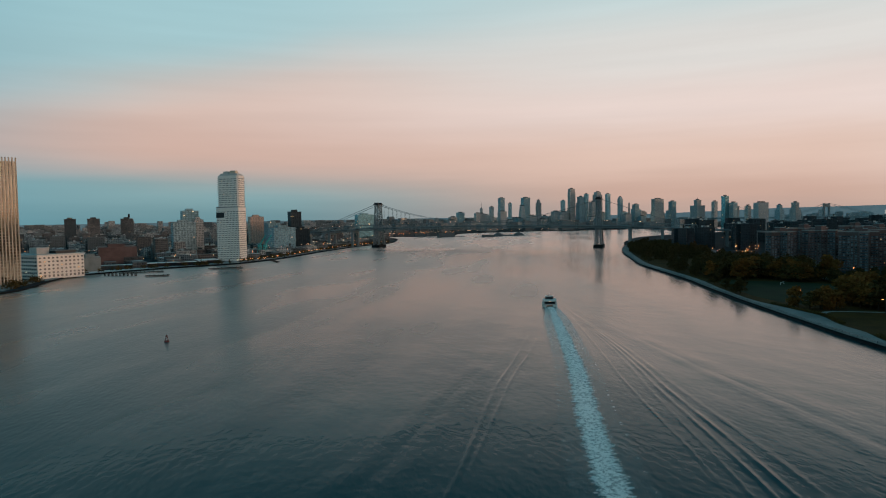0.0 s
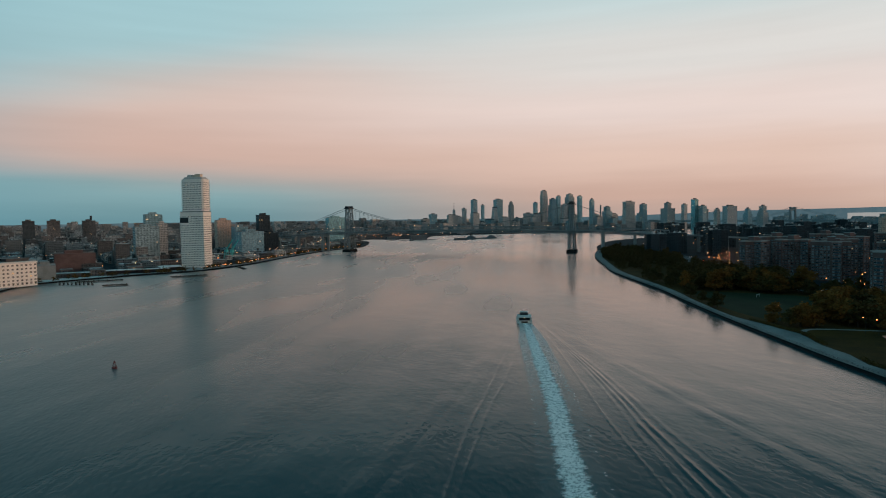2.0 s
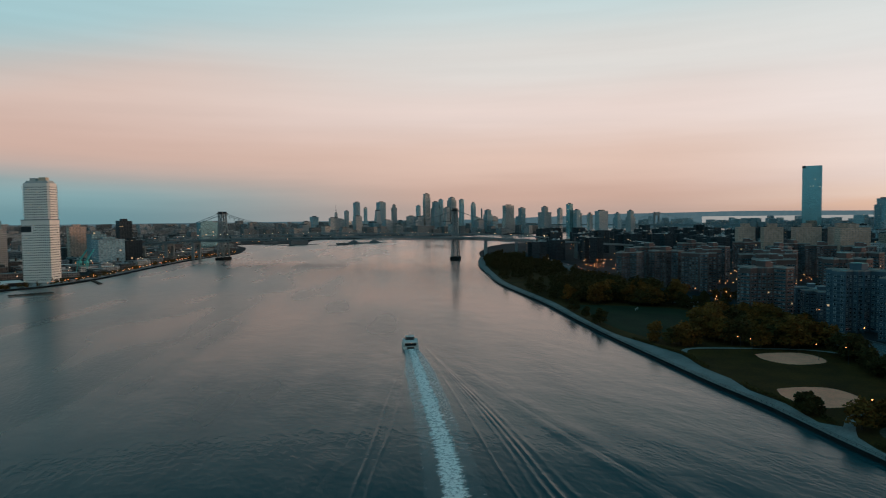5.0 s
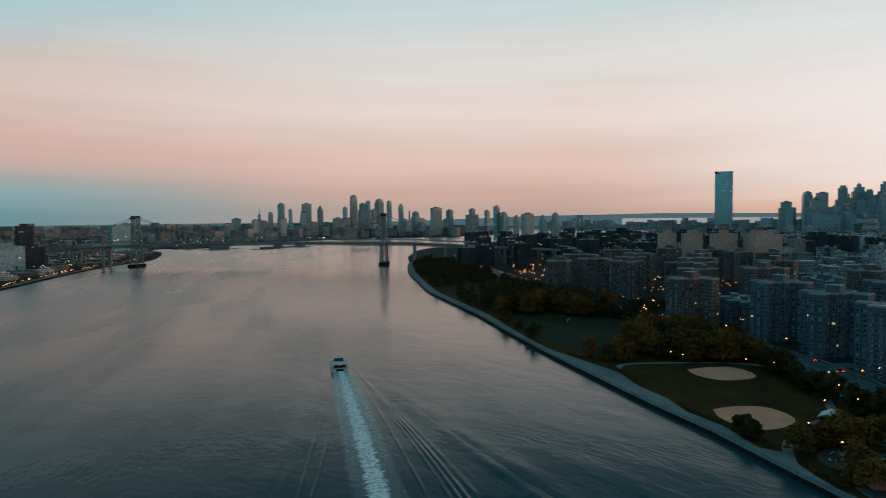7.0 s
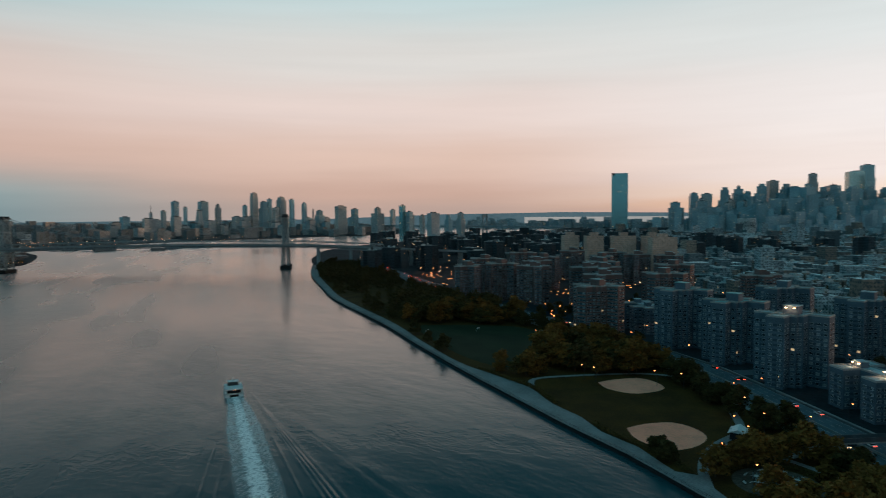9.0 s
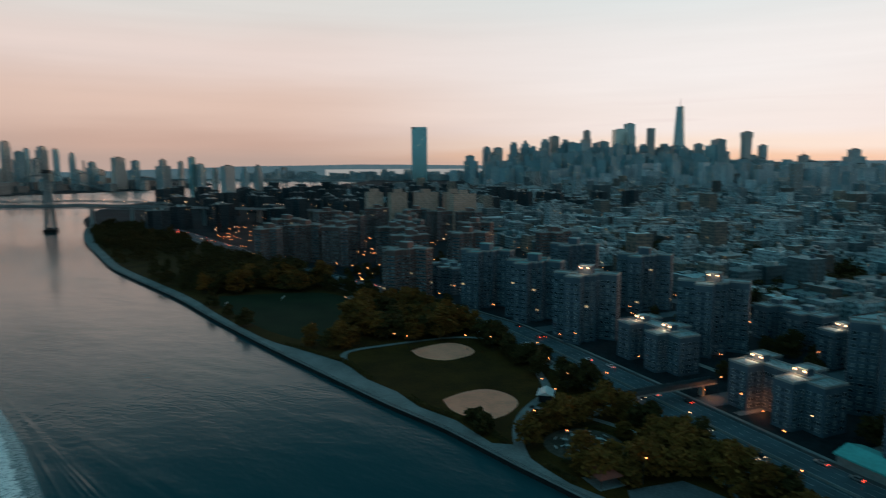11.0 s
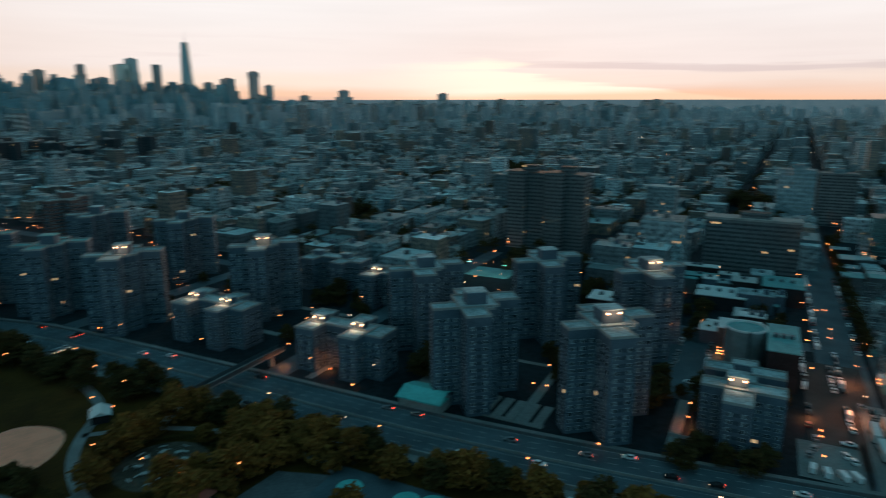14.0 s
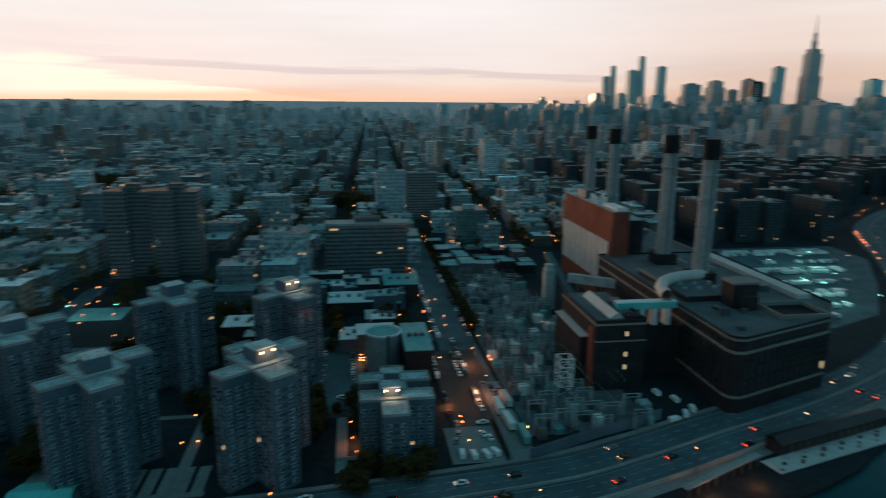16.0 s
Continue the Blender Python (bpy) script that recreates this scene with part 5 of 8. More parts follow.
part("roof", Shape().box(-20, 20, -1.3, 1.3, 3.6, 3.9, True), m_concrete, canopy)
for k in range(9):
    part("post", Shape().box(-19 + k * 4.7, -18.7 + k * 4.7, -1.2, -0.9, -0.1, 3.6), m_steel, canopy)
    part("lamp", Shape().box(-19.2 + k * 4.7, -18.6 + k * 4.7, -0.3, 0.3, 3.35, 3.55, True), m_orange_lamp, canopy, "warm orange lamp")

# ---- city carpet ----
KEEP = [(-1240, -214, 30, 222), (-300, -190, 120, 335), (-425, -330, 210, 262), (-285, -215, 315, 372), (-425, -350, 335, 392), (-240, -150, 555, 595), (-200, -115, 60, 345), (-115, 20, 60, 400), (0, 170, 160, 400), (-200, -115, 345, 425), (-176, -136, 452, 488)]


def free(u, v, r=6.0):
    return not any(a - r < u < b + r and c - r < v < d + r for a, b, c, d in KEEP)


def carpet(name, places, mat, say, clutter=True, seed=1):
    r = random.Random(seed)
    sh, extra = Shape(), Shape()
    for x, y, w, d, h, deg in places:
        sh.turned(x, y, w, d, 2.0, 3 + h, deg)
        if clutter and h > 9:
            c, s = math.cos(radians(deg)), math.sin(radians(deg))
            for k in range(r.randint(1, 2)):
                a, b = r.uniform(-0.3, 0.3) * w, r.uniform(-0.3, 0.3) * d
                extra.slot = r.randint(0, 2)
                extra.turned(x + a * c - b * s, y + a * s + b * c, min(w, 4.5) * r.uniform(0.5, 1), min(d, 5.5) * r.uniform(0.4, 1), 3 + h, 3 + h + r.uniform(1.5, 3.6), deg)
            if r.random() < 0.10:
                a, b = r.uniform(-0.3, 0.3) * w, r.uniform(-0.3, 0.3) * d
                tx, ty = x + a * c - b * s, y + a * s + b * c
                extra.slot = 3
                extra.tube(tx, ty, 3 + h + 2.2, 3 + h + 5.4, 1.6, 1.5, 8)
                extra.tube(tx, ty, 3 + h + 5.4, 3 + h + 6.4, 1.7, 0.1, 8, False)
                extra.tube(tx, ty, 3 + h, 3 + h + 2.2, 0.9, 1.2, 4, False)
    tagged(solid(name, sh, mat, say, "buildings"), kind="stuff")
    if extra.f:
        tagged(solid("roof_clutter", extra, (m_roof, m_steel, m_sheet, m_wood), "bulkheads, ducts and water tanks on the roofs", "roof details"), kind="stuff")


def uvc(u, v):
    """As uv(), for the inland grid, which is turned two degrees about the crosstown street."""
    c, s = math.cos(radians(2)), math.sin(radians(2))
    du, dv = u + 205, v - 76
    return uv(-205 + du * c + dv * s, 76 - du * s + dv * c)


def manhattan(u0, u1, v0, v1, hlo, hhi, p_tall, tall_h, fine, seed):
    r = random.Random(seed)
    out = []
    block_u, block_v = 79.0, 205.0
    for iu in range(int(u0 // block_u) - 4, int(u1 // block_u) + 5):
        for iv in range(int(v0 // block_v) - 1, int(v1 // block_v) + 2):
            bu, bv = iu * block_u - 195.0, iv * block_v + 12
            if r.random() < 0.03:
                continue
            lift = r.uniform(0.8, 1.25)
            for row in (0, 1):
                depth = 27.0
                cu = bu + (15.0 if row == 0 else 47.0)
                v = bv + 4
                while v < bv + block_v - 22:
                    w = r.uniform(7, 17) * fine
                    if r.random() < 0.18:
                        w *= 1.8
                    h = r.uniform(hlo, hhi) * lift
                    if r.random() < 0.07:
                        v += r.uniform(8, 20)
                        continue
                    d = depth * r.uniform(0.4, 1.0)
                    if r.random() < p_tall:
                        h, w = r.uniform(*tall_h), max(w, 18)
                    if r.random() < 0.12:
                        h *= r.uniform(0.35, 0.7)
                    cv = v + w / 2
                    cc = cu + (depth - d) * r.choice((-0.5, -0.5, 0.5, 0.0, 0.2)) * (1 if row == 0 else -1)
                    x, y = uvc(cc, cv)
                    if u0 < cu < u1 and v0 < cv < v1 and free(cu, cv) and inside(LAND_W, x, y) and not (-216 < cu < -190) and not any(abs(cu - a) < p + 6 and abs(cv - b) < q + 8 for a, b, p, q in SQUARES):
                        out.append((x, y, d, w, h, GRID - 2))
                        if fine < 1.3 and r.random() < 0.55:          # back wing or yard building, lower or higher than the front
                            x2, y2 = uvc(cu + (9 if row == 0 else -9) + r.uniform(-3, 3), cv + r.uniform(-0.25, 0.25) * w)
                            out.append((x2, y2, r.uniform(5, 11), w * r.uniform(0.3, 0.7), h * r.uniform(0.4, 1.12), GRID - 2 + r.choice((0, 0, 0, 3))))
                    v += w + (0.1 if r.random() < 0.85 else r.uniform(3, 9))
    return out


SQUARES = ((-568, 355, 17, 22), (-634, 404, 14, 18), (-684, 689, 18, 24), (-660, 855, 62, 40), (-861, 443, 16, 20), (-276, 666, 18, 22))
lots = manhattan(-1000, -216, 226, 1150, 11, 21, 0.06, (24, 44), 1.0, 11)
near_at = uv(-330, 226)
lots.sort(key=lambda q: math.dist(q[:2], near_at))
r_n = random.Random(90)
for x, y, w, d, h, deg in lots[:120]:
    t = solid("row_house", Shape().box(-w / 2, w / 2, -d / 2, d / 2, -1, h), f_village, r_n.choice(("low brick row house with a flat roof", "narrow tenement house with a pale flat roof", "brick walk-up house with a dark tar roof")), "house", "row houses", m=pose(x, y, 3, 0, 0, deg))
    part("parapet", Shape().box(-w / 2 - 0.15, -w / 2 + 0.3, -d / 2 - 0.1, d / 2 + 0.1, h - 0.4, h + 0.8, True), r_n.choice((m_brick_dark, m_concrete, m_brick_red)), t)
    if h > 9:
        a, b = r_n.uniform(-0.25, 0.25) * w, r_n.uniform(-0.25, 0.25) * d
        part("stair_house", Shape().box(a - 1.4, a + 1.4, b - 1.7, b + 1.7, h, h + 2.6), r_n.choice((m_brick, m_sheet, m_concrete_dark)), t)
carpet("row_houses", lots[120:], f_village, "dense low brick row houses with pale flat roofs", seed=21)
carpet("row_houses", manhattan(-1500, -216, 1150, 2300, 11, 23, 0.07, (26, 60), 1.25, 12), f_inland_hazed, "dense low brick row houses farther inland", seed=22)
carpet("city_blocks", manhattan(-1900, 200, 2300, 4300, 14, 34, 0.10, (35, 90), 1.9, 13), f_far_hazed, "mid-rise city blocks towards the far river", False, seed=23)
carpet("row_houses", manhattan(-196, 700, 900, 2300, 14, 30, 0.10, (35, 70), 1.5, 14), f_inland_hazed, "mid-rise brick city blocks", seed=24)
carpet("row_houses", manhattan(-196, 40, 340, 900, 13, 22, 0.05, (25, 40), 1.1, 15), f_village, "dense brick houses north of the crosstown street", seed=25)
carpet("city_blocks", manhattan(700, 3300, 300, 2900, 20, 50, 0.22, (55, 130), 2.4, 16), f_far_hazed, "tall dense midtown city blocks", False, seed=26)
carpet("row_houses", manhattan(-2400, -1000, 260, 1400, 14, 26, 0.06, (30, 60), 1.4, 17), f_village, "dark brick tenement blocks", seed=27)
carpet("city_blocks", manhattan(-3300, -1500, 1400, 3300, 18, 40, 0.18, (45, 110), 2.2, 18), f_far_hazed, "dense downtown city blocks", False, seed=28)
# brick estate of slabs north-west of the power station
est = []
r_e = random.Random(5)
for a in range(60, 700, 62):
    for b in range(430, 900, 66):
        x, y = uv(a + r_e.uniform(-6, 6), b + r_e.uniform(-6, 6))
        if min(math.dist((x, y), p) for p in FDR) < 48:
            continue
        est.append((x, y, 46, 14, 38, GRID) if (a // 62 + b // 66) % 2 else (x, y, 14, 46, 38, GRID))
        est.append((x + 6, y + 5, 14, 26, 37.5, GRID))
carpet("estate_slabs", est, f_projects, "red-brown brick estate slabs with pale roofs", True, 31)
# housing estates between the bridge and downtown
est2 = []
for a in range(-2300, -1240, 85):
    for b in range(-150, 800, 95):
        x, y = uv(a + r_e.uniform(-20, 20), b + r_e.uniform(-20, 20))
        if not inside(LAND_W, x - 60, y) or not inside(LAND_W, x + 70, y - 30):
            continue
        h = r_e.choice((30, 34, 38, 40, 44, 50))
        est2.append((x, y, 40, 13, h, GRID + r_e.choice((0, 20))))
        est2.append((x, y, 13, 34, h - 0.5, GRID + r_e.choice((0, 20))))
carpet("estate_towers", est2, f_projects, "dark brick housing towers towards downtown", True, 32)

# ---- skyline ----


def spire_tower(x, y, w, h, mat, deg=GRID, depth=None, steps=(), mast=0.0, name="skyscraper", label="", cap=True, taper=1.0, category="skyscraper", group="downtown towers"):
    """A tower of stacked shafts; steps are (share of height, share of width)."""
    d = depth or w
    t = thing(name, pose(x, y, 3, 0, 0, deg), label or "hazy office tower on the skyline", category, group)
    z, k = -1.0, 1.0
    for zs, ks in list(steps) + [(1.0, None)]:
        top = zs * h - 3
        part("shaft", Shape().turned(0, 0, w * k, d * k, z, top, 0, taper if zs == 1.0 else 1.0), mat, t)
        z = top
        k = ks or k
    if cap:
        part("roof_house", Shape().box(-w * k * 0.25, w * k * 0.25, -d * k * 0.2, d * k * 0.25, z, z + 5), m_steel, t)
    if mast:
        part("mast", Shape().tube(0, 0, z, z + mast, 1.6, 0.4, 6), m_steel, t)
    return t


def bk(x, y, w, h, mat, **kw):
    return spire_tower(x, y, w * 0.8, h, mat, deg=15.0, label=kw.pop("label", "hazy tower of the far borough's downtown"), group="borough towers", **kw)


bk(-582, -3837, 30, 118, f_limestone, steps=((0.45, 0.75), (0.72, 0.5)), mast=42, label="slim stepped stone clock tower with a dome and mast")
bk(-640, -3826, 25, 127, f_limestone)
bk(-696, -3816, 36, 176, f_tower)
bk(-744, -3805, 19, 145, f_glass)
bk(-811, -3790, 53, 128, f_limestone, taper=0.45, label="pale wedge-shaped tower tapering to one edge")
bk(-836, -3810, 50, 176, f_tower)
bk(-902, -3768, 30, 160, f_limestone, steps=((0.9, 0.6),))
bk(-993, -3742, 48, 94, f_limestone)
bk(-1034, -3730, 24, 154, f_glass)
bk(-1080, -3716, 43, 220, f_white_grid, depth=26, steps=((0.9, 0.85),), label="very tall pale slender tower")
bk(-1127, -3700, 48, 174, f_tower, steps=((0.8, 0.7),))
bk(-1160, -3700, 24, 188, f_glass)
bk(-1185, -3670, 34, 141, f_white_grid)
bk(-1222, -3688, 48, 198, f_limestone, steps=((0.92, 0.75),))
bk(-1268, -3650, 26, 186, f_glass)
bk(-1330, -3626, 26, 168, f_tower, steps=((0.94, 0.7),))
bk(-1406, -3594, 47, 124, f_tower, steps=((0.8, 0.7),))
bk(-1344, -3184, 74, 142, f_white_grid, depth=30, steps=((0.55, 0.9),))
bk(-1406, -3155, 32, 128, f_tower)
bk(-1507, -3103, 59, 132, f_limestone, steps=((0.8, 0.5),), mast=12)
bk(-1573, -3067, 24, 123, f_limestone)
bk(-1463, -2784, 27, 140, f_oneman, label="slim bright green glass tower")
bk(-1492, -2770, 30, 111, f_tower)
bk(-1434, -2568, 21, 94, f_white_grid)
bk(-1420, -2459, 64, 104, f_limestone, depth=24)
bk(-1528, -2508, 30, 94, f_tower, steps=((0.8, 0.6),))
bk(-1629, -2559, 36, 104, f_limestone, steps=((0.75, 0.7),), mast=6)
r_b = random.Random(12)
for k in range(34):
    bk(-380 - k * 38 + r_b.uniform(-20, 20), -3740 + r_b.uniform(-150, 240), r_b.uniform(26, 60), r_b.uniform(48, 98), r_b.choice((f_limestone, f_tower, f_white_grid)), label="mid-rise block of the far borough's downtown")
stackb = thing("works_chimney", pose(-1374, -3608, 3), "lone tall works chimney near the bridge", "chimney")
part("shaft", Shape().tube(0, 0, -1, 131, 5.5, 4.0, 12), m_stack, stackb)

oms = thing("glass_skyscraper", pose(-1973, -1962, 3, 0, 0, 130), "tall slab skyscraper in teal reflective glass", "skyscraper")
part("shaft", Shape().turned(0, 0, 62, 24, -1, 246, 0), f_oneman, oms)
part("crown_wall", Shape().box(-31, 31, -12, -11, 246, 251), f_oneman, oms)
part("crown_wall", Shape().box(-31, 31, 11, 12, 246, 251), f_oneman, oms)
# nothing is cut out: a solid dark box colours in the notch's shade
part("corner_shade_box", Shape().box(-31.3, -20, -12.3, -6, 243, 251.4), m_steel_dark, oms, "dark box painted as the open corner's shade")


def dn(x, y, w, h, mat, **kw):
    w *= 1.25
    return spire_tower(x, y, w, h, mat, deg=kw.pop("deg", 40.0), label=kw.pop("label", "downtown office tower against the evening sky"), **kw)


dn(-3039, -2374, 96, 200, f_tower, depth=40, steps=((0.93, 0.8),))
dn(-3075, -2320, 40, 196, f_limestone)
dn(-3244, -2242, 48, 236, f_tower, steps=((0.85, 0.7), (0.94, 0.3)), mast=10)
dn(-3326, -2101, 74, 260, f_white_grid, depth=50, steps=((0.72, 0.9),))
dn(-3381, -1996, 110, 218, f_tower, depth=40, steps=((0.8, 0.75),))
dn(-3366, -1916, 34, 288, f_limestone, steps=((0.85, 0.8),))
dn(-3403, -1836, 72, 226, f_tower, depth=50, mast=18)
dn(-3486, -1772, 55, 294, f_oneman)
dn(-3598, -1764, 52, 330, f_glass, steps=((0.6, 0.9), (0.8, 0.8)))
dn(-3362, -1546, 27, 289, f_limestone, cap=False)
wtc = thing("supertall_tower", pose(-3646, -1494, 3, 0, 0, 40), "supertall tapering glass tower with a mast", "skyscraper", "downtown towers")
chamfer = Shape()
a0 = [(-30, -30), (30, -30), (30, 30), (-30, 30)]
a1 = [(0, -21), (21, 0), (0, 21), (-21, 0)]
for i in range(4):
    p, q = a0[i], a0[(i + 1) % 4]
    s, t2 = a1[i], a1[(i - 1) % 4]
    chamfer.face((*p, 55), (*q, 55), (*s, 414))
    chamfer.face((*p, 55), (*s, 414), (*t2, 414))
chamfer.face(*[(*p, 414) for p in a1])
part("shaft", chamfer, f_glass, wtc)
part("podium", Shape().box(-30, 30, -30, 30, -1, 55), f_glass, wtc)
part("mast", Shape().tube(0, 0, 414, 470, 1.6, 0.3, 8), m_steel, wtc)
dn(-3496, -1468, 120, 196, f_tower, depth=60, steps=((0.8, 0.8), (0.92, 0.6)))
dn(-3534, -1353, 50, 206, f_limestone, steps=((0.85, 0.6),), mast=6)
dn(-3465, -1232, 70, 224, f_tower, depth=40)
dn(-3490, -1262, 80, 196, f_glass, depth=50)
dn(-3400, -1084, 30, 254, f_limestone, steps=((0.9, 1.15),), mast=6)
dn(-3514, -1034, 26, 192, f_tower)
dn(-3551, -857, 96, 140, f_limestone, depth=50, steps=((0.7, 0.5),), mast=24)
dn(-3678, -662, 56, 168, f_tower, steps=((0.8, 0.6),))
dn(-3796, -112, 32, 152, f_tower)
dn(-4146, 390, 40, 112, f_glass, depth=30)
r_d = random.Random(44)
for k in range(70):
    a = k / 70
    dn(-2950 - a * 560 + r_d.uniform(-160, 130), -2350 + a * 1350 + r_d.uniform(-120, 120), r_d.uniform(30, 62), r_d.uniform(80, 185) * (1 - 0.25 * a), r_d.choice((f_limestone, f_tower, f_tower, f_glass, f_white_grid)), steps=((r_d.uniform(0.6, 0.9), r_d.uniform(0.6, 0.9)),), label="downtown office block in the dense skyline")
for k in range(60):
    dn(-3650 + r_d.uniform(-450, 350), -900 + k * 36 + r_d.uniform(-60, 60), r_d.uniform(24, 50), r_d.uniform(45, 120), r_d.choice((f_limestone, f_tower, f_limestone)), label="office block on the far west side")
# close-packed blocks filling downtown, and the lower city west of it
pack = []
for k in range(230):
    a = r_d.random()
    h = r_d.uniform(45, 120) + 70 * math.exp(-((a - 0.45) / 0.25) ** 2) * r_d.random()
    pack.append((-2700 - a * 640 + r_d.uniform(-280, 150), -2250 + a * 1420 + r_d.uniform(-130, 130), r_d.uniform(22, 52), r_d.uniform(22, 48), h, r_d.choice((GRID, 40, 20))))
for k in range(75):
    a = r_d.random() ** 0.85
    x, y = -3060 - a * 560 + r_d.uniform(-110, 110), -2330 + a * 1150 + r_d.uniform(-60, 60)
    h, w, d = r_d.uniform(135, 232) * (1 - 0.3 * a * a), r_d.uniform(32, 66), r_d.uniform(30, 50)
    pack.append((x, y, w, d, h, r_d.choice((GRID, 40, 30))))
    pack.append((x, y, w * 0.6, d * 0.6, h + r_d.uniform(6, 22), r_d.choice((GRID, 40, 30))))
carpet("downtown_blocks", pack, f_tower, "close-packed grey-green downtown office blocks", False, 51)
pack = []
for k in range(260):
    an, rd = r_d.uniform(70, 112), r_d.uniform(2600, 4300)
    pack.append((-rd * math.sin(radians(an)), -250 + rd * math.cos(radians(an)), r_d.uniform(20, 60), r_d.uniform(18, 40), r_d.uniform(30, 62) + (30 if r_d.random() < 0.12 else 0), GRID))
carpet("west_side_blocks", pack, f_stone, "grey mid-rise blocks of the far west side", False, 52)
pack = []
for k in range(170):
    an, rd = r_d.uniform(119, 146), r_d.uniform(4150, 4650)
    pack.append((-rd * math.sin(radians(an)), -250 + rd * math.cos(radians(an)), r_d.uniform(24, 70), r_d.uniform(20, 50), r_d.uniform(26, 58) + (22 if r_d.random() < 0.1 else 0), GRID))
carpet("harbour_blocks", pack, f_stone, "low hazy blocks before the shining bay", False, 54)
cyl = thing("round_office", pose(-2236, -1590, 3), "rounded office block with white floor bands", "office building")
part("core", Shape().tube(0, 0, -1, 74, 30, 30, 24), m_glass, cyl)
for k in range(18):
    part("floor_band", Shape().tube(0, 0, 3 + k * 4, 4.8 + k * 4, 31, 31, 24), m_white, cyl)


def mt(x, y, w, h, mat, **kw):
    return spire_tower(x, y, w, h, mat, label=kw.pop("label", "midtown tower against the pale sky"), group="midtown towers", **kw)


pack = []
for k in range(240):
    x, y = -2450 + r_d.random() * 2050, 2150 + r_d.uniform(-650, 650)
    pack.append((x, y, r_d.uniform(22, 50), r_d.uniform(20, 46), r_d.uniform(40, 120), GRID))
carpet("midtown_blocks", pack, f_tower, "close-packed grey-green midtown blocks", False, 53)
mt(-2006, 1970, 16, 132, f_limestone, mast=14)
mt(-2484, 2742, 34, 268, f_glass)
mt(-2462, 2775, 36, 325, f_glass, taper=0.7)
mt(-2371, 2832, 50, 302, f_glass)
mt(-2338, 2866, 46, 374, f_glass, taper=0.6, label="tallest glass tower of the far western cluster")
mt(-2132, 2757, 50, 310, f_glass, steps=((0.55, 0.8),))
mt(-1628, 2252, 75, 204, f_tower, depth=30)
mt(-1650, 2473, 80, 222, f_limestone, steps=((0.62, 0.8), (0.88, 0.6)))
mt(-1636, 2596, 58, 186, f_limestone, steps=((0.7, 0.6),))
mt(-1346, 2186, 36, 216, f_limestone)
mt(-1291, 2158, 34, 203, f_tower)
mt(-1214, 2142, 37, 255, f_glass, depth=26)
mt(-978, 2350, 46, 212, f_oneman, label="midtown tower in pale green glass")
esb = thing("art_deco_skyscraper", pose(-1142, 2231, 3, 0, 0, GRID), "stepped art deco limestone skyscraper with a tall mast", "skyscraper")
for w, d, z0, z1 in ((92, 58, -1, 60), (74, 50, 60, 110), (58, 44, 110, 222), (47, 40, 222, 300), (36, 32, 300, 316), (14, 14, 316, 345), (9, 9, 345, 372)):
    part("tier", Shape().turned(0, 0, w, d, z0, z1, 0), f_limestone, esb)
part("mast", Shape().tube(0, 0, 372, 436, 2.6, 0.4, 8), m_steel, esb)
r_m = random.Random(9)
for k in range(95):
    x, y = -2500 + k * 20 + r_m.uniform(-60, 60), 2350 + r_m.uniform(-500, 600)
    mt(x, y, r_m.uniform(26, 60), r_m.uniform(55, 165), r_m.choice((f_limestone, f_tower, f_tower, f_glass)), steps=((r_m.uniform(0.6, 0.9), r_m.uniform(0.6, 0.9)),), label="midtown office block in the dense skyline")
sign_b = thing("sign_tower", pose(-1288, 2135, 3, 0, 0, 52), "dark tower with an upright row of pale sign bars", "skyscraper", "midtown towers")
part("shaft", Shape().turned(0, 0, 40, 20, -1, 205, 0), m_steel_dark, sign_b)
for k in range(9):
    part("sign_bar", Shape().box(-6, 6, -10.6, -10.1, 130 + k * 7.6, 134.5 + k * 7.6, True), m_white, sign_b)

# ---- suspension bridge ----
MN, BK = Vector((-401, -1402)), Vector((34, -1621.7))
AXIS = (BK - MN).normalized()
SPAN = (BK - MN).length
bdeg = math.degrees(math.atan2(AXIS.y, AXIS.x))
bridge = thing("suspension_bridge", pose(MN.x, MN.y, 0, 0, 0, bdeg), "grey steel suspension bridge with lattice towers and deep trusses", "bridge")
DECK = 43.0


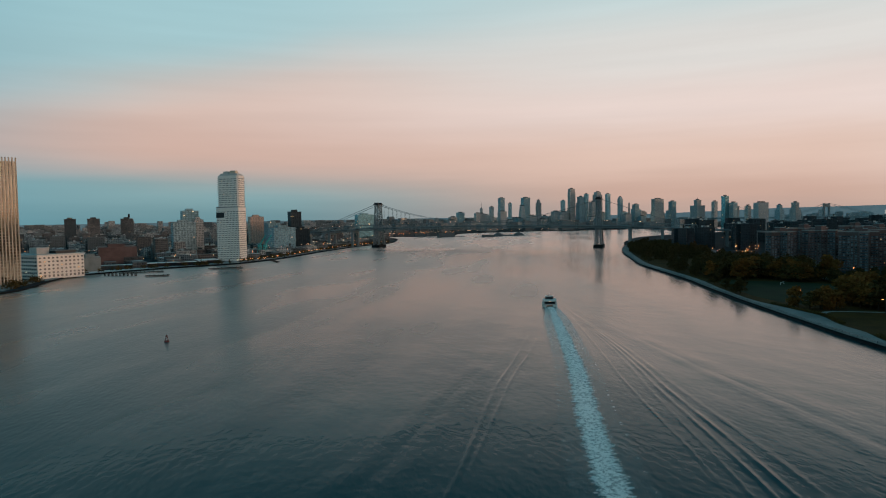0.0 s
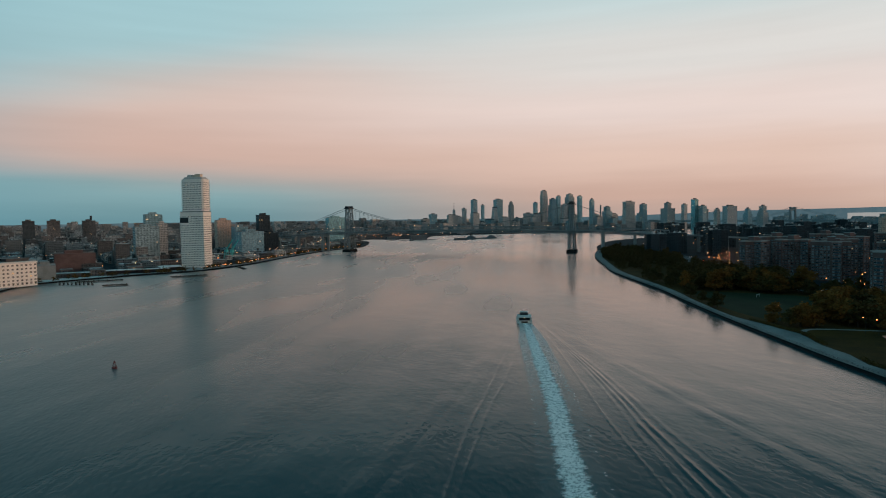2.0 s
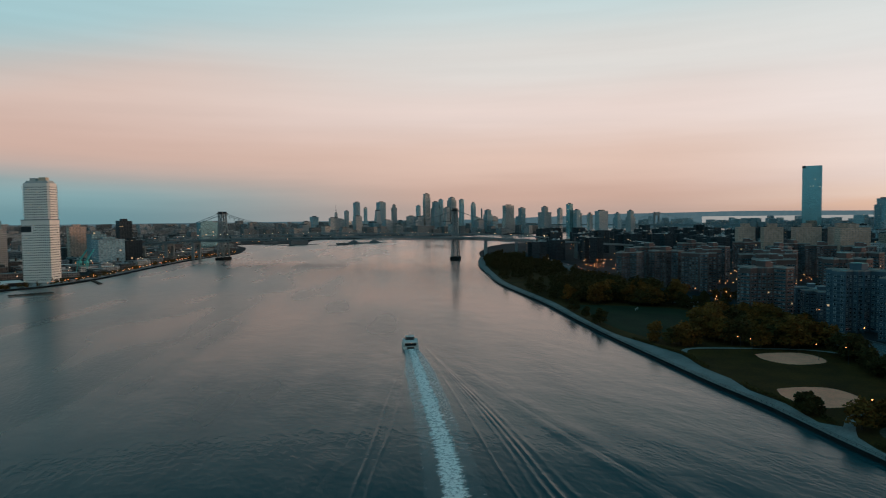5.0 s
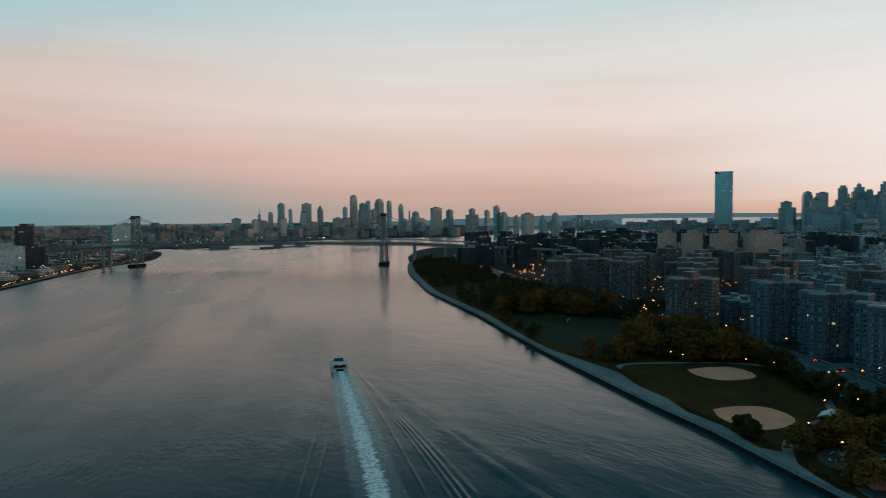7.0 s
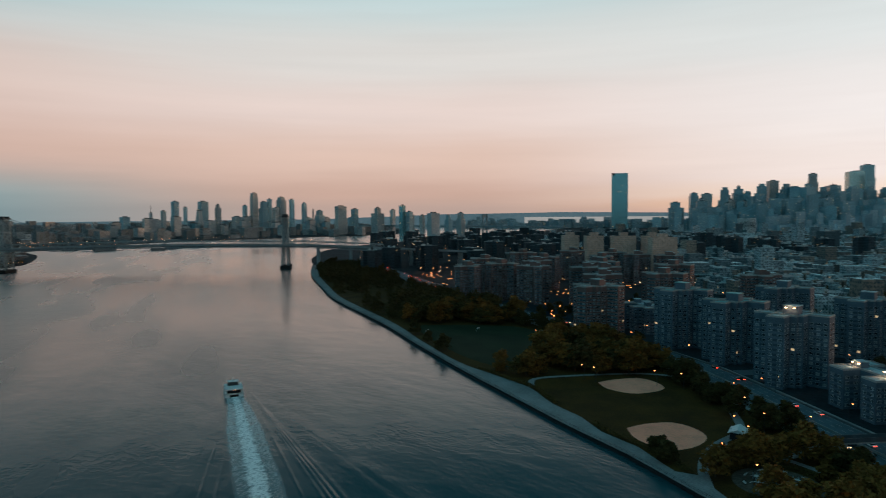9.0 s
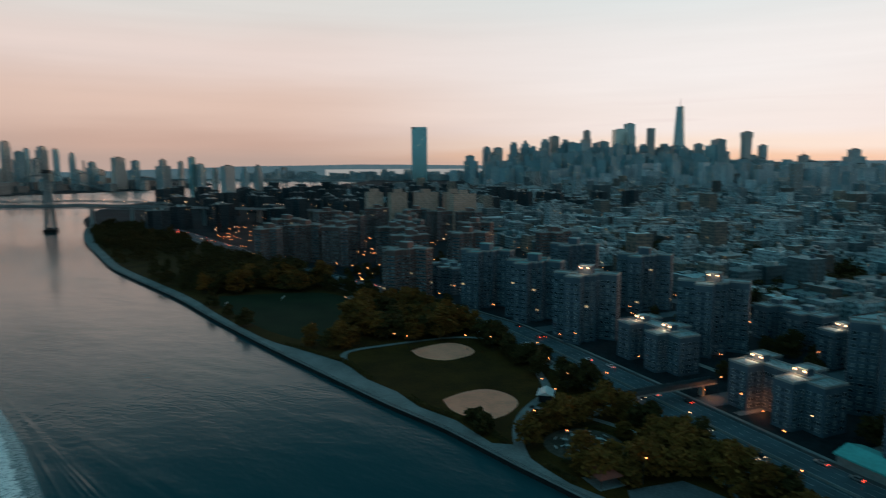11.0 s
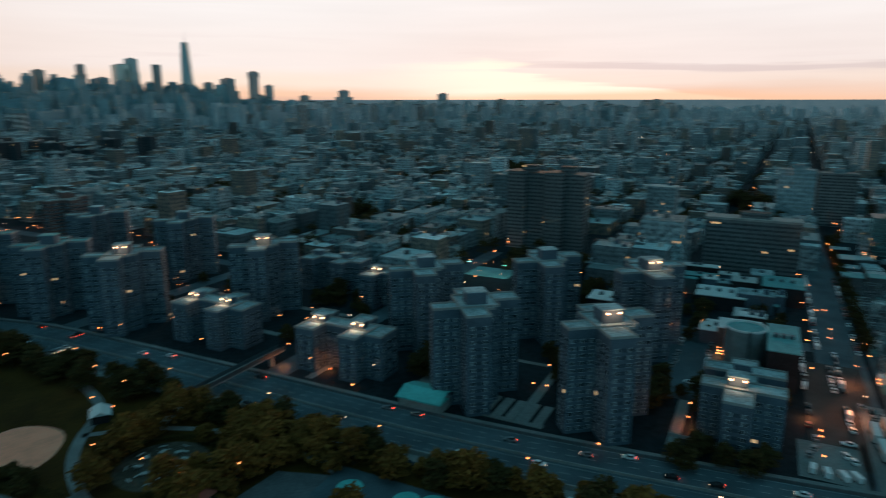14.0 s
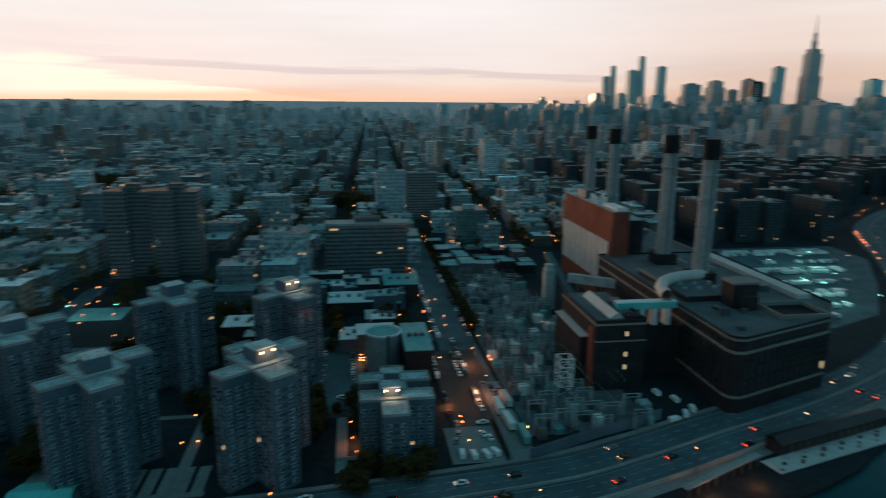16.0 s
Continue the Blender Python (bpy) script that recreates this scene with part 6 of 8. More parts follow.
def bridge_tower(x):
    t = part("tower", Shape().box(x - 9, x + 9, -19, 19, -3, 7), m_wallstone, bridge, "lattice steel bridge tower on a stone pier")
    for sy in (-1, 1):
        for sx in (-1, 1):
            leg = Shape()
            for (z0, w0, y0), (z1, w1, y1) in zip(((7, 6.2, 15), (42, 4.6, 13.5), (70, 3.6, 11.5)), ((42, 4.6, 13.5), (70, 3.6, 11.5), (98, 2.8, 9.5))):
                leg.beam((x + sx * w0, sy * y0, z0), (x + sx * w1, sy * y1, z1), 2.0)
            part("leg", leg, m_bridge, t)
        br = Shape()
        zs = [7 + i * 9.1 for i in range(11)]
        wid = lambda z: 6.2 - (z - 7) / 91 * 3.4
        yy = lambda z: 15 - (z - 7) / 91 * 5.5
        for z0, z1 in zip(zs, zs[1:]):
            br.beam((x - wid(z0), sy * yy(z0), z0), (x + wid(z1), sy * yy(z1), z1), 0.8)
            br.beam((x + wid(z0), sy * yy(z0), z0), (x - wid(z1), sy * yy(z1), z1), 0.8)
            br.beam((x - wid(z1), sy * yy(z1), z1), (x + wid(z1), sy * yy(z1), z1), 0.9)
        tagged(part("side_bracing", br, m_bridge, t), kind="stuff")
    cross = Shape()
    for z0, z1 in ((9, 34), (52, 74), (74, 95)):
        for sx in (-1, 1):
            cross.beam((x + sx * 4, -13, z0), (x + sx * 3.4, 11, z1), 1.1)
            cross.beam((x + sx * 4, 13, z0), (x + sx * 3.4, -11, z1), 1.1)
            cross.beam((x + sx * 3.4, -11, z1), (x + sx * 3.4, 11, z1), 1.6)
    tagged(part("cross_bracing", cross, m_bridge, t), kind="stuff")
    part("cap", Shape().box(x - 6, x + 6, -13, 13, 96.5, 98.5, True).box(x - 4.5, x + 4.5, -11, -7, 98.5, 102).box(x - 4.5, x + 4.5, 7, 11, 98.5, 102), m_steel_dark, t)


bridge_tower(0.0)
bridge_tower(SPAN)
X0, X1 = -560.0, SPAN + 520.0


def deck_z(x):
    if 0 <= x <= SPAN:
        return DECK + 3.0 * (1 - ((x - SPAN / 2) / (SPAN / 2)) ** 2)
    e = -x if x < 0 else x - SPAN
    return DECK - max(0.0, e - 40) * (DECK - 12) / 560.0


n_seg = int((X1 - X0) / 8)
xs = [X0 + i * (X1 - X0) / n_seg for i in range(n_seg + 1)]
road_b = Shape()
for a, b in zip(xs, xs[1:]):
    road_b.beam((a, 0, deck_z(a)), (b, 0, deck_z(b)), 35, 1.4)
part("deck", road_b, m_concrete_dark, bridge)
for sy in (-1, 1):
    tr = Shape()
    y = sy * 17.6
    for i, (a, b) in enumerate(zip(xs, xs[1:])):
        if a < -190 or b > SPAN + 190:
            continue
        za, zb = deck_z(a), deck_z(b)
        tr.beam((a, y, za - 3), (b, y, zb - 3), 1.1)
        tr.beam((a, y, za + 8.5), (b, y, zb + 8.5), 1.1)
        tr.beam((a, y, za - 3), (a, y, za + 8.5), 0.42)
        tr.beam((a, y, za - 3), (b, y, zb + 8.5), 0.5) if i % 2 else tr.beam((a, y, za + 8.5), (b, y, zb - 3), 0.5)
    part("stiffening_truss", tr, m_bridge, bridge)
    par = Shape()
    for a, b in zip(xs, xs[1:]):
        par.beam((a, y + sy, deck_z(a) + 1.2), (b, y + sy, deck_z(b) + 1.2), 0.4, 2.2)
    part("parapet", par, m_bridge, bridge)
    for y2 in (sy * 9.0, sy * 12.0):
        cab = Shape()
        n_c = 48
        cz = lambda x: 98.5 + (DECK + 13 - 98.5) * (1 - ((x - SPAN / 2) / (SPAN / 2)) ** 2)
        for i in range(n_c):
            a, b = SPAN * i / n_c, SPAN * (i + 1) / n_c
            cab.beam((a, y2, cz(a)), (b, y2, cz(b)), 0.42)
        cab.beam((-186, y2, DECK - 10), (0, y2, 98.5), 0.42)
        cab.beam((SPAN, y2, 98.5), (SPAN + 186, y2, DECK - 10), 0.42)
        part("main_cable", cab, m_bridge, bridge)
        hang = Shape()
        for i in range(2, n_c - 1):
            a = SPAN * i / n_c
            hang.beam((a, y2, deck_z(a) + 6), (a, y2, cz(a)), 0.22)
        tagged(part("suspenders", hang, m_bridge, bridge), kind="stuff")
for x in [-60, -120, -186, SPAN + 60, SPAN + 120, SPAN + 186] + [-186 - 48 * k for k in range(1, 8)] + [SPAN + 186 + 48 * k for k in range(1, 7)]:
    pier = Shape()
    for sy in (-1, 1):
        pier.box(x - 2.4, x + 2.4, sy * 13 - 2, sy * 13 + 2, -1, deck_z(x) - 1)
    pier.box(x - 1.6, x + 1.6, -13, 13, deck_z(x) - 8, deck_z(x) - 1)
    part("pier", pier, m_bridge, bridge)
lamps_b = Shape()
for i, x in enumerate(xs[::4]):
    for sy in (-1, 1):
        lamps_b.tube(x, sy * 17, deck_z(x) + 10.5, deck_z(x) + 11.0, 0.28, 0.18, 6)
tagged(part("road_lamps", lamps_b, m_white_lamp, bridge), kind="stuff")

# second bridge far behind
mbr = thing("blue_bridge", pose(-1715, -2496, 0, 0, 0, -75), "blue steel suspension bridge far down the river", "bridge")
for x in (0, 448):
    tw = Shape()
    for sy in (-1, 1):
        tw.box(x - 3, x + 3, sy * 14 - 3, sy * 14 + 3, -1, 98)
    tw.box(x - 3, x + 3, -11, 11, 84, 97, True).box(x - 3, x + 3, -11, 11, 40, 48, True)
    part("tower", tw, m_bridge, mbr)
part("deck", Shape().box(-400, 850, -17, 17, 40, 47, True), m_bridge, mbr)
for sy in (-1, 1):
    cab = Shape()
    for i in range(30):
        a, b = 448 * i / 30, 448 * (i + 1) / 30
        q = lambda x: 98 - 46 * (1 - ((x - 224) / 224) ** 2)
        cab.beam((a, sy * 14, q(a)), (b, sy * 14, q(b)), 0.9)
    cab.beam((-220, sy * 14, 46), (0, sy * 14, 98), 0.9)
    cab.beam((448, sy * 14, 98), (668, sy * 14, 46), 0.9)
    part("main_cable", cab, m_bridge, mbr)

# ---- trees ----


def tree_meshes(seed, h, spread, leaf):
    r = random.Random(seed)
    tr = Shape()
    tr.tube(0, 0, -0.2, h * 0.42, 0.34, 0.2, 7, False)
    tips = []
    for k in range(7):
        a, e = r.uniform(0, 6.28), r.uniform(0.35, 0.95)
        z0 = h * r.uniform(0.26, 0.42)
        ln = spread * r.uniform(0.5, 0.85)
        tip = (ln * math.cos(a) * math.cos(e), ln * math.sin(a) * math.cos(e), z0 + ln * math.sin(e) + h * 0.08)
        tr.beam((0, 0, z0), tip, 0.13)
        tips.append(tip)
    tips += [(spread * 0.55 * math.cos(k * 1.05 + seed), spread * 0.55 * math.sin(k * 1.05 + seed), h * r.uniform(0.24, 0.36)) for k in range(6)]
    tips += [(r.uniform(-0.3, 0.3) * spread, r.uniform(-0.3, 0.3) * spread, h * r.uniform(0.6, 0.9)) for k in range(7)]
    cr = Shape()
    for tx, ty, tz in tips:
        rad = spread * r.uniform(0.30, 0.48)
        for k in range(50):
            th, ph, q = r.uniform(0, 6.283), math.acos(r.uniform(-0.75, 1)), r.uniform(0.55, 1.05)
            x, y, z = tx + rad * q * math.sin(ph) * math.cos(th), ty + rad * q * math.sin(ph) * math.sin(th), tz + rad * 0.8 * q * math.cos(ph)
            s = r.uniform(0.5, 0.95)
            u = Vector((r.uniform(-1, 1), r.uniform(-1, 1), r.uniform(-0.6, 0.6))).normalized() * s
            w = Vector((r.uniform(-1, 1), r.uniform(-1, 1), r.uniform(-0.6, 0.6))).normalized() * s
            c = Vector((x, y, z))
            cr.face(tuple(c - u), tuple(c + w * 0.7), tuple(c + u), tuple(c - w * 0.7))
    return tr.mesh("trunk", m_bark), cr.mesh("crown", leaf)


KINDS = [tree_meshes(60 + k, h, s, lf) for k, (h, s, lf) in enumerate(((11, 5.2, m_leaf), (9, 4.2, m_leaf), (13, 6.0, m_leaf), (10, 5.0, m_leaf_green), (7, 3.2, m_leaf), (12, 5.6, m_leaf_green)))]
r_t = random.Random(17)
tree_base = []
SAY = ("broad rust-brown autumn tree in the park", "small ochre autumn tree beside a path", "tall spreading brown-leaved park tree", "dark green park tree with a full crown", "low young autumn tree", "tall dark green tree near the housing")
for k, (tm, cm) in enumerate(KINDS):
    t = thing("tree", pose(-300 - k * 9, -520 - (k % 3) * 11, 3), SAY[k], "tree", "park trees")
    part("trunk", tm, None, t)
    part("crown", cm, None, t)
    tree_base.append(t)
taken, far_trees = [], Shape()


def tree(x, y, k=None, s=None):
    if any((x - a) ** 2 + (y - b) ** 2 < 12 for a, b in taken):
        return
    taken.append((x, y))
    k = r_t.choice((0, 0, 1, 2, 2, 3, 4, 5)) if k is None else k
    s = s or r_t.uniform(0.8, 1.2)
    if len(taken) > 285 or y < -760:
        cr = KINDS[k][1]
        a = r_t.uniform(0, 6.28)
        ca, sa = math.cos(a) * s, math.sin(a) * s
        for p in cr.polygons:
            if p.index % 2 == 0 or y > -700:
                far_trees.face(*[(x + q.x * ca - q.y * sa, y + q.x * sa + q.y * ca, 3 + q.z * s) for q in (cr.vertices[i].co for i in p.vertices)])
        far_trees.tube(x, y, 2.8, 3 + 4 * s, 0.3, 0.2, 5, False)
        return
    base = tree_base[k]
    o = copy_thing(base, pose(x, y, 3, 0, 0, r_t.uniform(0, 360)))
    o.scale = (s * 1.2, s * 1.2, s * r_t.uniform(1.0, 1.2))


def in_any(x, y, polys, pad=4):
    return any(inside([(a + (a - sum(p[0] for p in q) / len(q)) * 0.12, b + (b - sum(p[1] for p in q) / len(q)) * 0.12) for a, b in q], x, y) for q in polys)


PLAY_YARD = [uv(-376, -9), uv(-374, 12), uv(-356, 18), uv(-342, 8), uv(-339, 0), uv(-350, -12), uv(-366, -15)]
solid("play_yard", sheet(PLAY_YARD[::-1], 3.075), m_concrete_dark, "worn grey paved yard between the trees", "pavement", kind="structure")
CLEAR = [PLAY_YARD, LAWN, FIELD_1, FIELD_2, [(-246, -495), (-284, -470), (-262, -440), (-236, -395), (-214, -392), (-192, -408), (-200, -455), (-216, -505)],
         [(-197 + 15 * math.cos(k * 0.63), -360 + 15 * math.sin(k * 0.63)) for k in range(10)], [uv(-356, 0), uv(-315, 8), uv(-312, 24), uv(-352, 24)]]


def grove(poly, n, kinds=None, size=(0.8, 1.2)):
    xs_, ys_ = [p[0] for p in poly], [p[1] for p in poly]
    for k in range(n):
        for tries in range(12):
            x, y = r_t.uniform(min(xs_), max(xs_)), r_t.uniform(min(ys_), max(ys_))
            if inside(poly, x, y) and inside(park_poly, x, y) and not in_any(x, y, CLEAR):
                tree(x, y, r_t.choice(kinds) if kinds else None, r_t.uniform(*size))
                break


grove([(-250, -548), (-300, -590), (-345, -560), (-330, -480), (-285, -492), (-262, -505)], 100, (0, 2, 2, 5), (0.9, 1.3))        # wood by the fields
grove([(-262, -722), (-330, -664), (-400, -720), (-430, -860), (-330, -880)], 130, (3, 5, 2, 0), (1.15, 1.6))                    # wood beyond the turf
grove([uv(-430, -25), uv(-330, -5), uv(-310, 34), uv(-432, 34)], 76, (0, 0, 2, 1, 4), (0.75, 1.05))                               # trees round the pavilion
grove([uv(-330, 28), uv(-210, 40), uv(-205, 55), uv(-330, 38)], 30, (0, 1, 4), (0.7, 1.0))
grove([(-226, -506), (-262, -545), (-236, -560), (-216, -560)], 12)
grove([(-300, -900), (-430, -900), (-560, -1420), (-470, -1400), (-350, -1150)], 120, (3, 5, 0, 4), (0.8, 1.2))
grove([uv(-560, 20), uv(-440, 24), uv(-440, 38), uv(-560, 38)], 30, (0, 1, 2))
for i_p, p in enumerate(offset_line(PARK_EDGE, -6)):
    if p[1] > -1000:
        for q in range(3):
            e = r_t.uniform(2, 22)
            x, y = p[0] + e * 0.9 + r_t.uniform(-4, 4), p[1] + r_t.uniform(-8, 8)
            if inside(park_poly, x, y) and not in_any(x, y, CLEAR):
                tree(x, y, r_t.choice((0, 2, 3, 1)), r_t.uniform(0.85, 1.15))
grove([(-190, -425), (-186, -405), (-181, -395), (-190, -396)], 5, (4, 1))
# trees all over the southern park, but for its lawns
SOUTH = [p for p in PARK_EDGE if p[1] < -560] + [p for p in inner if p[1] < -560][::-1]
FIELDS_S = [LAWN, [(-285, -880), (-330, -880), (-350, -960), (-310, -960)], [(-330, -1020), (-372, -1020), (-392, -1090), (-352, -1095)]]
for k in range(420):
    q = r_t.choice(SOUTH)
    x, y = q[0] + r_t.uniform(-45, 45), q[1] + r_t.uniform(-10, 10)
    if inside(SOUTH, x, y) and not in_any(x, y, FIELDS_S):
        tree(x, y, r_t.choice((0, 2, 3, 5)), r_t.uniform(0.8, 1.2))
for k in range(150):
    u, v = r_t.uniform(-345, -215), r_t.uniform(66, 262)
    if any(abs(u - a) < 19 and abs(v - b) < 22 for a, b in ((-341, 95), (-289, 93), (-337, 172), (-285, 174), (-240, 108), (-243, 173), (-228, 180), (-247, 146), (-352, 73))) or -222 < u or (abs(u + 319) < 17 and v < 98):
        continue
    tree(*uv(u, v), r_t.choice((3, 5, 0)), r_t.uniform(0.6, 0.95))
grove([(-335, -1065), (-460, -1065), (-640, -1400), (-480, -1400), (-400, -1230)], 170, (3, 5, 0, 2), (0.9, 1.3))
# trees between the housing blocks
for u, v, n, w in ((-312, 130, 10, 14), (-262, 118, 8, 12), (-365, 105, 8, 10), (-436, 110, 10, 14), (-510, 115, 9, 14), (-560, 120, 9, 16), (-310, 190, 9, 16), (-360, 200, 8, 20), (-450, 160, 10, 20), (-620, 120, 12, 20), (-250, 80, 6, 12), (-690, 110, 10, 22), (-545, 170, 8, 20), (-800, 20, 10, 25), (-860, 120, 10, 30), (-740, 40, 8, 20)):
    for k in range(n):
        tree(*uv(u + r_t.uniform(-w, w), v + r_t.uniform(-w, w) * 0.8), r_t.choice((3, 5, 0, 4)), r_t.uniform(0.7, 1.05))
for v in range(215, 480, 13):                                                                                                     # avenue trees
    tree(*uv(-190, v), 3, 0.85)
for k in range(1150):
    u, v = r_t.uniform(-1050, -60), 205 + abs(r_t.gauss(0, 1)) * 420
    if -225 < u < -185 or not free(u, v, 2):
        continue
    u = 79.0 * round((u + 195) / 79.0) - 195 + r_t.choice((31, 33, -3, 29))
    x, y = uvc(u, v)
    s, a = r_t.uniform(0.9, 1.5), r_t.uniform(0, 6.28)
    cr = KINDS[r_t.choice((1, 3, 0))][1]
    ca, sa = math.cos(a) * s, math.sin(a) * s
    for p in cr.polygons:
        if p.index % 4 == 0:
            far_trees.face(*[(x + q.x * ca * 1.0 - q.y * sa, y + q.x * sa + q.y * ca, 5 + q.z * s) for q in (cr.vertices[i].co for i in p.vertices)])
for a, b, p, q in SQUARES:
    for k in range(int(p * q / 16)):
        x, y = uvc(a + r_t.uniform(-p, p), b + r_t.uniform(-q, q))
        cr, z_s = KINDS[r_t.choice((0, 2, 5))][1], r_t.uniform(0.9, 1.4)
        ca, sa = math.cos(k * 2.4) * z_s, math.sin(k * 2.4) * z_s
        for f in cr.polygons:
            if f.index % 3 == 0:
                far_trees.face(*[(x + c.x * ca * 1.25 - c.y * sa * 1.25, y + c.x * sa * 1.25 + c.y * ca * 1.25, 3 + c.z * z_s) for c in (cr.vertices[i].co for i in f.vertices)])
tagged(solid("far_trees", far_trees, m_leaf_green, "dim autumn trees among the housing and farther down the park", "trees"), kind="stuff")

# park paths and the hedge round the plaza
for line, w in (([(-168, -366), (-183, -380), (-201, -391), (-218, -396), (-240, -400), (-262, -418)], 4.0), ([(-213, -508), (-226, -520), (-250, -512), (-286, -492), (-300, -470)], 3.5), ([(-218, -396), (-222, -370), (-218, -345), (-208, -325), (-196, -305)], 3.0), ([(-300, -640), (-330, -628), (-352, -640)], 14.0)):
    solid("park_path", ribbon(Shape(), smooth_line(line, 4), -w / 2, w / 2, 3.07), m_paving, "curving pale paved park path", "path", kind="structure")
ring_h = [(-197 + 17.5 * math.cos(k * 0.1571), -360 + 17.5 * math.sin(k * 0.1571)) for k in range(34)]
for k in range(8):
    a = k * 0.79 + 0.3
    t = thing("play_frame", pose(-197 + 7 * math.cos(a), -360 + 7 * math.sin(a), 3.08, 0, 0, k * 40), "pale metal climbing frame on the plaza", "play equipment", "play frames")
    part("deck", Shape().box(-1, 1, -0.8, 0.8, 1.1, 1.25, True), m_sheet, t)
    for x, y in ((-0.9, -0.7), (0.9, -0.7), (-0.9, 0.7), (0.9, 0.7)):
        part("post", Shape().box(x - 0.06, x + 0.06, y - 0.06, y + 0.06, 0, 2.2), m_pale_steel, t)
    part("slide", Shape().beam((1, 0, 1.2), (3.2, 0, 0.15), 0.6, 0.1), m_white, t)

# hedges and beds at the promenade
edge = [p for p in inner if -560 < p[1] < -310]
runs = [offset_line(edge[a:b], -2.0) for a, b in ((0, 2), (3, 5), (8, 13), (15, 20), (21, 27))]
for line in [r for r in runs if len(r) > 1] + [ring_h, [(-188, -400), (-182, -388), (-180, -384)], [(-166, -326), (-160, -315), (-152, -300)], [(-212, -500), (-213, -530), (-214, -545)]]:
    hd = Shape()
    for (xa, ya) in smooth_line(line, 1.2):
        for k in range(26):
            c = Vector((xa + r_t.uniform(-1.3, 1.3), ya + r_t.uniform(-1.3, 1.3), 3.1 + r_t.uniform(0, 1.3)))
            u = Vector((r_t.uniform(-1, 1), r_t.uniform(-1, 1), r_t.uniform(-1, 1))) * 0.35
            w = Vector((r_t.uniform(-1, 1), r_t.uniform(-1, 1), r_t.uniform(-1, 1))) * 0.35
            hd.face(tuple(c - u), tuple(c + w), tuple(c + u), tuple(c - w))
    tagged(solid("hedge", hd, m_leaf_green, "low dark hedge beside the promenade", "hedge"), kind="stuff")

# park buildings and courts
hut = thing("park_hut", pose(-230, -395, 3, 0, 0, 25), "small hut with a pale blue gabled roof by the field", "hut")
part("wall", Shape().box(-4, 4, -3, 3, -0.1, 3.0), m_brick_dark, hut)
hr = Shape()
hr.face((-4.8, -3.8, 2.9), (4.8, -3.8, 2.9), (4.8, 0, 4.8), (-4.8, 0, 4.8))
hr.face((4.8, 3.8, 2.9), (-4.8, 3.8, 2.9), (-4.8, 0, 4.8), (4.8, 0, 4.8))
for s in (-4, 4):
    hr.face((s, -3, 3), (s, 3, 3), (s, 0, 4.6))
part("roof", hr, m_white, hut, "pale painted gable roof")
part("door", Shape().box(-0.6, 0.6, -3.06, -3.0, 0, 2.1, True), m_steel_dark, hut)
for k in range(7):
    tree(*uv(-369 + k * 2.6, -12.5 + 0.7 * k * (k > 2)), 4, 0.28)
    tree(*uv(-356 + k * 2.0, -3 + k * 0.6), 1, 0.26)
pav = thing("pavilion", pose(-175, -342, 3, 0, 0, 61), "park pavilion with a red pyramid roof among trees", "pavilion")
pr = Shape()
for k in range(4):
    a, b = radians(45 + 90 * k), radians(135 + 90 * k)
    pr.face((6.5 * math.cos(a), 6.5 * math.sin(a), 3.2), (6.5 * math.cos(b), 6.5 * math.sin(b), 3.2), (0, 0, 6.4))
part("roof", pr, m_roof_red, pav)
for k in range(4):
    a = radians(45 + 90 * k)
    part("post", Shape().box(5.4 * math.cos(a) - .15, 5.4 * math.cos(a) + .15, 5.4 * math.sin(a) - .15, 5.4 * math.sin(a) + .15, 0, 3.3), m_wood, pav)
part("floor", Shape().box(-5, 5, -5, 5, 0.05, 0.2), m_paving, pav)
court = Shape().box(-24, 22, -9, 9, 0.06, 0.10)
ct = thing("basketball_court", G(-333, 15, 3), "grey basketball court with worn green circles", "court", kind="structure")
part("slab", court, m_asphalt, ct)
for x, y in ((-15, 0), (4, 2), (12, 4)):
    part("painted_circle", Shape().tube(x, y, 0.1, 0.115, 4.2, sides=28), m_teal_steel, ct)
for x, y in ((-22, 0), (20, 0)):
    part("hoop_post", Shape().beam((x, y, 0), (x, y, 3.4), 0.15).box(x - 0.9, x + 0.9, y - 0.05, y + 0.05, 2.9, 4.0, True), m_steel, ct)
for k in range(9):
    a = k * 0.7
    x, y = -197 + 12 * math.cos(a), -360 + 11 * math.sin(a)
    bench = thing("bench", pose(x, y, 3.05, 0, 0, math.degrees(a) + 90), "pale slatted park bench round the paved circle", "bench", "park benches")
    part("seat", Shape().box(-1.2, 1.2, -0.25, 0.25, 0.42, 0.5, True), m_sheet, bench)
    part("back", Shape().box(-1.2, 1.2, 0.22, 0.28, 0.5, 0.95, True), m_sheet, bench)
    for s in (-1, 1):
        part("leg", Shape().box(s - 0.06, s + 0.06, -0.22, 0.26, 0, 0.43), m_steel_dark, bench)
solid("plaza", Shape().tube(-197, -360, 3.05, 3.08, 15, sides=40), m_trodden, "round trodden brown play ground among trees", "pavement", kind="structure")

# ---- lamps ----


def lamp_kind(h, arm, glow, say):
    t = thing("street_lamp", pose(-249, -494, 3), say, "street lamp", "street lamps")
    part("pole", Shape().tube(0, 0, 0, h, 0.13, 0.08, 7), m_steel_dark, t)
    part("arm", Shape().beam((0, 0, h), (arm, 0, h + 0.25), 0.1), m_steel_dark, t)
    part("lamp_head", Shape().tube(arm, 0, h - 0.15, h + 0.2, 0.30, 0.18, 8), glow, t, "glowing lamp head")
    return t


l_orange = lamp_kind(9.0, 1.4, m_orange_lamp, "tall street lamp glowing sodium orange")
l_white = lamp_kind(9.0, 1.4, m_white_lamp, "tall street lamp glowing warm white")
r_l = random.Random(23)


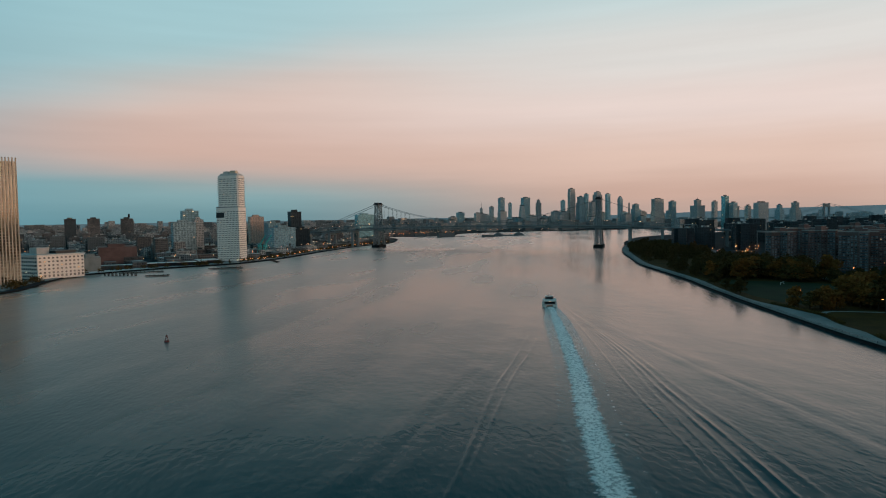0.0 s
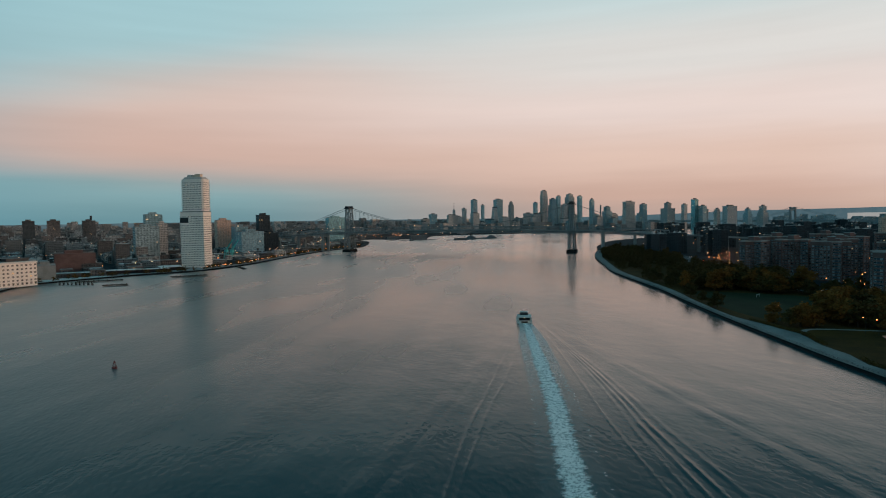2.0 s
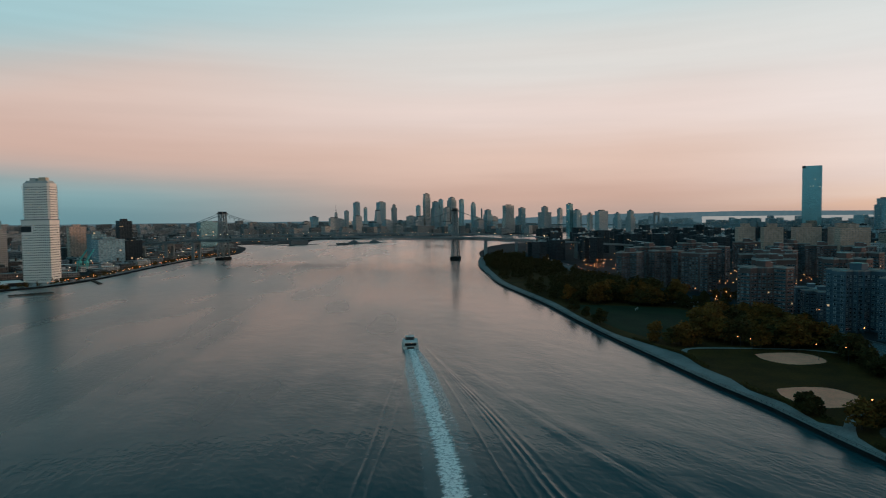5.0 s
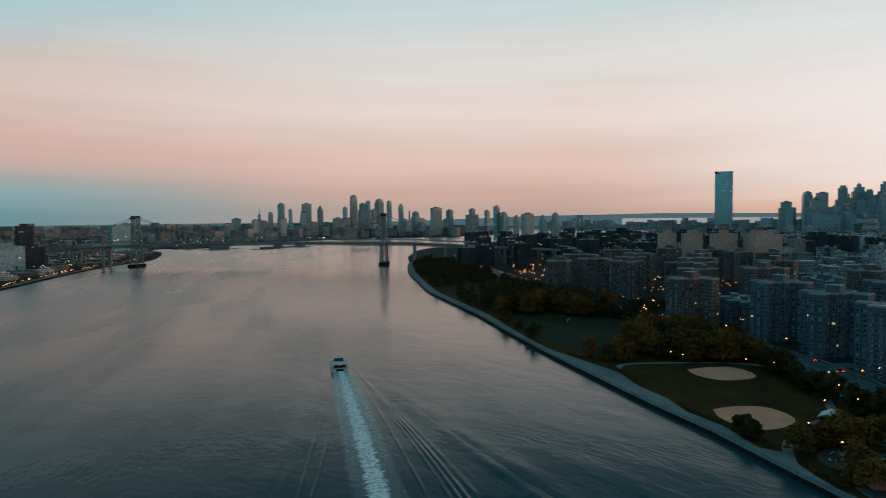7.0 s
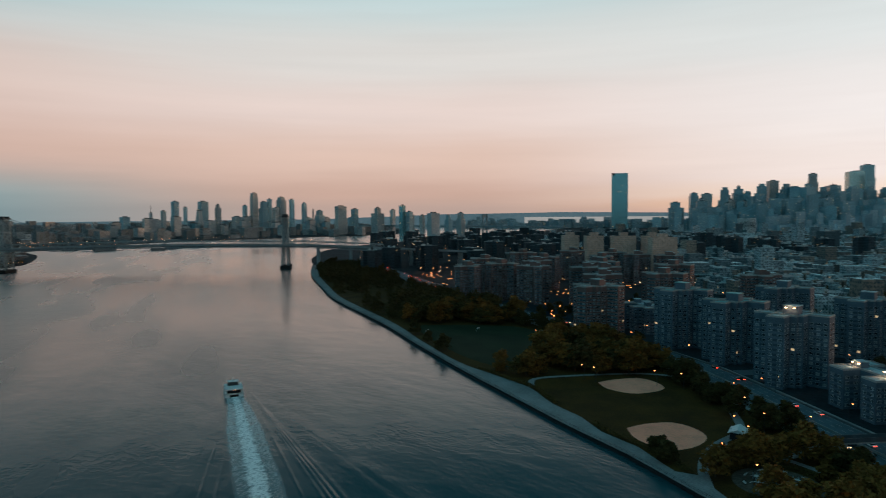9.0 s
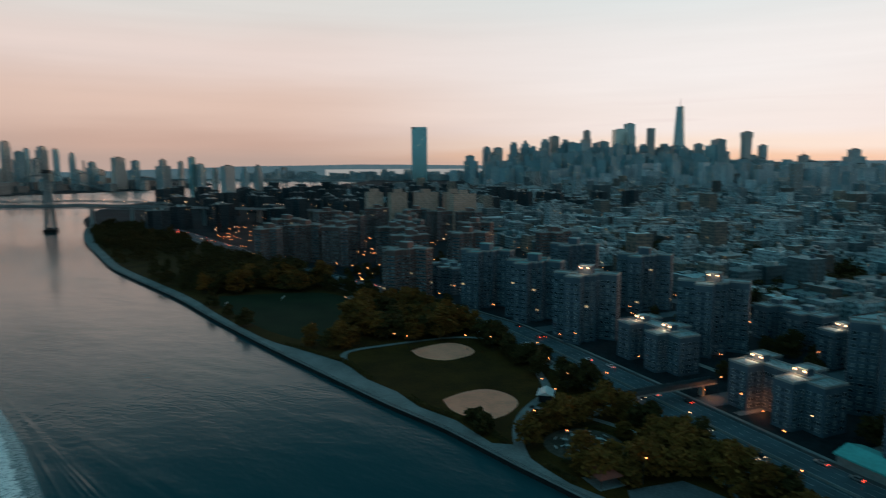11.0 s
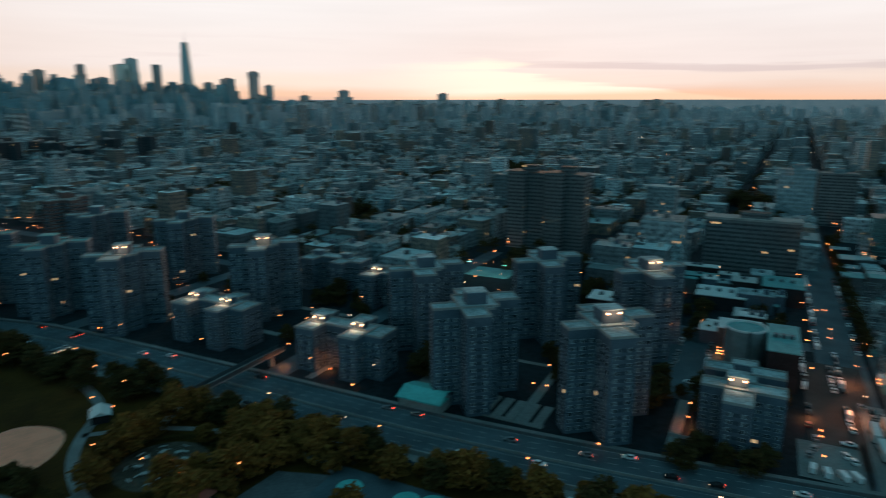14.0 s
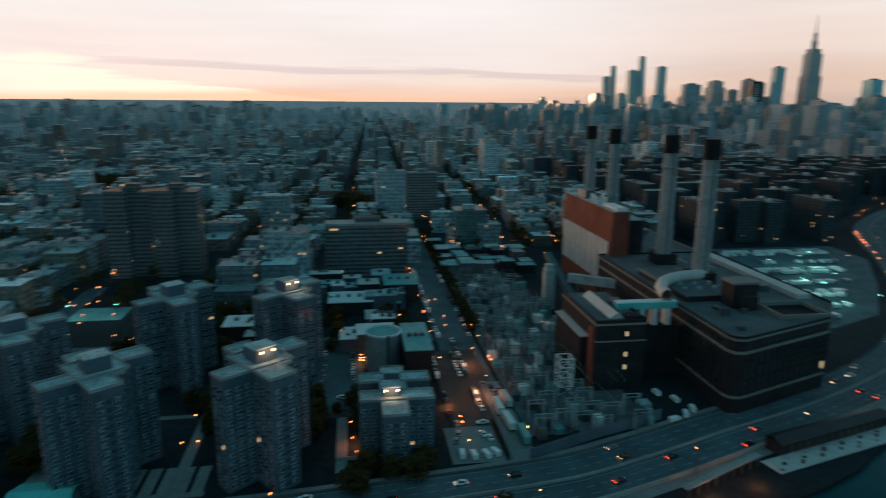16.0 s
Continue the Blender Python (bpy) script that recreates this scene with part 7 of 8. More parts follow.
def lamp(x, y, base=None):
    copy_thing(base or l_orange, pose(x, y, 3, 0, 0, r_l.uniform(0, 360)))


for x, y in ((-248, -502), (-270, -468), (-276, -455), (-261, -411), (-243, -391), (-229, -398), (-221, -386), (-209, -374), (-196, -382), (-185, -362), (-179, -348), (-181, -331), (-224, -335), (-236, -560), (-300, -600), (-330, -690), (-345, -760), (-205, -180)):
    lamp(x, y, l_orange)
for u, v in ((-300, 140), (-310, 160), (-199, 169), (-199, 202), (-201, 136), (-257, 103), (-248, 99), (-468, 99), (-423, 95), (-430, 84), (-410, 74), (-428, 130), (-440, 160), (-470, 70), (-560, 100), (-520, 66), (-565, 140), (-380, 80), (-350, 130), (-330, 214), (-400, 212), (-460, 214), (-520, 210), (-620, 130), (-680, 60), (-700, 130), (-760, 20)):
    lamp(*uv(u, v), l_orange if r_l.random() < 0.7 else l_white)
fl = offset_line(FDR, -14.6)
for i in range(2, len(fl), 4):
    if -1500 < fl[i][1] < 300:
        lamp(*fl[i], l_white if i % 3 == 0 else l_orange)
# small lights at doors and paths of the estates
near_o = Shape()
for k in range(280):
    u, v = r_l.uniform(-760, -200), r_l.uniform(72, 330)
    x, y = uv(u, v)
    if not (u > -225 and v < 150):
        near_o.tube(x, y, 4.6, 5.1, 0.28, 0.18, 6)
for k in range(75):
    u, v = r_l.choice((-216, -192)), r_l.uniform(90, 1100)
    near_o.tube(*uv(u, v), 7.2, 7.7, 0.3 + v / 4000, 0.2, 6)
for k in range(110):                                            # lights of the streets west of the power station
    u, v = r_l.uniform(-180, 40), r_l.uniform(395, 780)
    near_o.tube(*uv(u, v), 8.5, 9.2, 0.42, 0.3, 6)
for k in range(240):                                            # cars and lamps on the streets of the low city
    u, v = 79.0 * r_l.randint(-9, -1) - 195 + r_l.uniform(-4, 4), r_l.uniform(225, 1300)
    near_o.tube(*uvc(u, v), 7.2, 8.0, 0.5, 0.36, 6)
for k in range(32):
    x, y = offset_line(FDR, r_l.choice((-16, 16)))[int(len(FDR) * 0.72 + r_l.random() * len(FDR) * 0.2)]
    near_o.tube(x, y, 10, 10.7, 0.42, 0.3, 6)
for k in range(260):
    u, v = r_l.uniform(-1250, -600), r_l.uniform(-90, 250)
    x, y = uv(u, v)
    if inside(LAND_W, x, y) and not inside(park_poly, x, y):
        near_o.tube(x, y, 7.5, 8.1, 0.36, 0.24, 6)
tagged(solid("path_lights", near_o, m_orange_lamp, "small orange lights at doors and paths of the estate", "street lights"), kind="stuff")
# sparks of light through the far streets
dots_o, dots_w = Shape(), Shape()
for k in range(2000):
    u, v = r_l.uniform(-2300, 1400), 205.0 * r_l.randint(1, 15) + r_l.uniform(-3, 3)
    if r_l.random() < 0.6:
        u, v = 79.0 * r_l.randint(-28, 17) - 187 + 79 - 71 - 5, r_l.uniform(230, 3200)
    if u < -1100 and v < 260:
        continue
    x, y = uv(u, v)
    if not inside(LAND_W, x, y):
        continue
    dist = math.hypot(x, y + 250)
    if r_l.random() > 1.15 - dist / 3600:
        continue
    s = 0.26 + dist / 4000
    (dots_o if r_l.random() < 0.7 else dots_w).tube(x, y, 11, 11 + s, s * 0.7, s * 0.4, 5)
for k in range(460):
    x, y = uv(r_l.uniform(-2200, -700), r_l.uniform(-100, 700))
    if inside(LAND_W, x - 20, y) and inside(LAND_W, x + 30, y - 20):
        (dots_o if r_l.random() < 0.72 else dots_w).tube(x, y, 10, 10.8, 0.52, 0.3, 5)
for k in range(760):
    x, y = r_l.uniform(60, 1500), r_l.uniform(-2600, -850)
    if inside(LAND_E, x - 12, y):
        (dots_o if r_l.random() < 0.5 else dots_w).tube(x, y, 14, 14.8, 0.48, 0.3, 5)
esp = [p for p in SHORE_E if -1900 < p[1] < -1150]
for i, (x, y) in enumerate(offset_line(esp, 6)):
    for q in (0, 7):
        (dots_w if (i + q) % 3 == 0 else dots_o).tube(x + r_l.uniform(0, 10), y + q + r_l.uniform(-4, 4), 6.5, 7.0, 0.34, 0.24, 5)
for k in range(190):
    x, y = r_l.uniform(-900, 250), -2420 - r_l.uniform(0, 620)
    if inside(LAND_E, x, y):
        s = r_l.uniform(0.5, 0.9)
        (dots_w if r_l.random() < 0.5 else dots_o).tube(x, y, 10, 10 + 1.5 * s, s, 0.7 * s, 5)
tails = Shape()
for k in range(26):
    q = r_l.choice([p for p in FDR if -1400 < p[1] < -1150])
    tails.tube(q[0] + r_l.uniform(-9, 9), q[1] + r_l.uniform(-6, 6), 3.9, 4.4, 0.55, 0.45, 6)
tagged(solid("far_tail_lights", tails, m_red_lamp, "queue of red tail lights on the far highway", "car lights"), kind="stuff")
tagged(solid("far_street_lights", dots_o, m_orange_lamp, "sodium street lights scattered through the far streets", "street lights"), kind="stuff")
tagged(solid("far_white_lights", dots_w, m_white_lamp, "warm white lights scattered through the far streets", "street lights"), kind="stuff")
# floodlit roofs
for u, v, z, tn in ((-287.7, 92.9, 44.3, 38), (-286.2, 175.5, 44.3, 38), (-243.5, 103, 23.2, 0), (-394.5, 92, 22.8, 0), (-415.5, 92, 22.8, 0), (-472.5, 93, 22.8, 0), (-493.5, 93, 22.8, 0), (-487, 136, 44.3, 38), (-537.5, 86.5, 44.3, 38), (-439, 178, 22.3, 0)):
    t = thing("roof_floodlight", G(u, v, 3, tn), "pair of warm floodlights on a housing roof", "floodlight", "roof floodlights")
    back = -3.5 if tn else -2.0 + (0.5 if z < 23 else -1.0)
    for s in (-2.2, 2.2):
        part("lamp", Shape().box(s - 0.42, s + 0.42, back - 1.0, back - 0.5, z - 1.2, z - 0.65, True), m_flood, t, "bright warm lamp")
        part("bracket", Shape().box(s - 0.1, s + 0.1, back - 0.6, back + 0.05, z - 1.4, z - 1.2, True), m_steel_dark, t)
    ld = bpy.data.lights.new("roof_flood", "POINT")
    ld.energy, ld.color, ld.shadow_soft_size = 620, (1.0, 0.60, 0.36), 0.5
    lo = new("roof_flood", ld)
    lo.location = (t.matrix_basis @ Vector((0, back - 2.2, z - 1.0)))
for u, v in ((-203, 136), (-201, 169), (-219, 128), (-257, 101), (-248, 98), (-428, 79), (-406, 84), (-468, 97), (-142, 53), (-124, 58), (-252, 176)):
    ld = bpy.data.lights.new("street_glow", "POINT")
    ld.energy, ld.color, ld.shadow_soft_size = 2300 if -210 < u < -200 else 650 if v > 170 or u < -400 else 1100, (1.0, 0.32, 0.11), 0.4
    lo = new("street_glow", ld)
    lo.location = (*uv(u, v), 6.0 if u > -150 else 8.6 if u > -205 else 5.5)

# ---- cars ----


def car_kind(paint, say, van=False):
    t = thing("car", pose(-300, -430, 3.13), say, "car", "cars")
    b = Shape()
    prof = [(-2.25, 0.35), (2.25, 0.35), (2.3, 0.8), (1.2, 0.95), (-2.25, 1.0)] if not van else [(-2.6, 0.35), (2.5, 0.35), (2.6, 1.1), (1.9, 2.1), (-2.6, 2.2)]
    n = len(prof)
    for s in (-0.9, 0.9):
        b.face(*[(x, s, z) for x, z in (prof if s < 0 else prof[::-1])])
    for i in range(n):
        (xa, za), (xb, zb) = prof[i], prof[(i + 1) % n]
        b.face((xa, -0.9, za), (xa, 0.9, za), (xb, 0.9, zb), (xb, -0.9, zb))
    part("body", b, paint, t)
    if not van:
        part("cabin", Shape().turned(-0.35, 0, 2.5, 1.6, 0.95, 1.5, 0, 0.72), m_glass, t)
        part("roof", Shape().box(-1.2, 0.5, -0.6, 0.6, 1.5, 1.54, True), paint, t)
    else:
        part("windscreen", Shape().beam((2.3, 0, 1.4), (2.0, 0, 2.0), 1.6, 0.1), m_glass, t)
    for x in (-1.4, 1.4):
        for y in (-0.85, 0.85):
            w = Shape()
            for k in range(8):
                a0_, a1_ = k * math.pi / 4, (k + 1) * math.pi / 4
                w.face((x + .34 * math.cos(a0_), y - .1, .34 + .34 * math.sin(a0_)), (x + .34 * math.cos(a1_), y - .1, .34 + .34 * math.sin(a1_)), (x + .34 * math.cos(a1_), y + .1, .34 + .34 * math.sin(a1_)), (x + .34 * math.cos(a0_), y + .1, .34 + .34 * math.sin(a0_)))
            for s in (-.1, .1):
                w.face(*[(x + .34 * math.cos(k * math.pi / 4), y + s, .34 + .34 * math.sin(k * math.pi / 4)) for k in range(8)])
            part("wheel", w, m_black, t)
    return t


PAINT = [plain("white_car_paint", (0.72, 0.74, 0.74), 0.3, spread=0.05, relief=0), plain("black_car_paint", (0.02, 0.022, 0.025), 0.25, spread=0.1, relief=0), plain("silver_car_paint", (0.25, 0.27, 0.28), 0.3, 0.4, spread=0.05, relief=0),
         plain("red_car_paint", (0.22, 0.02, 0.018), 0.3, spread=0.05, relief=0)]
parked = [car_kind(PAINT[0], "white parked car with dark windows"), car_kind(PAINT[1], "black parked car with dark windows"), car_kind(PAINT[2], "silver parked car with dark windows"), car_kind(PAINT[0], "white delivery van in the yard", True), car_kind(PAINT[3], "red parked car with dark windows")]
driving = []
for k, (p, say) in enumerate(((PAINT[0], "white car on the highway with lights on"), (PAINT[1], "black car on the highway with lights on"), (PAINT[2], "silver car on the highway with lights on"))):
    t = car_kind(p, say)
    for s in (-0.6, 0.6):
        part("headlight", Shape().box(2.26, 2.34, s - 0.16, s + 0.16, 0.6, 0.78, True), m_white_lamp, t, "glowing headlight")
        part("tail_light", Shape().box(-2.33, -2.25, s - 0.18, s + 0.18, 0.72, 0.9, True), m_red_lamp, t, "glowing red tail light")
    driving.append(t)
r_c = random.Random(31)
first = {}


def car(base, x, y, deg, z=3.13):
    m = pose(x, y, z, 0, 0, deg)
    if base.name in first:
        copy_thing(base, m)
    else:
        first[base.name] = 1
        base.matrix_basis = m


for i in range(8, len(FDR) - 14):
    if not -1300 < FDR[i][1] < 240:
        continue
    for lane in (-10.8, -7.4, -3.8, 3.8, 7.4, 10.8):
        if r_c.random() < 0.2:
            a, b = offset_line(FDR[i - 1:i + 2], lane)[1], FDR[i + 1]
            t = Vector(FDR[i + 1]) - Vector(FDR[i - 1])
            deg = math.degrees(math.atan2(t.y, t.x)) + (180 if lane > 0 else 0)
            car(r_c.choice(driving), a[0], a[1], deg)
svc = offset_line([p for p in FDR if -560 < p[1] < -150], -20.4)
for i in range(1, len(svc) - 1):
    t = Vector(svc[i + 1]) - Vector(svc[i - 1])
    for f in (0.0, 0.5):
        if r_c.random() < 0.42:
            p = Vector(svc[i]) + (Vector(svc[i + 1]) - Vector(svc[i])) * f
            car(r_c.choice(parked[:3]), p.x, p.y, math.degrees(math.atan2(t.y, t.x)), 3.1)
for v in (124, 130, 136.2, 142, 160, 166, 172, 178, 184, 190.5, 197, 203):              # parked along the kerb of the orange-lit street
    car(r_c.choice(parked), *uv(-204.8 + r_c.uniform(-0.4, 0.4), v), GRID + 90 + r_c.uniform(-4, 4), 3.1)
    car(r_c.choice(parked[:3]), *uv(-208.0 + r_c.uniform(-0.4, 0.4), v + r_c.uniform(-1, 1)), GRID + 90 + r_c.uniform(-4, 4), 3.1) if 158 < v < 190 else None
for v in (122, 133, 139, 158, 164, 173, 179, 186, 193, 199):
    car(r_c.choice(parked), *uv(-218.4 + r_c.uniform(-0.5, 0.5), v), GRID + 90 + r_c.uniform(-5, 5), 3.1)
for u, v, tn in ((-219, 89, 85), (-215, 88, 95), (-210.5, 88, 110), (-207, 89, 115), (-206.5, 100, 100), (-208.5, 103, 100), (-219.5, 99, 80), (-218, 104, 80), (-217, 112, 90), (-207, 112, 180), (-196.5, 138, 92), (-196.8, 144, 90), (-193.6, 141, 88), (-199.5, 147, 90)):
    car(parked[3] if v < 90 else r_c.choice(parked[:3]), *uv(u, v), GRID + tn, 3.13)
for k in range(9):
    for u0 in (-257.5, -271):
        if r_c.random() < 0.8:
            car(r_c.choice(parked[:3]), *uv(u0 + r_c.uniform(-0.5, 0.5), 157 + k * 5.9), GRID + 90 + r_c.uniform(-4, 4), 3.08)
for u, v in ((-262, 141), (-258.5, 140), (-271.5, 133), (-270, 127)):
    car(parked[0], *uv(u, v), GRID + r_c.uniform(-20, 20), 3.08)
for u, v, tn in ((-121, 121, 90), (-123, 108, 70), (-118, 112, 75), (-130, 104, 20), (-126, 128, 90)):      # vans in the yard between the halls
    car(parked[3], *uv(u, v), GRID + tn, 3.08)
for k in range(24):
    if r_c.random() < 0.8:
        car(r_c.choice(parked), *uv(-211.5, 210 + k * 6.2), GRID + 90, 3.08)
    if r_c.random() < 0.8:
        car(r_c.choice(parked), *uv(-194.6, 210 + k * 6.2), GRID + 90, 3.08)
# rows of vans in the depot
vans = []
for paint, say in ((PAINT[0], "white delivery van in the depot row"), (PAINT[2], "silver delivery van in the depot row")):
    b = Shape()
    prof = [(-3.0, 0.35), (2.9, 0.35), (3.0, 1.2), (2.2, 2.4), (-3.0, 2.5)]
    for s in (-1.0, 1.0):
        b.face(*[(x, s, z) for x, z in (prof if s < 0 else prof[::-1])])
    for i in range(5):
        (xa, za), (xb, zb) = prof[i], prof[(i + 1) % 5]
        b.slot = 1 if i == 2 else 0
        b.face((xa, -1, za), (xa, 1, za), (xb, 1, zb), (xb, -1, zb))
    b.slot = 2
    for x in (-1.9, 1.9):
        b.box(x - 0.4, x + 0.4, -0.95, 0.95, 0.0, 0.5)
    vans.append((b.mesh("delivery_van", paint, m_glass, m_black), say))
for v0, u0, u1 in ((376, 30, 148), (368, 30, 148), (340, 55, 138), (318, 10, 120), (311, 10, 120), (284, 20, 100), (262, 10, 84), (254, 0, 80), (232, -10, 60), (214, -16, 36)):
    n_v = int((u1 - u0) / 2.9)
    for k in range(n_v):
        if r_c.random() < 0.62:
            me, say = vans[0 if r_c.random() < 0.8 else 1]
            o = new("delivery_van", me)
            o.matrix_basis = pose(*uv(u0 + k * 2.9, v0 + r_c.uniform(-0.5, 0.5)), 3.08, 0, 0, GRID + 90 + r_c.uniform(-3, 3))
            tagged(o, say, "van", "delivery vans")
depot = Shape()
for k in range(10):
    depot.tube(*uv(10 + k * 11, 215 + (k * 53) % 150), 9, 9.7, 0.5, 0.35, 6)
for u, v in ((40, 240), (90, 320)):
    ld = bpy.data.lights.new("depot_flood", "POINT")
    ld.energy, ld.color, ld.shadow_soft_size = 9000, (0.35, 1.0, 0.85), 0.6
    lo = new("depot_flood", ld)
    lo.location = (*uv(u, v), 17.0)
    mast = thing("flood_mast", G(u, v - 1.2, 3), "tall steel mast with a cold green-white floodlight", "floodlight", "depot masts")
    part("pole", Shape().tube(0, 0, 0, 14, 0.2, 0.14, 8), m_steel, mast)
    part("lamp_head", Shape().box(-0.9, 0.9, -0.3, 0.5, 14, 14.6, True), m_green_lamp, mast, "cold green-white lamp")
tagged(solid("depot_lights", depot, m_green_lamp, "cold green-white lights over the depot yard", "street lights"), kind="stuff")
# foot bridge over the highway
foot = thing("footbridge", G(-433, 60, 3), "grey steel footbridge over the highway", "footbridge")
part("span", Shape().box(-2, 2, -28, 24, 5.2, 5.8, True), m_concrete, foot)
for s in (-2, 1.85):
    part("railing", Shape().box(s, s + 0.15, -28, 24, 5.8, 7.6, True), m_steel, foot)
for y in (-20, 17):
    part("pier", Shape().box(-1, 1, y - 0.6, y + 0.6, -0.1, 5.2), m_concrete, foot)
part("stair", Shape().beam((0, -28, 5.4), (0, -42, 0.2), 3, 0.5), m_concrete, foot)

# ---- far bank ----
white = thing("warehouse", pose(425, -928, 3, 0, 0, 232.8), "six-storey white concrete warehouse with window grid", "warehouse")
WL, WD, WH = 53.0, 60.0, 26.0
part("wall", Shape().box(0, WL, 0, WD, -0.5, WH), m_tower_white, white)
part("cornice", Shape().box(-0.8, WL + 0.8, -0.8, WD + 0.8, WH, WH + 1.6, True), m_white, white)
part("roof", Shape().box(0, WL, 0, WD, WH + 1.6, WH + 1.8), m_roof, white)
part("roof_house", Shape().box(10, 24, 20, 36, WH + 1.6, WH + 9), m_sheet, white)
part("dark_penthouse", Shape().box(26, 50, 10, 50, WH + 1.6, WH + 5), m_steel_dark, white)
for s in range(6):
    for i in range(11):
        o = new("window", win_lit_me if (i * 5 + s * 3) % 17 == 0 else win_white_me)
        o.parent = white
        o.matrix_basis = pose(3 + i * 4.8, -0.02, 1.5 + s * 4.2, 0, 0, 0) @ Matrix.Diagonal((1.25, 1, 1.5 if s else 2.1, 1))
    for i in range(14):
        o = new("window", win_me)
        o.parent = white
        o.matrix_basis = pose(-0.02, 3 + i * 4.1, 1.5 + s * 4.2, 0, 0, 270) @ Matrix.Diagonal((1.6, 1, 1.5, 1))

glow_t = thing("ribbed_tower", pose(438, -880, 3, 0, 0, 218), "tall pale ribbed apartment tower with glass mirroring sunset", "apartment building")
part("shaft", Shape().box(-15, 15, -14, 14, -0.5, 128), m_mirror, glow_t)
for k in range(11):
    part("rib", Shape().box(-15.6 + k * 3.0, -14.5 + k * 3.0, -14.9, -13.8, -0.5, 132), m_cream, glow_t)
    part("rib", Shape().box(-15.8, -14.8, -14 + k * 2.8, -13.0 + k * 2.8, -0.5, 132), m_cream, glow_t)
for k in range(40):
    part("floor_band", Shape().box(-15.3, 15.3, -14.4, 14.4, 2 + k * 3.2, 2.35 + k * 3.2, True), m_cream, glow_t)

osf = thing("white_skyscraper", pose(274, -1206, 3, 0, 0, 162), "white gridded skyscraper stepped at mid-height with a dark void", "skyscraper")
# local x runs along the long face that looks at the river
part("upper_shaft", Shape().prism([(-13.5, -2.5), (17, -2.5), (20, 0), (20, 15.5), (17, 18), (-13.5, 18), (-16, 15.5), (-16, 0)], 84, 134), m_tower_white, osf)
part("lower_shaft", Shape().box(-17.5, 20.5, -5, 18, -0.5, 84), m_tower_white, osf)
part("terrace", Shape().box(-17.7, 20.7, -5.2, 18.2, 84, 85.2, True), m_steel, osf, "dark steel band at the terrace storey")
# solid block proud of the wall; its dark colour paints the recess's shade
part("void", Shape().box(-17.8, -4, -5.3, 4, 68, 76, True), m_steel_dark, osf, "dark block painted as the facade void's shade")
part("crown", Shape().turned(2, 8, 32, 16, 134, 137.5, 0, 0.86), m_sheet, osf)
part("crown_house", Shape().box(-9, -1, 4, 12, 137.5, 141), m_sheet, osf)
part("crown_house", Shape().box(3, 12, 4, 12, 137.5, 142), m_cream, osf)
cnt = 0
rest_w = Shape()
for (x0, x1, y0, y1, z0, z1) in ((-16, 20, -2.5, 18, 87, 133), (-17.5, 20.5, -5, 18, 2, 82)):
    for turn, n, ax, ay, dx, dy in ((0, 15, x0, y0, 1, 0), (270, 8, x0, y1, 0, -1), (90, 8, x1, y0, 0, 1), (180, 15, x1, y1, -1, 0)):
        span = (x1 - x0) if dx else (y1 - y0)
        for i in range(n):
            for s in range(int((z1 - z0) / 3.35)):
                x, y, z = ax + dx * span * (i + 0.5) / n, ay + dy * span * (i + 0.5) / n, z0 + s * 3.35 + 0.6
                if turn == 0 and z0 < 50 and 66 < z < 76 and x < -3 or z0 > 50 and turn == 0 and not -13 < x < 16.5:
                    continue
                if z0 > 50 and turn == 0 and cnt < 150 or z0 < 50 and turn == 0 and cnt < 300:
                    cnt += 1
                    o = new("window", win_lit_me if (i * 13 + s * 7) % 29 == 0 else win_white_me)
                    o.parent = osf
                    o.matrix_basis = pose(x, y - 0.03 if turn == 0 else y, z, 0, 0, turn) @ Matrix.Diagonal((0.72, 1, 0.95, 1))
                else:
                    c, sn = math.cos(radians(turn)), math.sin(radians(turn))
                    for sl, q, off in ((0, 0.85, 0.10), (1, 0.62, 0.13)):
                        rest_w.slot = sl
                        rest_w.face(*[(x + a * c + off * sn, y + a * sn - off * c, z + b) for a, b in ((-q, 1.0 - q), (q, 1.0 - q), (q, 1.1 + q), (-q, 1.1 + q))])
tagged(part("windows", rest_w, (m_tower_white, m_glass), osf), kind="stuff")

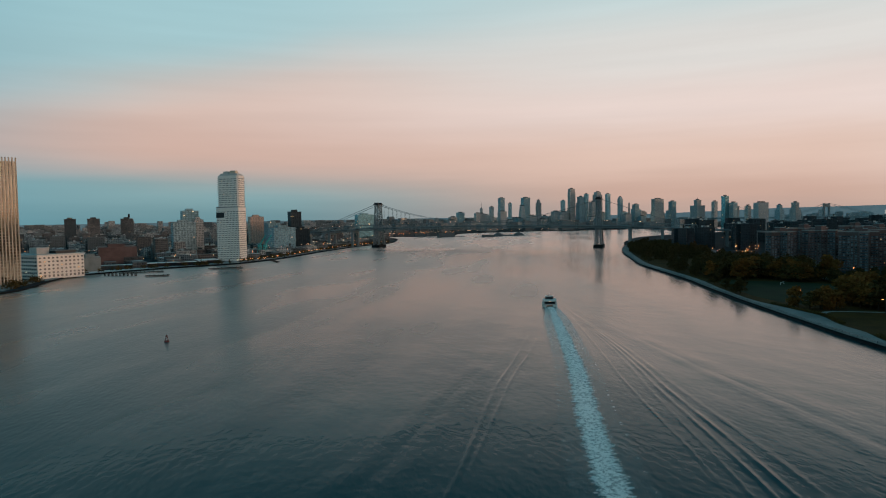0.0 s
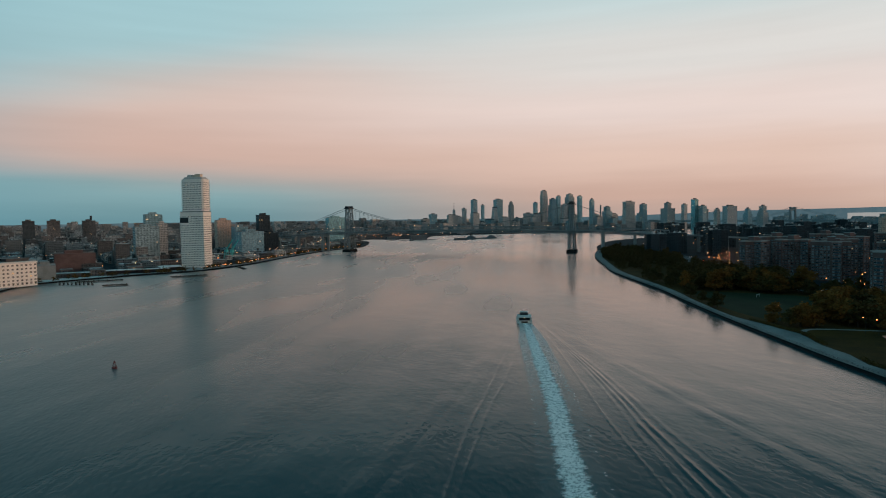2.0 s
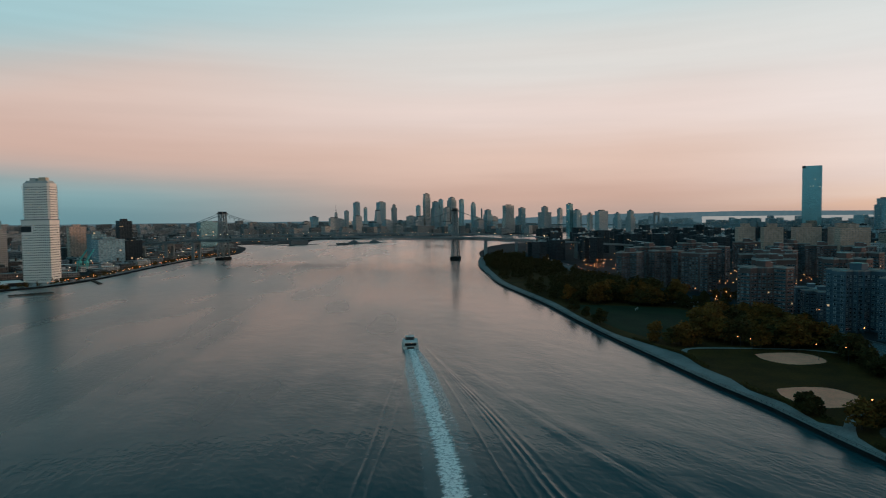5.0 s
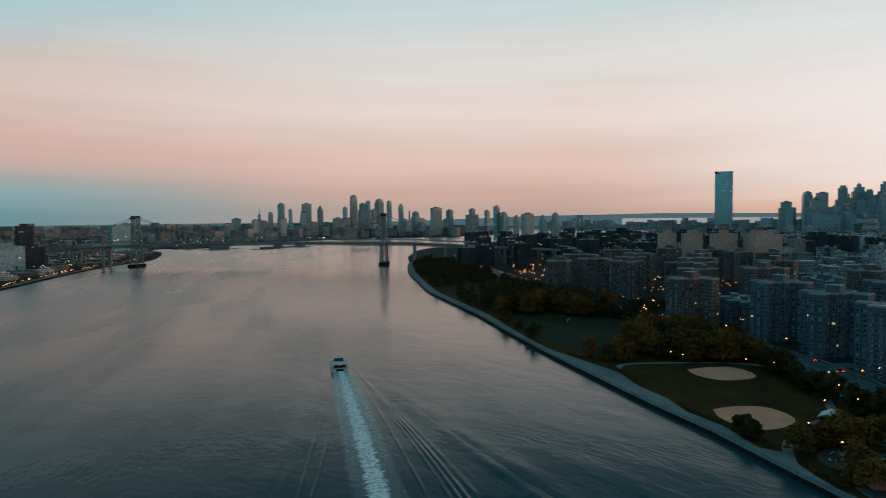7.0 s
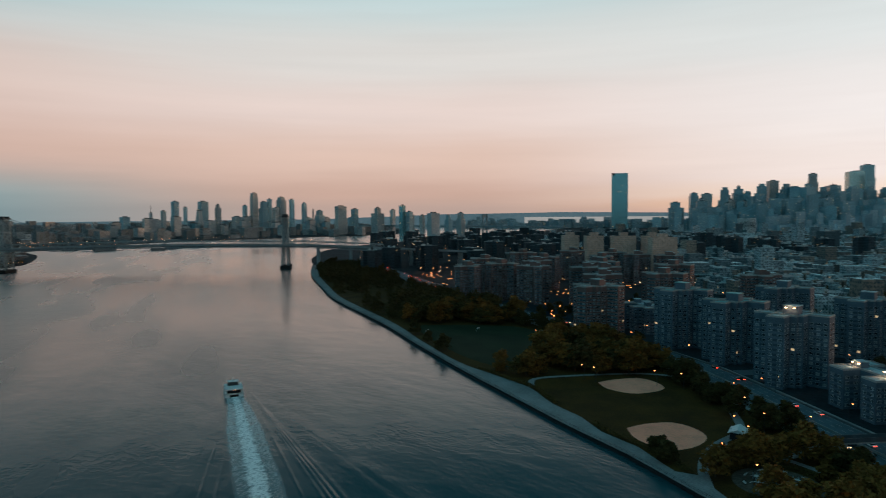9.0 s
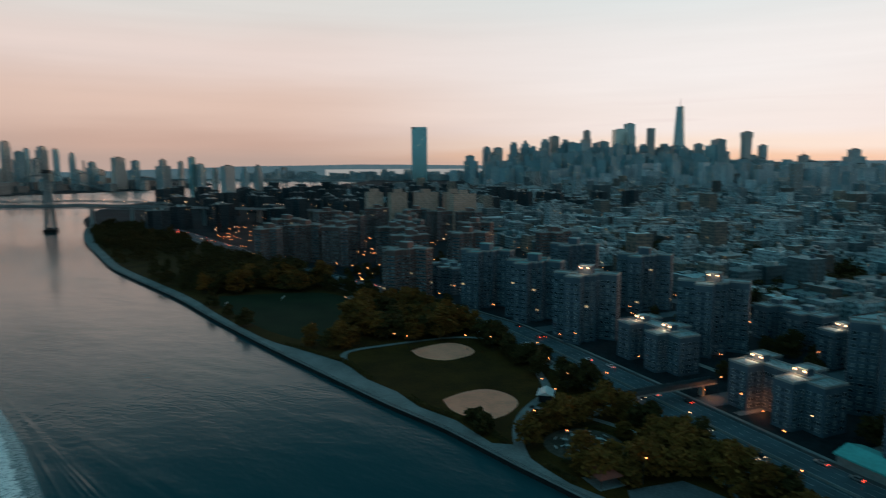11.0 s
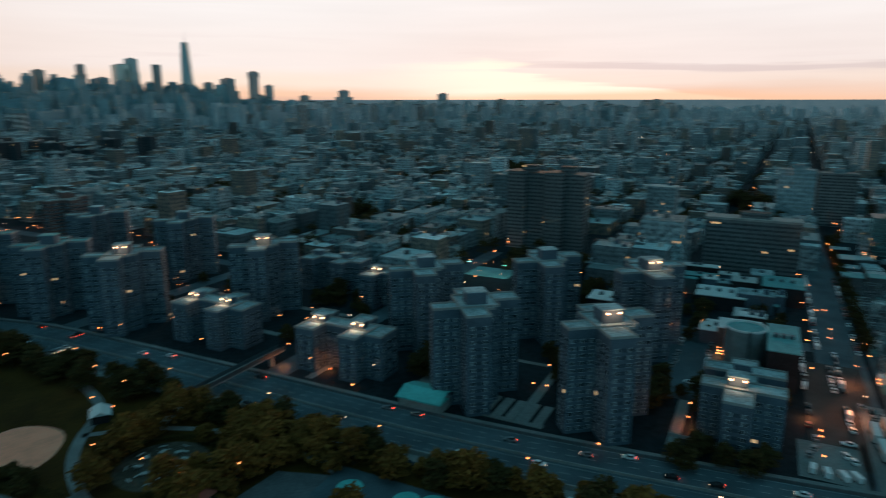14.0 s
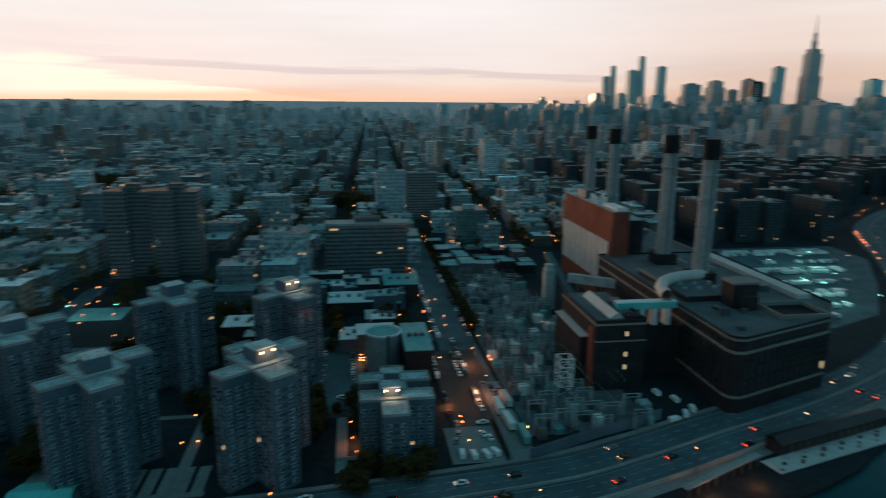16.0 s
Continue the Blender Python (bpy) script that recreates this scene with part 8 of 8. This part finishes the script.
for x, y, w, d, h, mt_, say in ((386, -1361, 38, 30, 62, f_stone, "beige apartment block near the river"), (402, -1462, 30, 24, 84, f_tower, "dark glass apartment tower"), (375, -1418, 16, 20, 67, f_white_grid, "slim white-striped apartment tower"),
                                (429, -1169, 51, 30, 27, m_brick_red, "long red brick factory block"), (418, -1050, 22, 30, 18, m_concrete, "low grey concrete works"), (307, -1640, 30, 24, 72, f_cream, "tan apartment tower behind the works"),
                                (240, -1560, 46, 44, 48, f_tower, "dark glazed office block by the bridge"), (266, -1600, 26, 34, 58, f_tower, "dark grey office block"), (222, -1640, 24, 24, 82, f_projects, "tall dark brick refinery block with a chimney"), (205, -1610, 30, 26, 44, f_projects, "dark brick annex beside the refinery"),
                                (70, -2057, 50, 26, 76, f_oneman, "blue glazed apartment block beyond the bridge"), (878, -2196, 33, 24, 78, f_brooklyn_dark, "brown brick housing tower inland"), (934, -2172, 30, 24, 78, f_brooklyn_dark, "brown brick housing tower inland"), (794, -2228, 34, 24, 77, f_brooklyn_dark, "brown brick housing tower inland")):
    t = thing("bank_building", pose(x, y, 3, 0, 0, 24), say, "building", "far bank buildings")
    part("wall", Shape().box(-w / 2, w / 2, -d / 2, d / 2, -0.5, h), mt_, t)
    part("roof_house", Shape().box(-w / 5, w / 4, -d / 4, d / 4, h, h + 4.5), mt_, t)
    part("roof_edge", Shape().box(-w / 2 - 0.2, w / 2 + 0.2, -d / 2 - 0.2, -d / 2 + 0.4, h - 0.5, h + 0.9, True), m_concrete, t)
part("chimney", Shape().tube(-6, 0, 80, 92, 3, 2.6, 10), m_brick_dark, t)
for k in range(2):
    cr = thing("dock_crane", pose(258 - k * 11, -1390 + k * 6, 3, 0, 0, 150), "bright turquoise preserved dock crane", "crane", "dock cranes")
    for a in ((-4, -3), (4, -3), (-4, 3), (4, 3)):
        part("leg", Shape().beam((*a, 0), (a[0] * 0.5, a[1] * 0.5, 14), 1.1), m_teal_steel, cr)
    part("cab", Shape().box(-3, 3, -2.4, 2.4, 14, 18), m_teal_steel, cr)
    part("jib", Shape().beam((0, 0, 17), (13, 2, 36), 1.7), m_teal_steel, cr)
    part("stay", Shape().beam((-3, 0, 18), (13, 2, 36), 0.4), m_teal_steel, cr)

r_k = random.Random(8)
bkc, bkd = [], []
cb, sb = math.cos(radians(24)), math.sin(radians(24))
for a in range(-20, 60):
    for b in range(-70, 40):
        gx, gy = a * 34 + (a // 5) * 16, b * 26 + (b // 3) * 14
        x, y = 350 + gx * cb - gy * sb, -1500 + gx * sb + gy * cb
        if not (-1900 < x < 3300 and -4200 < y < -420):
            continue
        if not inside(LAND_E, x - 30, y) or not inside(LAND_E, x - 16, y + 22) or r_k.random() < 0.1:
            continue
        if math.hypot(x - 285, y + 1210) < 62 or math.hypot(x - 430, y + 920) < 95 or (y > -880 and x < 520):
            continue
        far = math.hypot(x, y) / 1000
        h = r_k.uniform(8, 17) if r_k.random() < 0.86 else r_k.uniform(18, 38)
        if not inside(LAND_E, x - 150, y + 40):
            h = min(h, r_k.uniform(5, 11))
        (bkc if r_k.random() < 0.5 else bkd).append((x, y, r_k.uniform(14, 31), r_k.uniform(14, 23), h, 24))
carpet("bank_row_houses", bkd, f_brooklyn_dark, "dark brick houses and works of the far bank", seed=43)
carpet("bank_row_houses", bkc, f_brooklyn, "low brick houses and sheds of the far bank", seed=41)
fars = []
for k in range(700):
    an, rd = r_k.uniform(150, 245), r_k.uniform(2500, 4500)
    x, y = -rd * math.sin(radians(an)), -250 + rd * math.cos(radians(an))
    if inside(LAND_E, x, y) and (y < -2950 or x > 100):
        fars.append((x, y, r_k.uniform(20, 60), r_k.uniform(20, 40), r_k.uniform(14, 46), r_k.uniform(0, 40)))
for k in range(420):
    an, rd = r_k.uniform(160, 245), r_k.uniform(3600, 4700)
    x, y = -rd * math.sin(radians(an)), -250 + rd * math.cos(radians(an))
    if inside(LAND_E, x, y) and (y < -2950 or x > 100):
        fars.append((x, y, r_k.uniform(20, 70), r_k.uniform(20, 40), r_k.uniform(40, 66) + (18 if r_k.random() < 0.1 else 0), r_k.uniform(0, 40)))
carpet("far_blocks", fars, f_brooklyn, "low mixed blocks of the far borough", False, 42)
# old piers, piles, flat sheds
for x, y, w, d, deg in ((303, -950, 26, 9, 10), (246, -1050, 44, 10, 24), (200, -1180, 60, 5, 108), (340, -1010, 50, 8, 20)):
    t = thing("old_pier", pose(x, y, 0.8, 0, 0, deg), "weathered timber pier on dark piles", "pier", "old piers")
    part("deck", Shape().box(-w / 2, w / 2, -d / 2, d / 2, 1.4, 2.0, True), m_wood, t)
    for k in range(int(w / 5)):
        part("pile", Shape().tube(-w / 2 + 2 + k * 5, -d / 2 + 0.5, -2, 2.6, 0.5, sides=7), m_wood, t)
for k in range(9):
    p = thing("mooring_pile", pose(372 - k * 5, -978 + k * 1.6, 0.8), "cluster of dark mooring piles in the water", "pile", "mooring piles")
    for j in range(3):
        part("post", Shape().tube(j * 0.8, (j % 2) * 0.8, -2, 3.6 + 0.4 * j, 0.45, 0.35, 7), m_wood, p)
for x, y, w, d in ((395, -1085, 46, 20), (350, -1118, 60, 24), (312, -1128, 40, 20), (300, -1170, 30, 40)):
    t = thing("flat_shed", pose(x, y, 3, 0, 0, 24), "long low shed with a pale flat roof", "shed", "flat sheds")
    part("wall", Shape().box(-w / 2, w / 2, -d / 2, d / 2, -0.2, 4.5), m_brick_dark, t)
    part("roof", Shape().box(-w / 2 - 0.4, w / 2 + 0.4, -d / 2 - 0.4, d / 2 + 0.4, 4.5, 5, True), m_white, t)
for x, y, w, h in ((-200, -2330, 90, 14), (-120, -2420, 70, 9), (-420, -2330, 120, 3), (-330, -2250, 60, 6)):
    t = thing("river_works", pose(x, y, 0, 0, 0, 18), "low riverside works on a spit beyond the bridge", "building", "river works")
    part("quay", Shape().box(-w / 2 - 20, w / 2 + 20, -12, 16, -1, 2), m_concrete_dark, t)
    part("shed", Shape().box(-w / 3, w / 3, -6, 8, 2, 2 + h), m_steel, t)
for k in range(2):
    mound = Shape()
    n = 14
    for i in range(n):
        a, b = 2 * math.pi * i / n, 2 * math.pi * (i + 1) / n
        mound.face((26 * math.cos(a), 14 * math.sin(a), 0), (26 * math.cos(b), 14 * math.sin(b), 0), (3 * math.cos(b), 0, 12), (3 * math.cos(a), 0, 12))
    solid("gravel_mound", mound, m_concrete_dark, "dark gravel mound on the spit", "mound", "gravel mounds", m=pose(-450 + k * 70, -2326, 1.9, 0, 0, 18))

# waterfront lots: pale esplanade, strips of green, parked trucks
for poly, mat, nm, say in (([(446, -742), (394, -800), (410, -902), (450, -902), (520, -720)], m_paving, "quay_lot", "worn concrete quay before the warehouse"), ([(205, -1250), (155, -1450), (103, -1630), (50, -1762), (66, -1766), (120, -1636), (173, -1452), (224, -1254)], m_paving, "esplanade", "pale paved esplanade on the far bank"),
                           ([(405, -905), (408, -990), (335, -1078), (345, -1092), (428, -1000), (440, -905)], m_concrete, "quay_lot", "worn concrete quay along the far bank"),
                           ([(332, -1084), (252, -1144), (206, -1248), (228, -1250), (290, -1180), (368, -1110)], m_concrete, "quay_lot", "worn concrete quay along the far bank"), ([(402, -1010), (345, -1075), (362, -1092), (424, -1030)], m_white, "pale_lot", "white flat lot by the water")):
    solid(nm, sheet(poly, 3.10 if nm == "pale_lot" else 3.06), mat, say, "pavement", kind="structure")
bank_green = Shape()
for k in range(150):
    a = r_k.random()
    i = int(a * 60)
    q = [p for p in SHORE_E if -1900 < p[1] < -800]
    x, y = q[int(a * (len(q) - 1))]
    x, y = x + r_k.uniform(6, 26), y - r_k.uniform(0, 10)
    for j in range(40):
        c = Vector((x + r_k.gauss(0, 1.6), y + r_k.gauss(0, 1.6), 3 + abs(r_k.gauss(2.5, 1.8))))
        u, w = (Vector((r_k.uniform(-1, 1), r_k.uniform(-1, 1), r_k.uniform(-1, 1))) for _ in (0, 1))
        bank_green.face(tuple(c - u), tuple(c + w), tuple(c + u), tuple(c - w))
tagged(solid("bank_bushes", bank_green, m_leaf_green, "dim bushes and small trees along the far bank", "bushes"), kind="stuff")

# ---- buoy ----
buoy = thing("buoy", pose(158.6, -508.4, WATER), "red steel channel buoy floating on the river", "buoy")
m_red = plain("red_buoy_paint", (0.12, 0.03, 0.03), 0.5, spread=0.25)
part("float", Shape().tube(0, 0, -0.5, 0.9, 1.3, 1.2, 14), m_red, buoy)
for k in range(4):
    a = math.pi / 4 + k * math.pi / 2
    part("strut", Shape().beam((0.9 * math.cos(a), 0.9 * math.sin(a), 0.9), (0.35 * math.cos(a), 0.35 * math.sin(a), 3.4), 0.14), m_red, buoy)
part("top_mark", Shape().tube(0, 0, 2.6, 3.9, 0.7, 0.2, 10), m_red, buoy)

# ---- ferry and wake ----
ferry = thing("ferry", pose(-73.8, -600.5, WATER, 0, 0, -103) @ Matrix.Diagonal((0.75, 1.08, 0.8, 1)), "white catamaran ferry with dark windows, under way", "ferry")
for s in (-1, 1):
    hull = Shape()
    y0, y1 = (s * 4.6, s * 2.2) if s > 0 else (s * 2.2, s * 4.6)
    for a, b in (((-13, 0.0), (9, 0.0)),):
        hull.prism([(-13, y1), (9, y1), (13.5, (y0 + y1) / 2), (9, y0), (-13, y0)][:: 1 if s < 0 else 1], -0.6, 2.0)
    part("hull", hull, m_white, ferry)
part("main_deck", Shape().prism([(-13, -4.7), (8, -4.7), (11.5, 0), (8, 4.7), (-13, 4.7)], 1.7, 2.2), m_sheet, ferry)
part("cabin", Shape().turned(-1.5, 0, 18, 8.2, 2.2, 4.8, 0, 0.97), m_white, ferry)
for s in (-1, 1):
    part("window_band", Shape().box(-10, 7, s * 4.05 - 0.06, s * 4.05 + 0.06, 3.2, 4.2, True), m_glass, ferry)
# black panel on the closed cabin end paints the opening's shade
part("stern_opening_shade", Shape().box(-10.75, -10.45, -3.4, 3.4, 2.3, 4.3, True), m_black, ferry)
part("upper_deck", Shape().box(-11, 7.5, -4.4, 4.4, 4.8, 5.05, True), m_white, ferry)
for s in (-1, 1):
    part("deck_rail", Shape().box(-11, 2, s * 4.3 - 0.04, s * 4.3 + 0.04, 5.05, 6.0, True), m_sheet, ferry)
part("wheelhouse", Shape().turned(3, 0, 6, 5.4, 5.05, 7.5, 0, 0.86), m_steel_dark, ferry)
part("wheelhouse_roof", Shape().box(0.2, 5.8, -2.6, 2.6, 7.5, 7.75, True), m_white, ferry)
part("mast", Shape().beam((1.5, 0, 7.7), (0.8, 0, 11), 0.25).beam((1.0, -1.2, 9.6), (1.0, 1.2, 9.6), 0.14), m_sheet, ferry)
part("stern_light", Shape().box(-11.1, -10.9, -0.2, 0.2, 4.5, 4.7, True), m_white_lamp, ferry)

kf = Nodes("wake_foam", 0.6)
tcu = kf.n.new("ShaderNodeTexCoord").outputs["UV"]
su = kf.n.new("ShaderNodeSeparateXYZ")
kf.l.new(tcu, su.inputs[0])
acr, alo = su.outputs[0], su.outputs[1]                       # across: 0 to 1; along: metres
mid = kf.math("SUBTRACT", 1.0, kf.math("MULTIPLY", kf.math("ABSOLUTE", kf.math("SUBTRACT", acr, 0.5)), 2.0))
feather = kf.n.new("ShaderNodeCombineXYZ")                    # streaks that run out sideways from the core
kf.put(feather.inputs[0], kf.math("MULTIPLY", acr, 5.0))
kf.put(feather.inputs[1], kf.math("MULTIPLY", alo, 0.55))
fine = kf.noise(0.9, 6, None, 0.75)
lace = kf.noise(1.0, 5, feather.outputs[0], 0.65)
core_f = kf.step(kf.math("ADD", mid, kf.math("MULTIPLY", kf.math("SUBTRACT", lace, 0.5), 0.75)), 0.52, 0.80)
core_f = kf.math("MULTIPLY", core_f, kf.math("ADD", 0.38, kf.math("MULTIPLY", kf.step(fine, 0.40, 0.52), 0.62)))
near_f = kf.math("SUBTRACT", 1.0, kf.step(alo, 10.0, 230.0))
veil = kf.math("MULTIPLY", kf.math("MULTIPLY", kf.step(mid, 0.02, 0.25), kf.step(fine, 0.25, 0.75)), kf.math("ADD", 0.10, kf.math("MULTIPLY", near_f, 0.75)))
rim_f = kf.math("MULTIPLY", kf.math("MULTIPLY", kf.step(mid, 0.04, 0.12), kf.math("SUBTRACT", 1.0, kf.step(mid, 0.14, 0.26))), kf.math("MULTIPLY", kf.step(lace, 0.5, 0.75), 0.5))
fade = kf.math("SUBTRACT", 1.0, kf.math("MULTIPLY", kf.step(alo, 150.0, 520.0), 0.3))
dens = kf.math("MULTIPLY", kf.math("MAXIMUM", core_f, kf.math("MAXIMUM", veil, rim_f)), fade)
kf.put(kf.b.inputs["Base Color"], (1.0, 0.93, 0.89, 1))
kf.put(kf.b.inputs["Alpha"], kf.math("MINIMUM", dens, 1.0))
kf.bump(fine, 0.6, 0.25)
m_foam = kf.m


def foam_strip(line, width, z):
    """A foam ribbon; its UVs run across from 0 to 1 and along in metres."""
    sh = Shape()
    vs, run, uvs = [], 0.0, []
    for i in range(len(line) - 1):
        seg = math.dist(line[i], line[i + 1])
        wa, wb = width(run), width(run + seg)
        la, ra = offset_line(line, wa / 2)[i], offset_line(line, -wa / 2)[i]
        lb, rb = offset_line(line, wb / 2)[i + 1], offset_line(line, -wb / 2)[i + 1]
        ha = z + 0.12
        ca, cb_ = line[i], line[i + 1]
        sh.face((*la, z), (*ca, ha), (*cb_, ha), (*lb, z))
        sh.face((*ca, ha), (*ra, z), (*rb, z), (*cb_, ha))
        uvs += [(0, run), (0.5, run), (0.5, run + seg), (0, run + seg), (0.5, run), (1, run), (1, run + seg), (0.5, run + seg)]
        run += seg
    me = sh.mesh("foam", m_foam)
    lay = me.uv_layers.new(name="UVMap")
    for k, q in enumerate(uvs):
        lay.data[k].uv = q
    return me


wake_line = smooth_line([(-71.8, -591), (-67.5, -568), (-60, -535), (-47, -477), (-31, -407), (-18, -358), (-4, -299), (8, -230), (18, -150), (26, -60)], 6)
wake = tagged(new("wake", foam_strip(wake_line, lambda s: 10 + min(s, 60) * 0.13 + s * 0.012, WATER + 0.05)), "bright churned foam trail behind the ferry", "wake", kind="structure")
right_1 = [(-82, -596), (-76, -545), (-71, -500), (-66, -455), (-60, -412), (-54, -376), (-50, -345), (-45, -308), (-37, -262), (-27, -205)]
right_in = [(-72, -545), (-62, -488), (-52, -434), (-44, -393), (-38, -355), (-33, -320), (-25, -275)]
right_out = [(-83, -575), (-82, -520), (-81, -465), (-80, -412), (-80, -370), (-80, -325), (-78, -270)]
left_1 = [(-62, -590), (-48, -535), (-28, -480), (-10, -430), (6, -388), (18, -350), (30, -312), (48, -262)]
left_in = [(-44, -508), (-22, -448), (-5, -406), (9, -366), (20, -334), (34, -292)]
shifted = lambda pts, dx, dy: [(x + dx * k / 4.0, y + dy * k / 4.0) for k, (x, y) in enumerate(pts)]
sets = [(right_1, 0.20, 1.5), (shifted(right_1, 2.6, 0.4), 0.17, 1.4), (shifted(right_1, 5.4, 0.8), 0.09, 1.3), (shifted(right_1, -3.4, -0.5), 0.10, 1.8), (right_in, 0.11, 1.1),
        (right_out, 0.16, 6.0), (shifted(right_out, -9.0, 3.0), 0.16, 8.0), (left_1, 0.16, 1.4), (left_in, 0.12, 1.2), (shifted(left_1, 12.0, 4.0), 0.15, 6.5), (shifted(left_1, 22.0, 8.0), 0.15, 8.0)]
for pts, amp, wide in sets:
    ln = smooth_line(pts, 5)
    rs = Shape()
    offs = [k * wide / 3.2 for k in (-3.2, -2.0, -1.0, 0.0, 1.0, 2.0, 3.2)]
    hs = [0.0, 0.28, 0.8, 1.0, 0.7, 0.22, 0.0]
    rows_ = [offset_line(ln, o) for o in offs]
    for i in range(len(ln) - 1):
        ea, eb = min(1, i / 6) * min(1, (len(ln) - 1 - i) / 12), min(1, (i + 1) / 6) * min(1, (len(ln) - 2 - i) / 12)
        wob_a, wob_b = 0.8 + 0.3 * math.sin(i * 0.9), 0.8 + 0.3 * math.sin((i + 1) * 0.9)
        for k in range(6):
            rs.face((*rows_[k + 1][i], WATER + 0.02 + amp * hs[k + 1] * ea * wob_a), (*rows_[k][i], WATER + 0.02 + amp * hs[k] * ea * wob_a), (*rows_[k][i + 1], WATER + 0.02 + amp * hs[k] * eb * wob_b), (*rows_[k + 1][i + 1], WATER + 0.02 + amp * hs[k + 1] * eb * wob_b))
    ob = solid("wake_wave", rs, m_water, "low smooth ship wave spreading from the ferry", "wave", "ship waves", kind="structure")
    ob.data.polygons.foreach_set("use_smooth", [True] * len(ob.data.polygons))
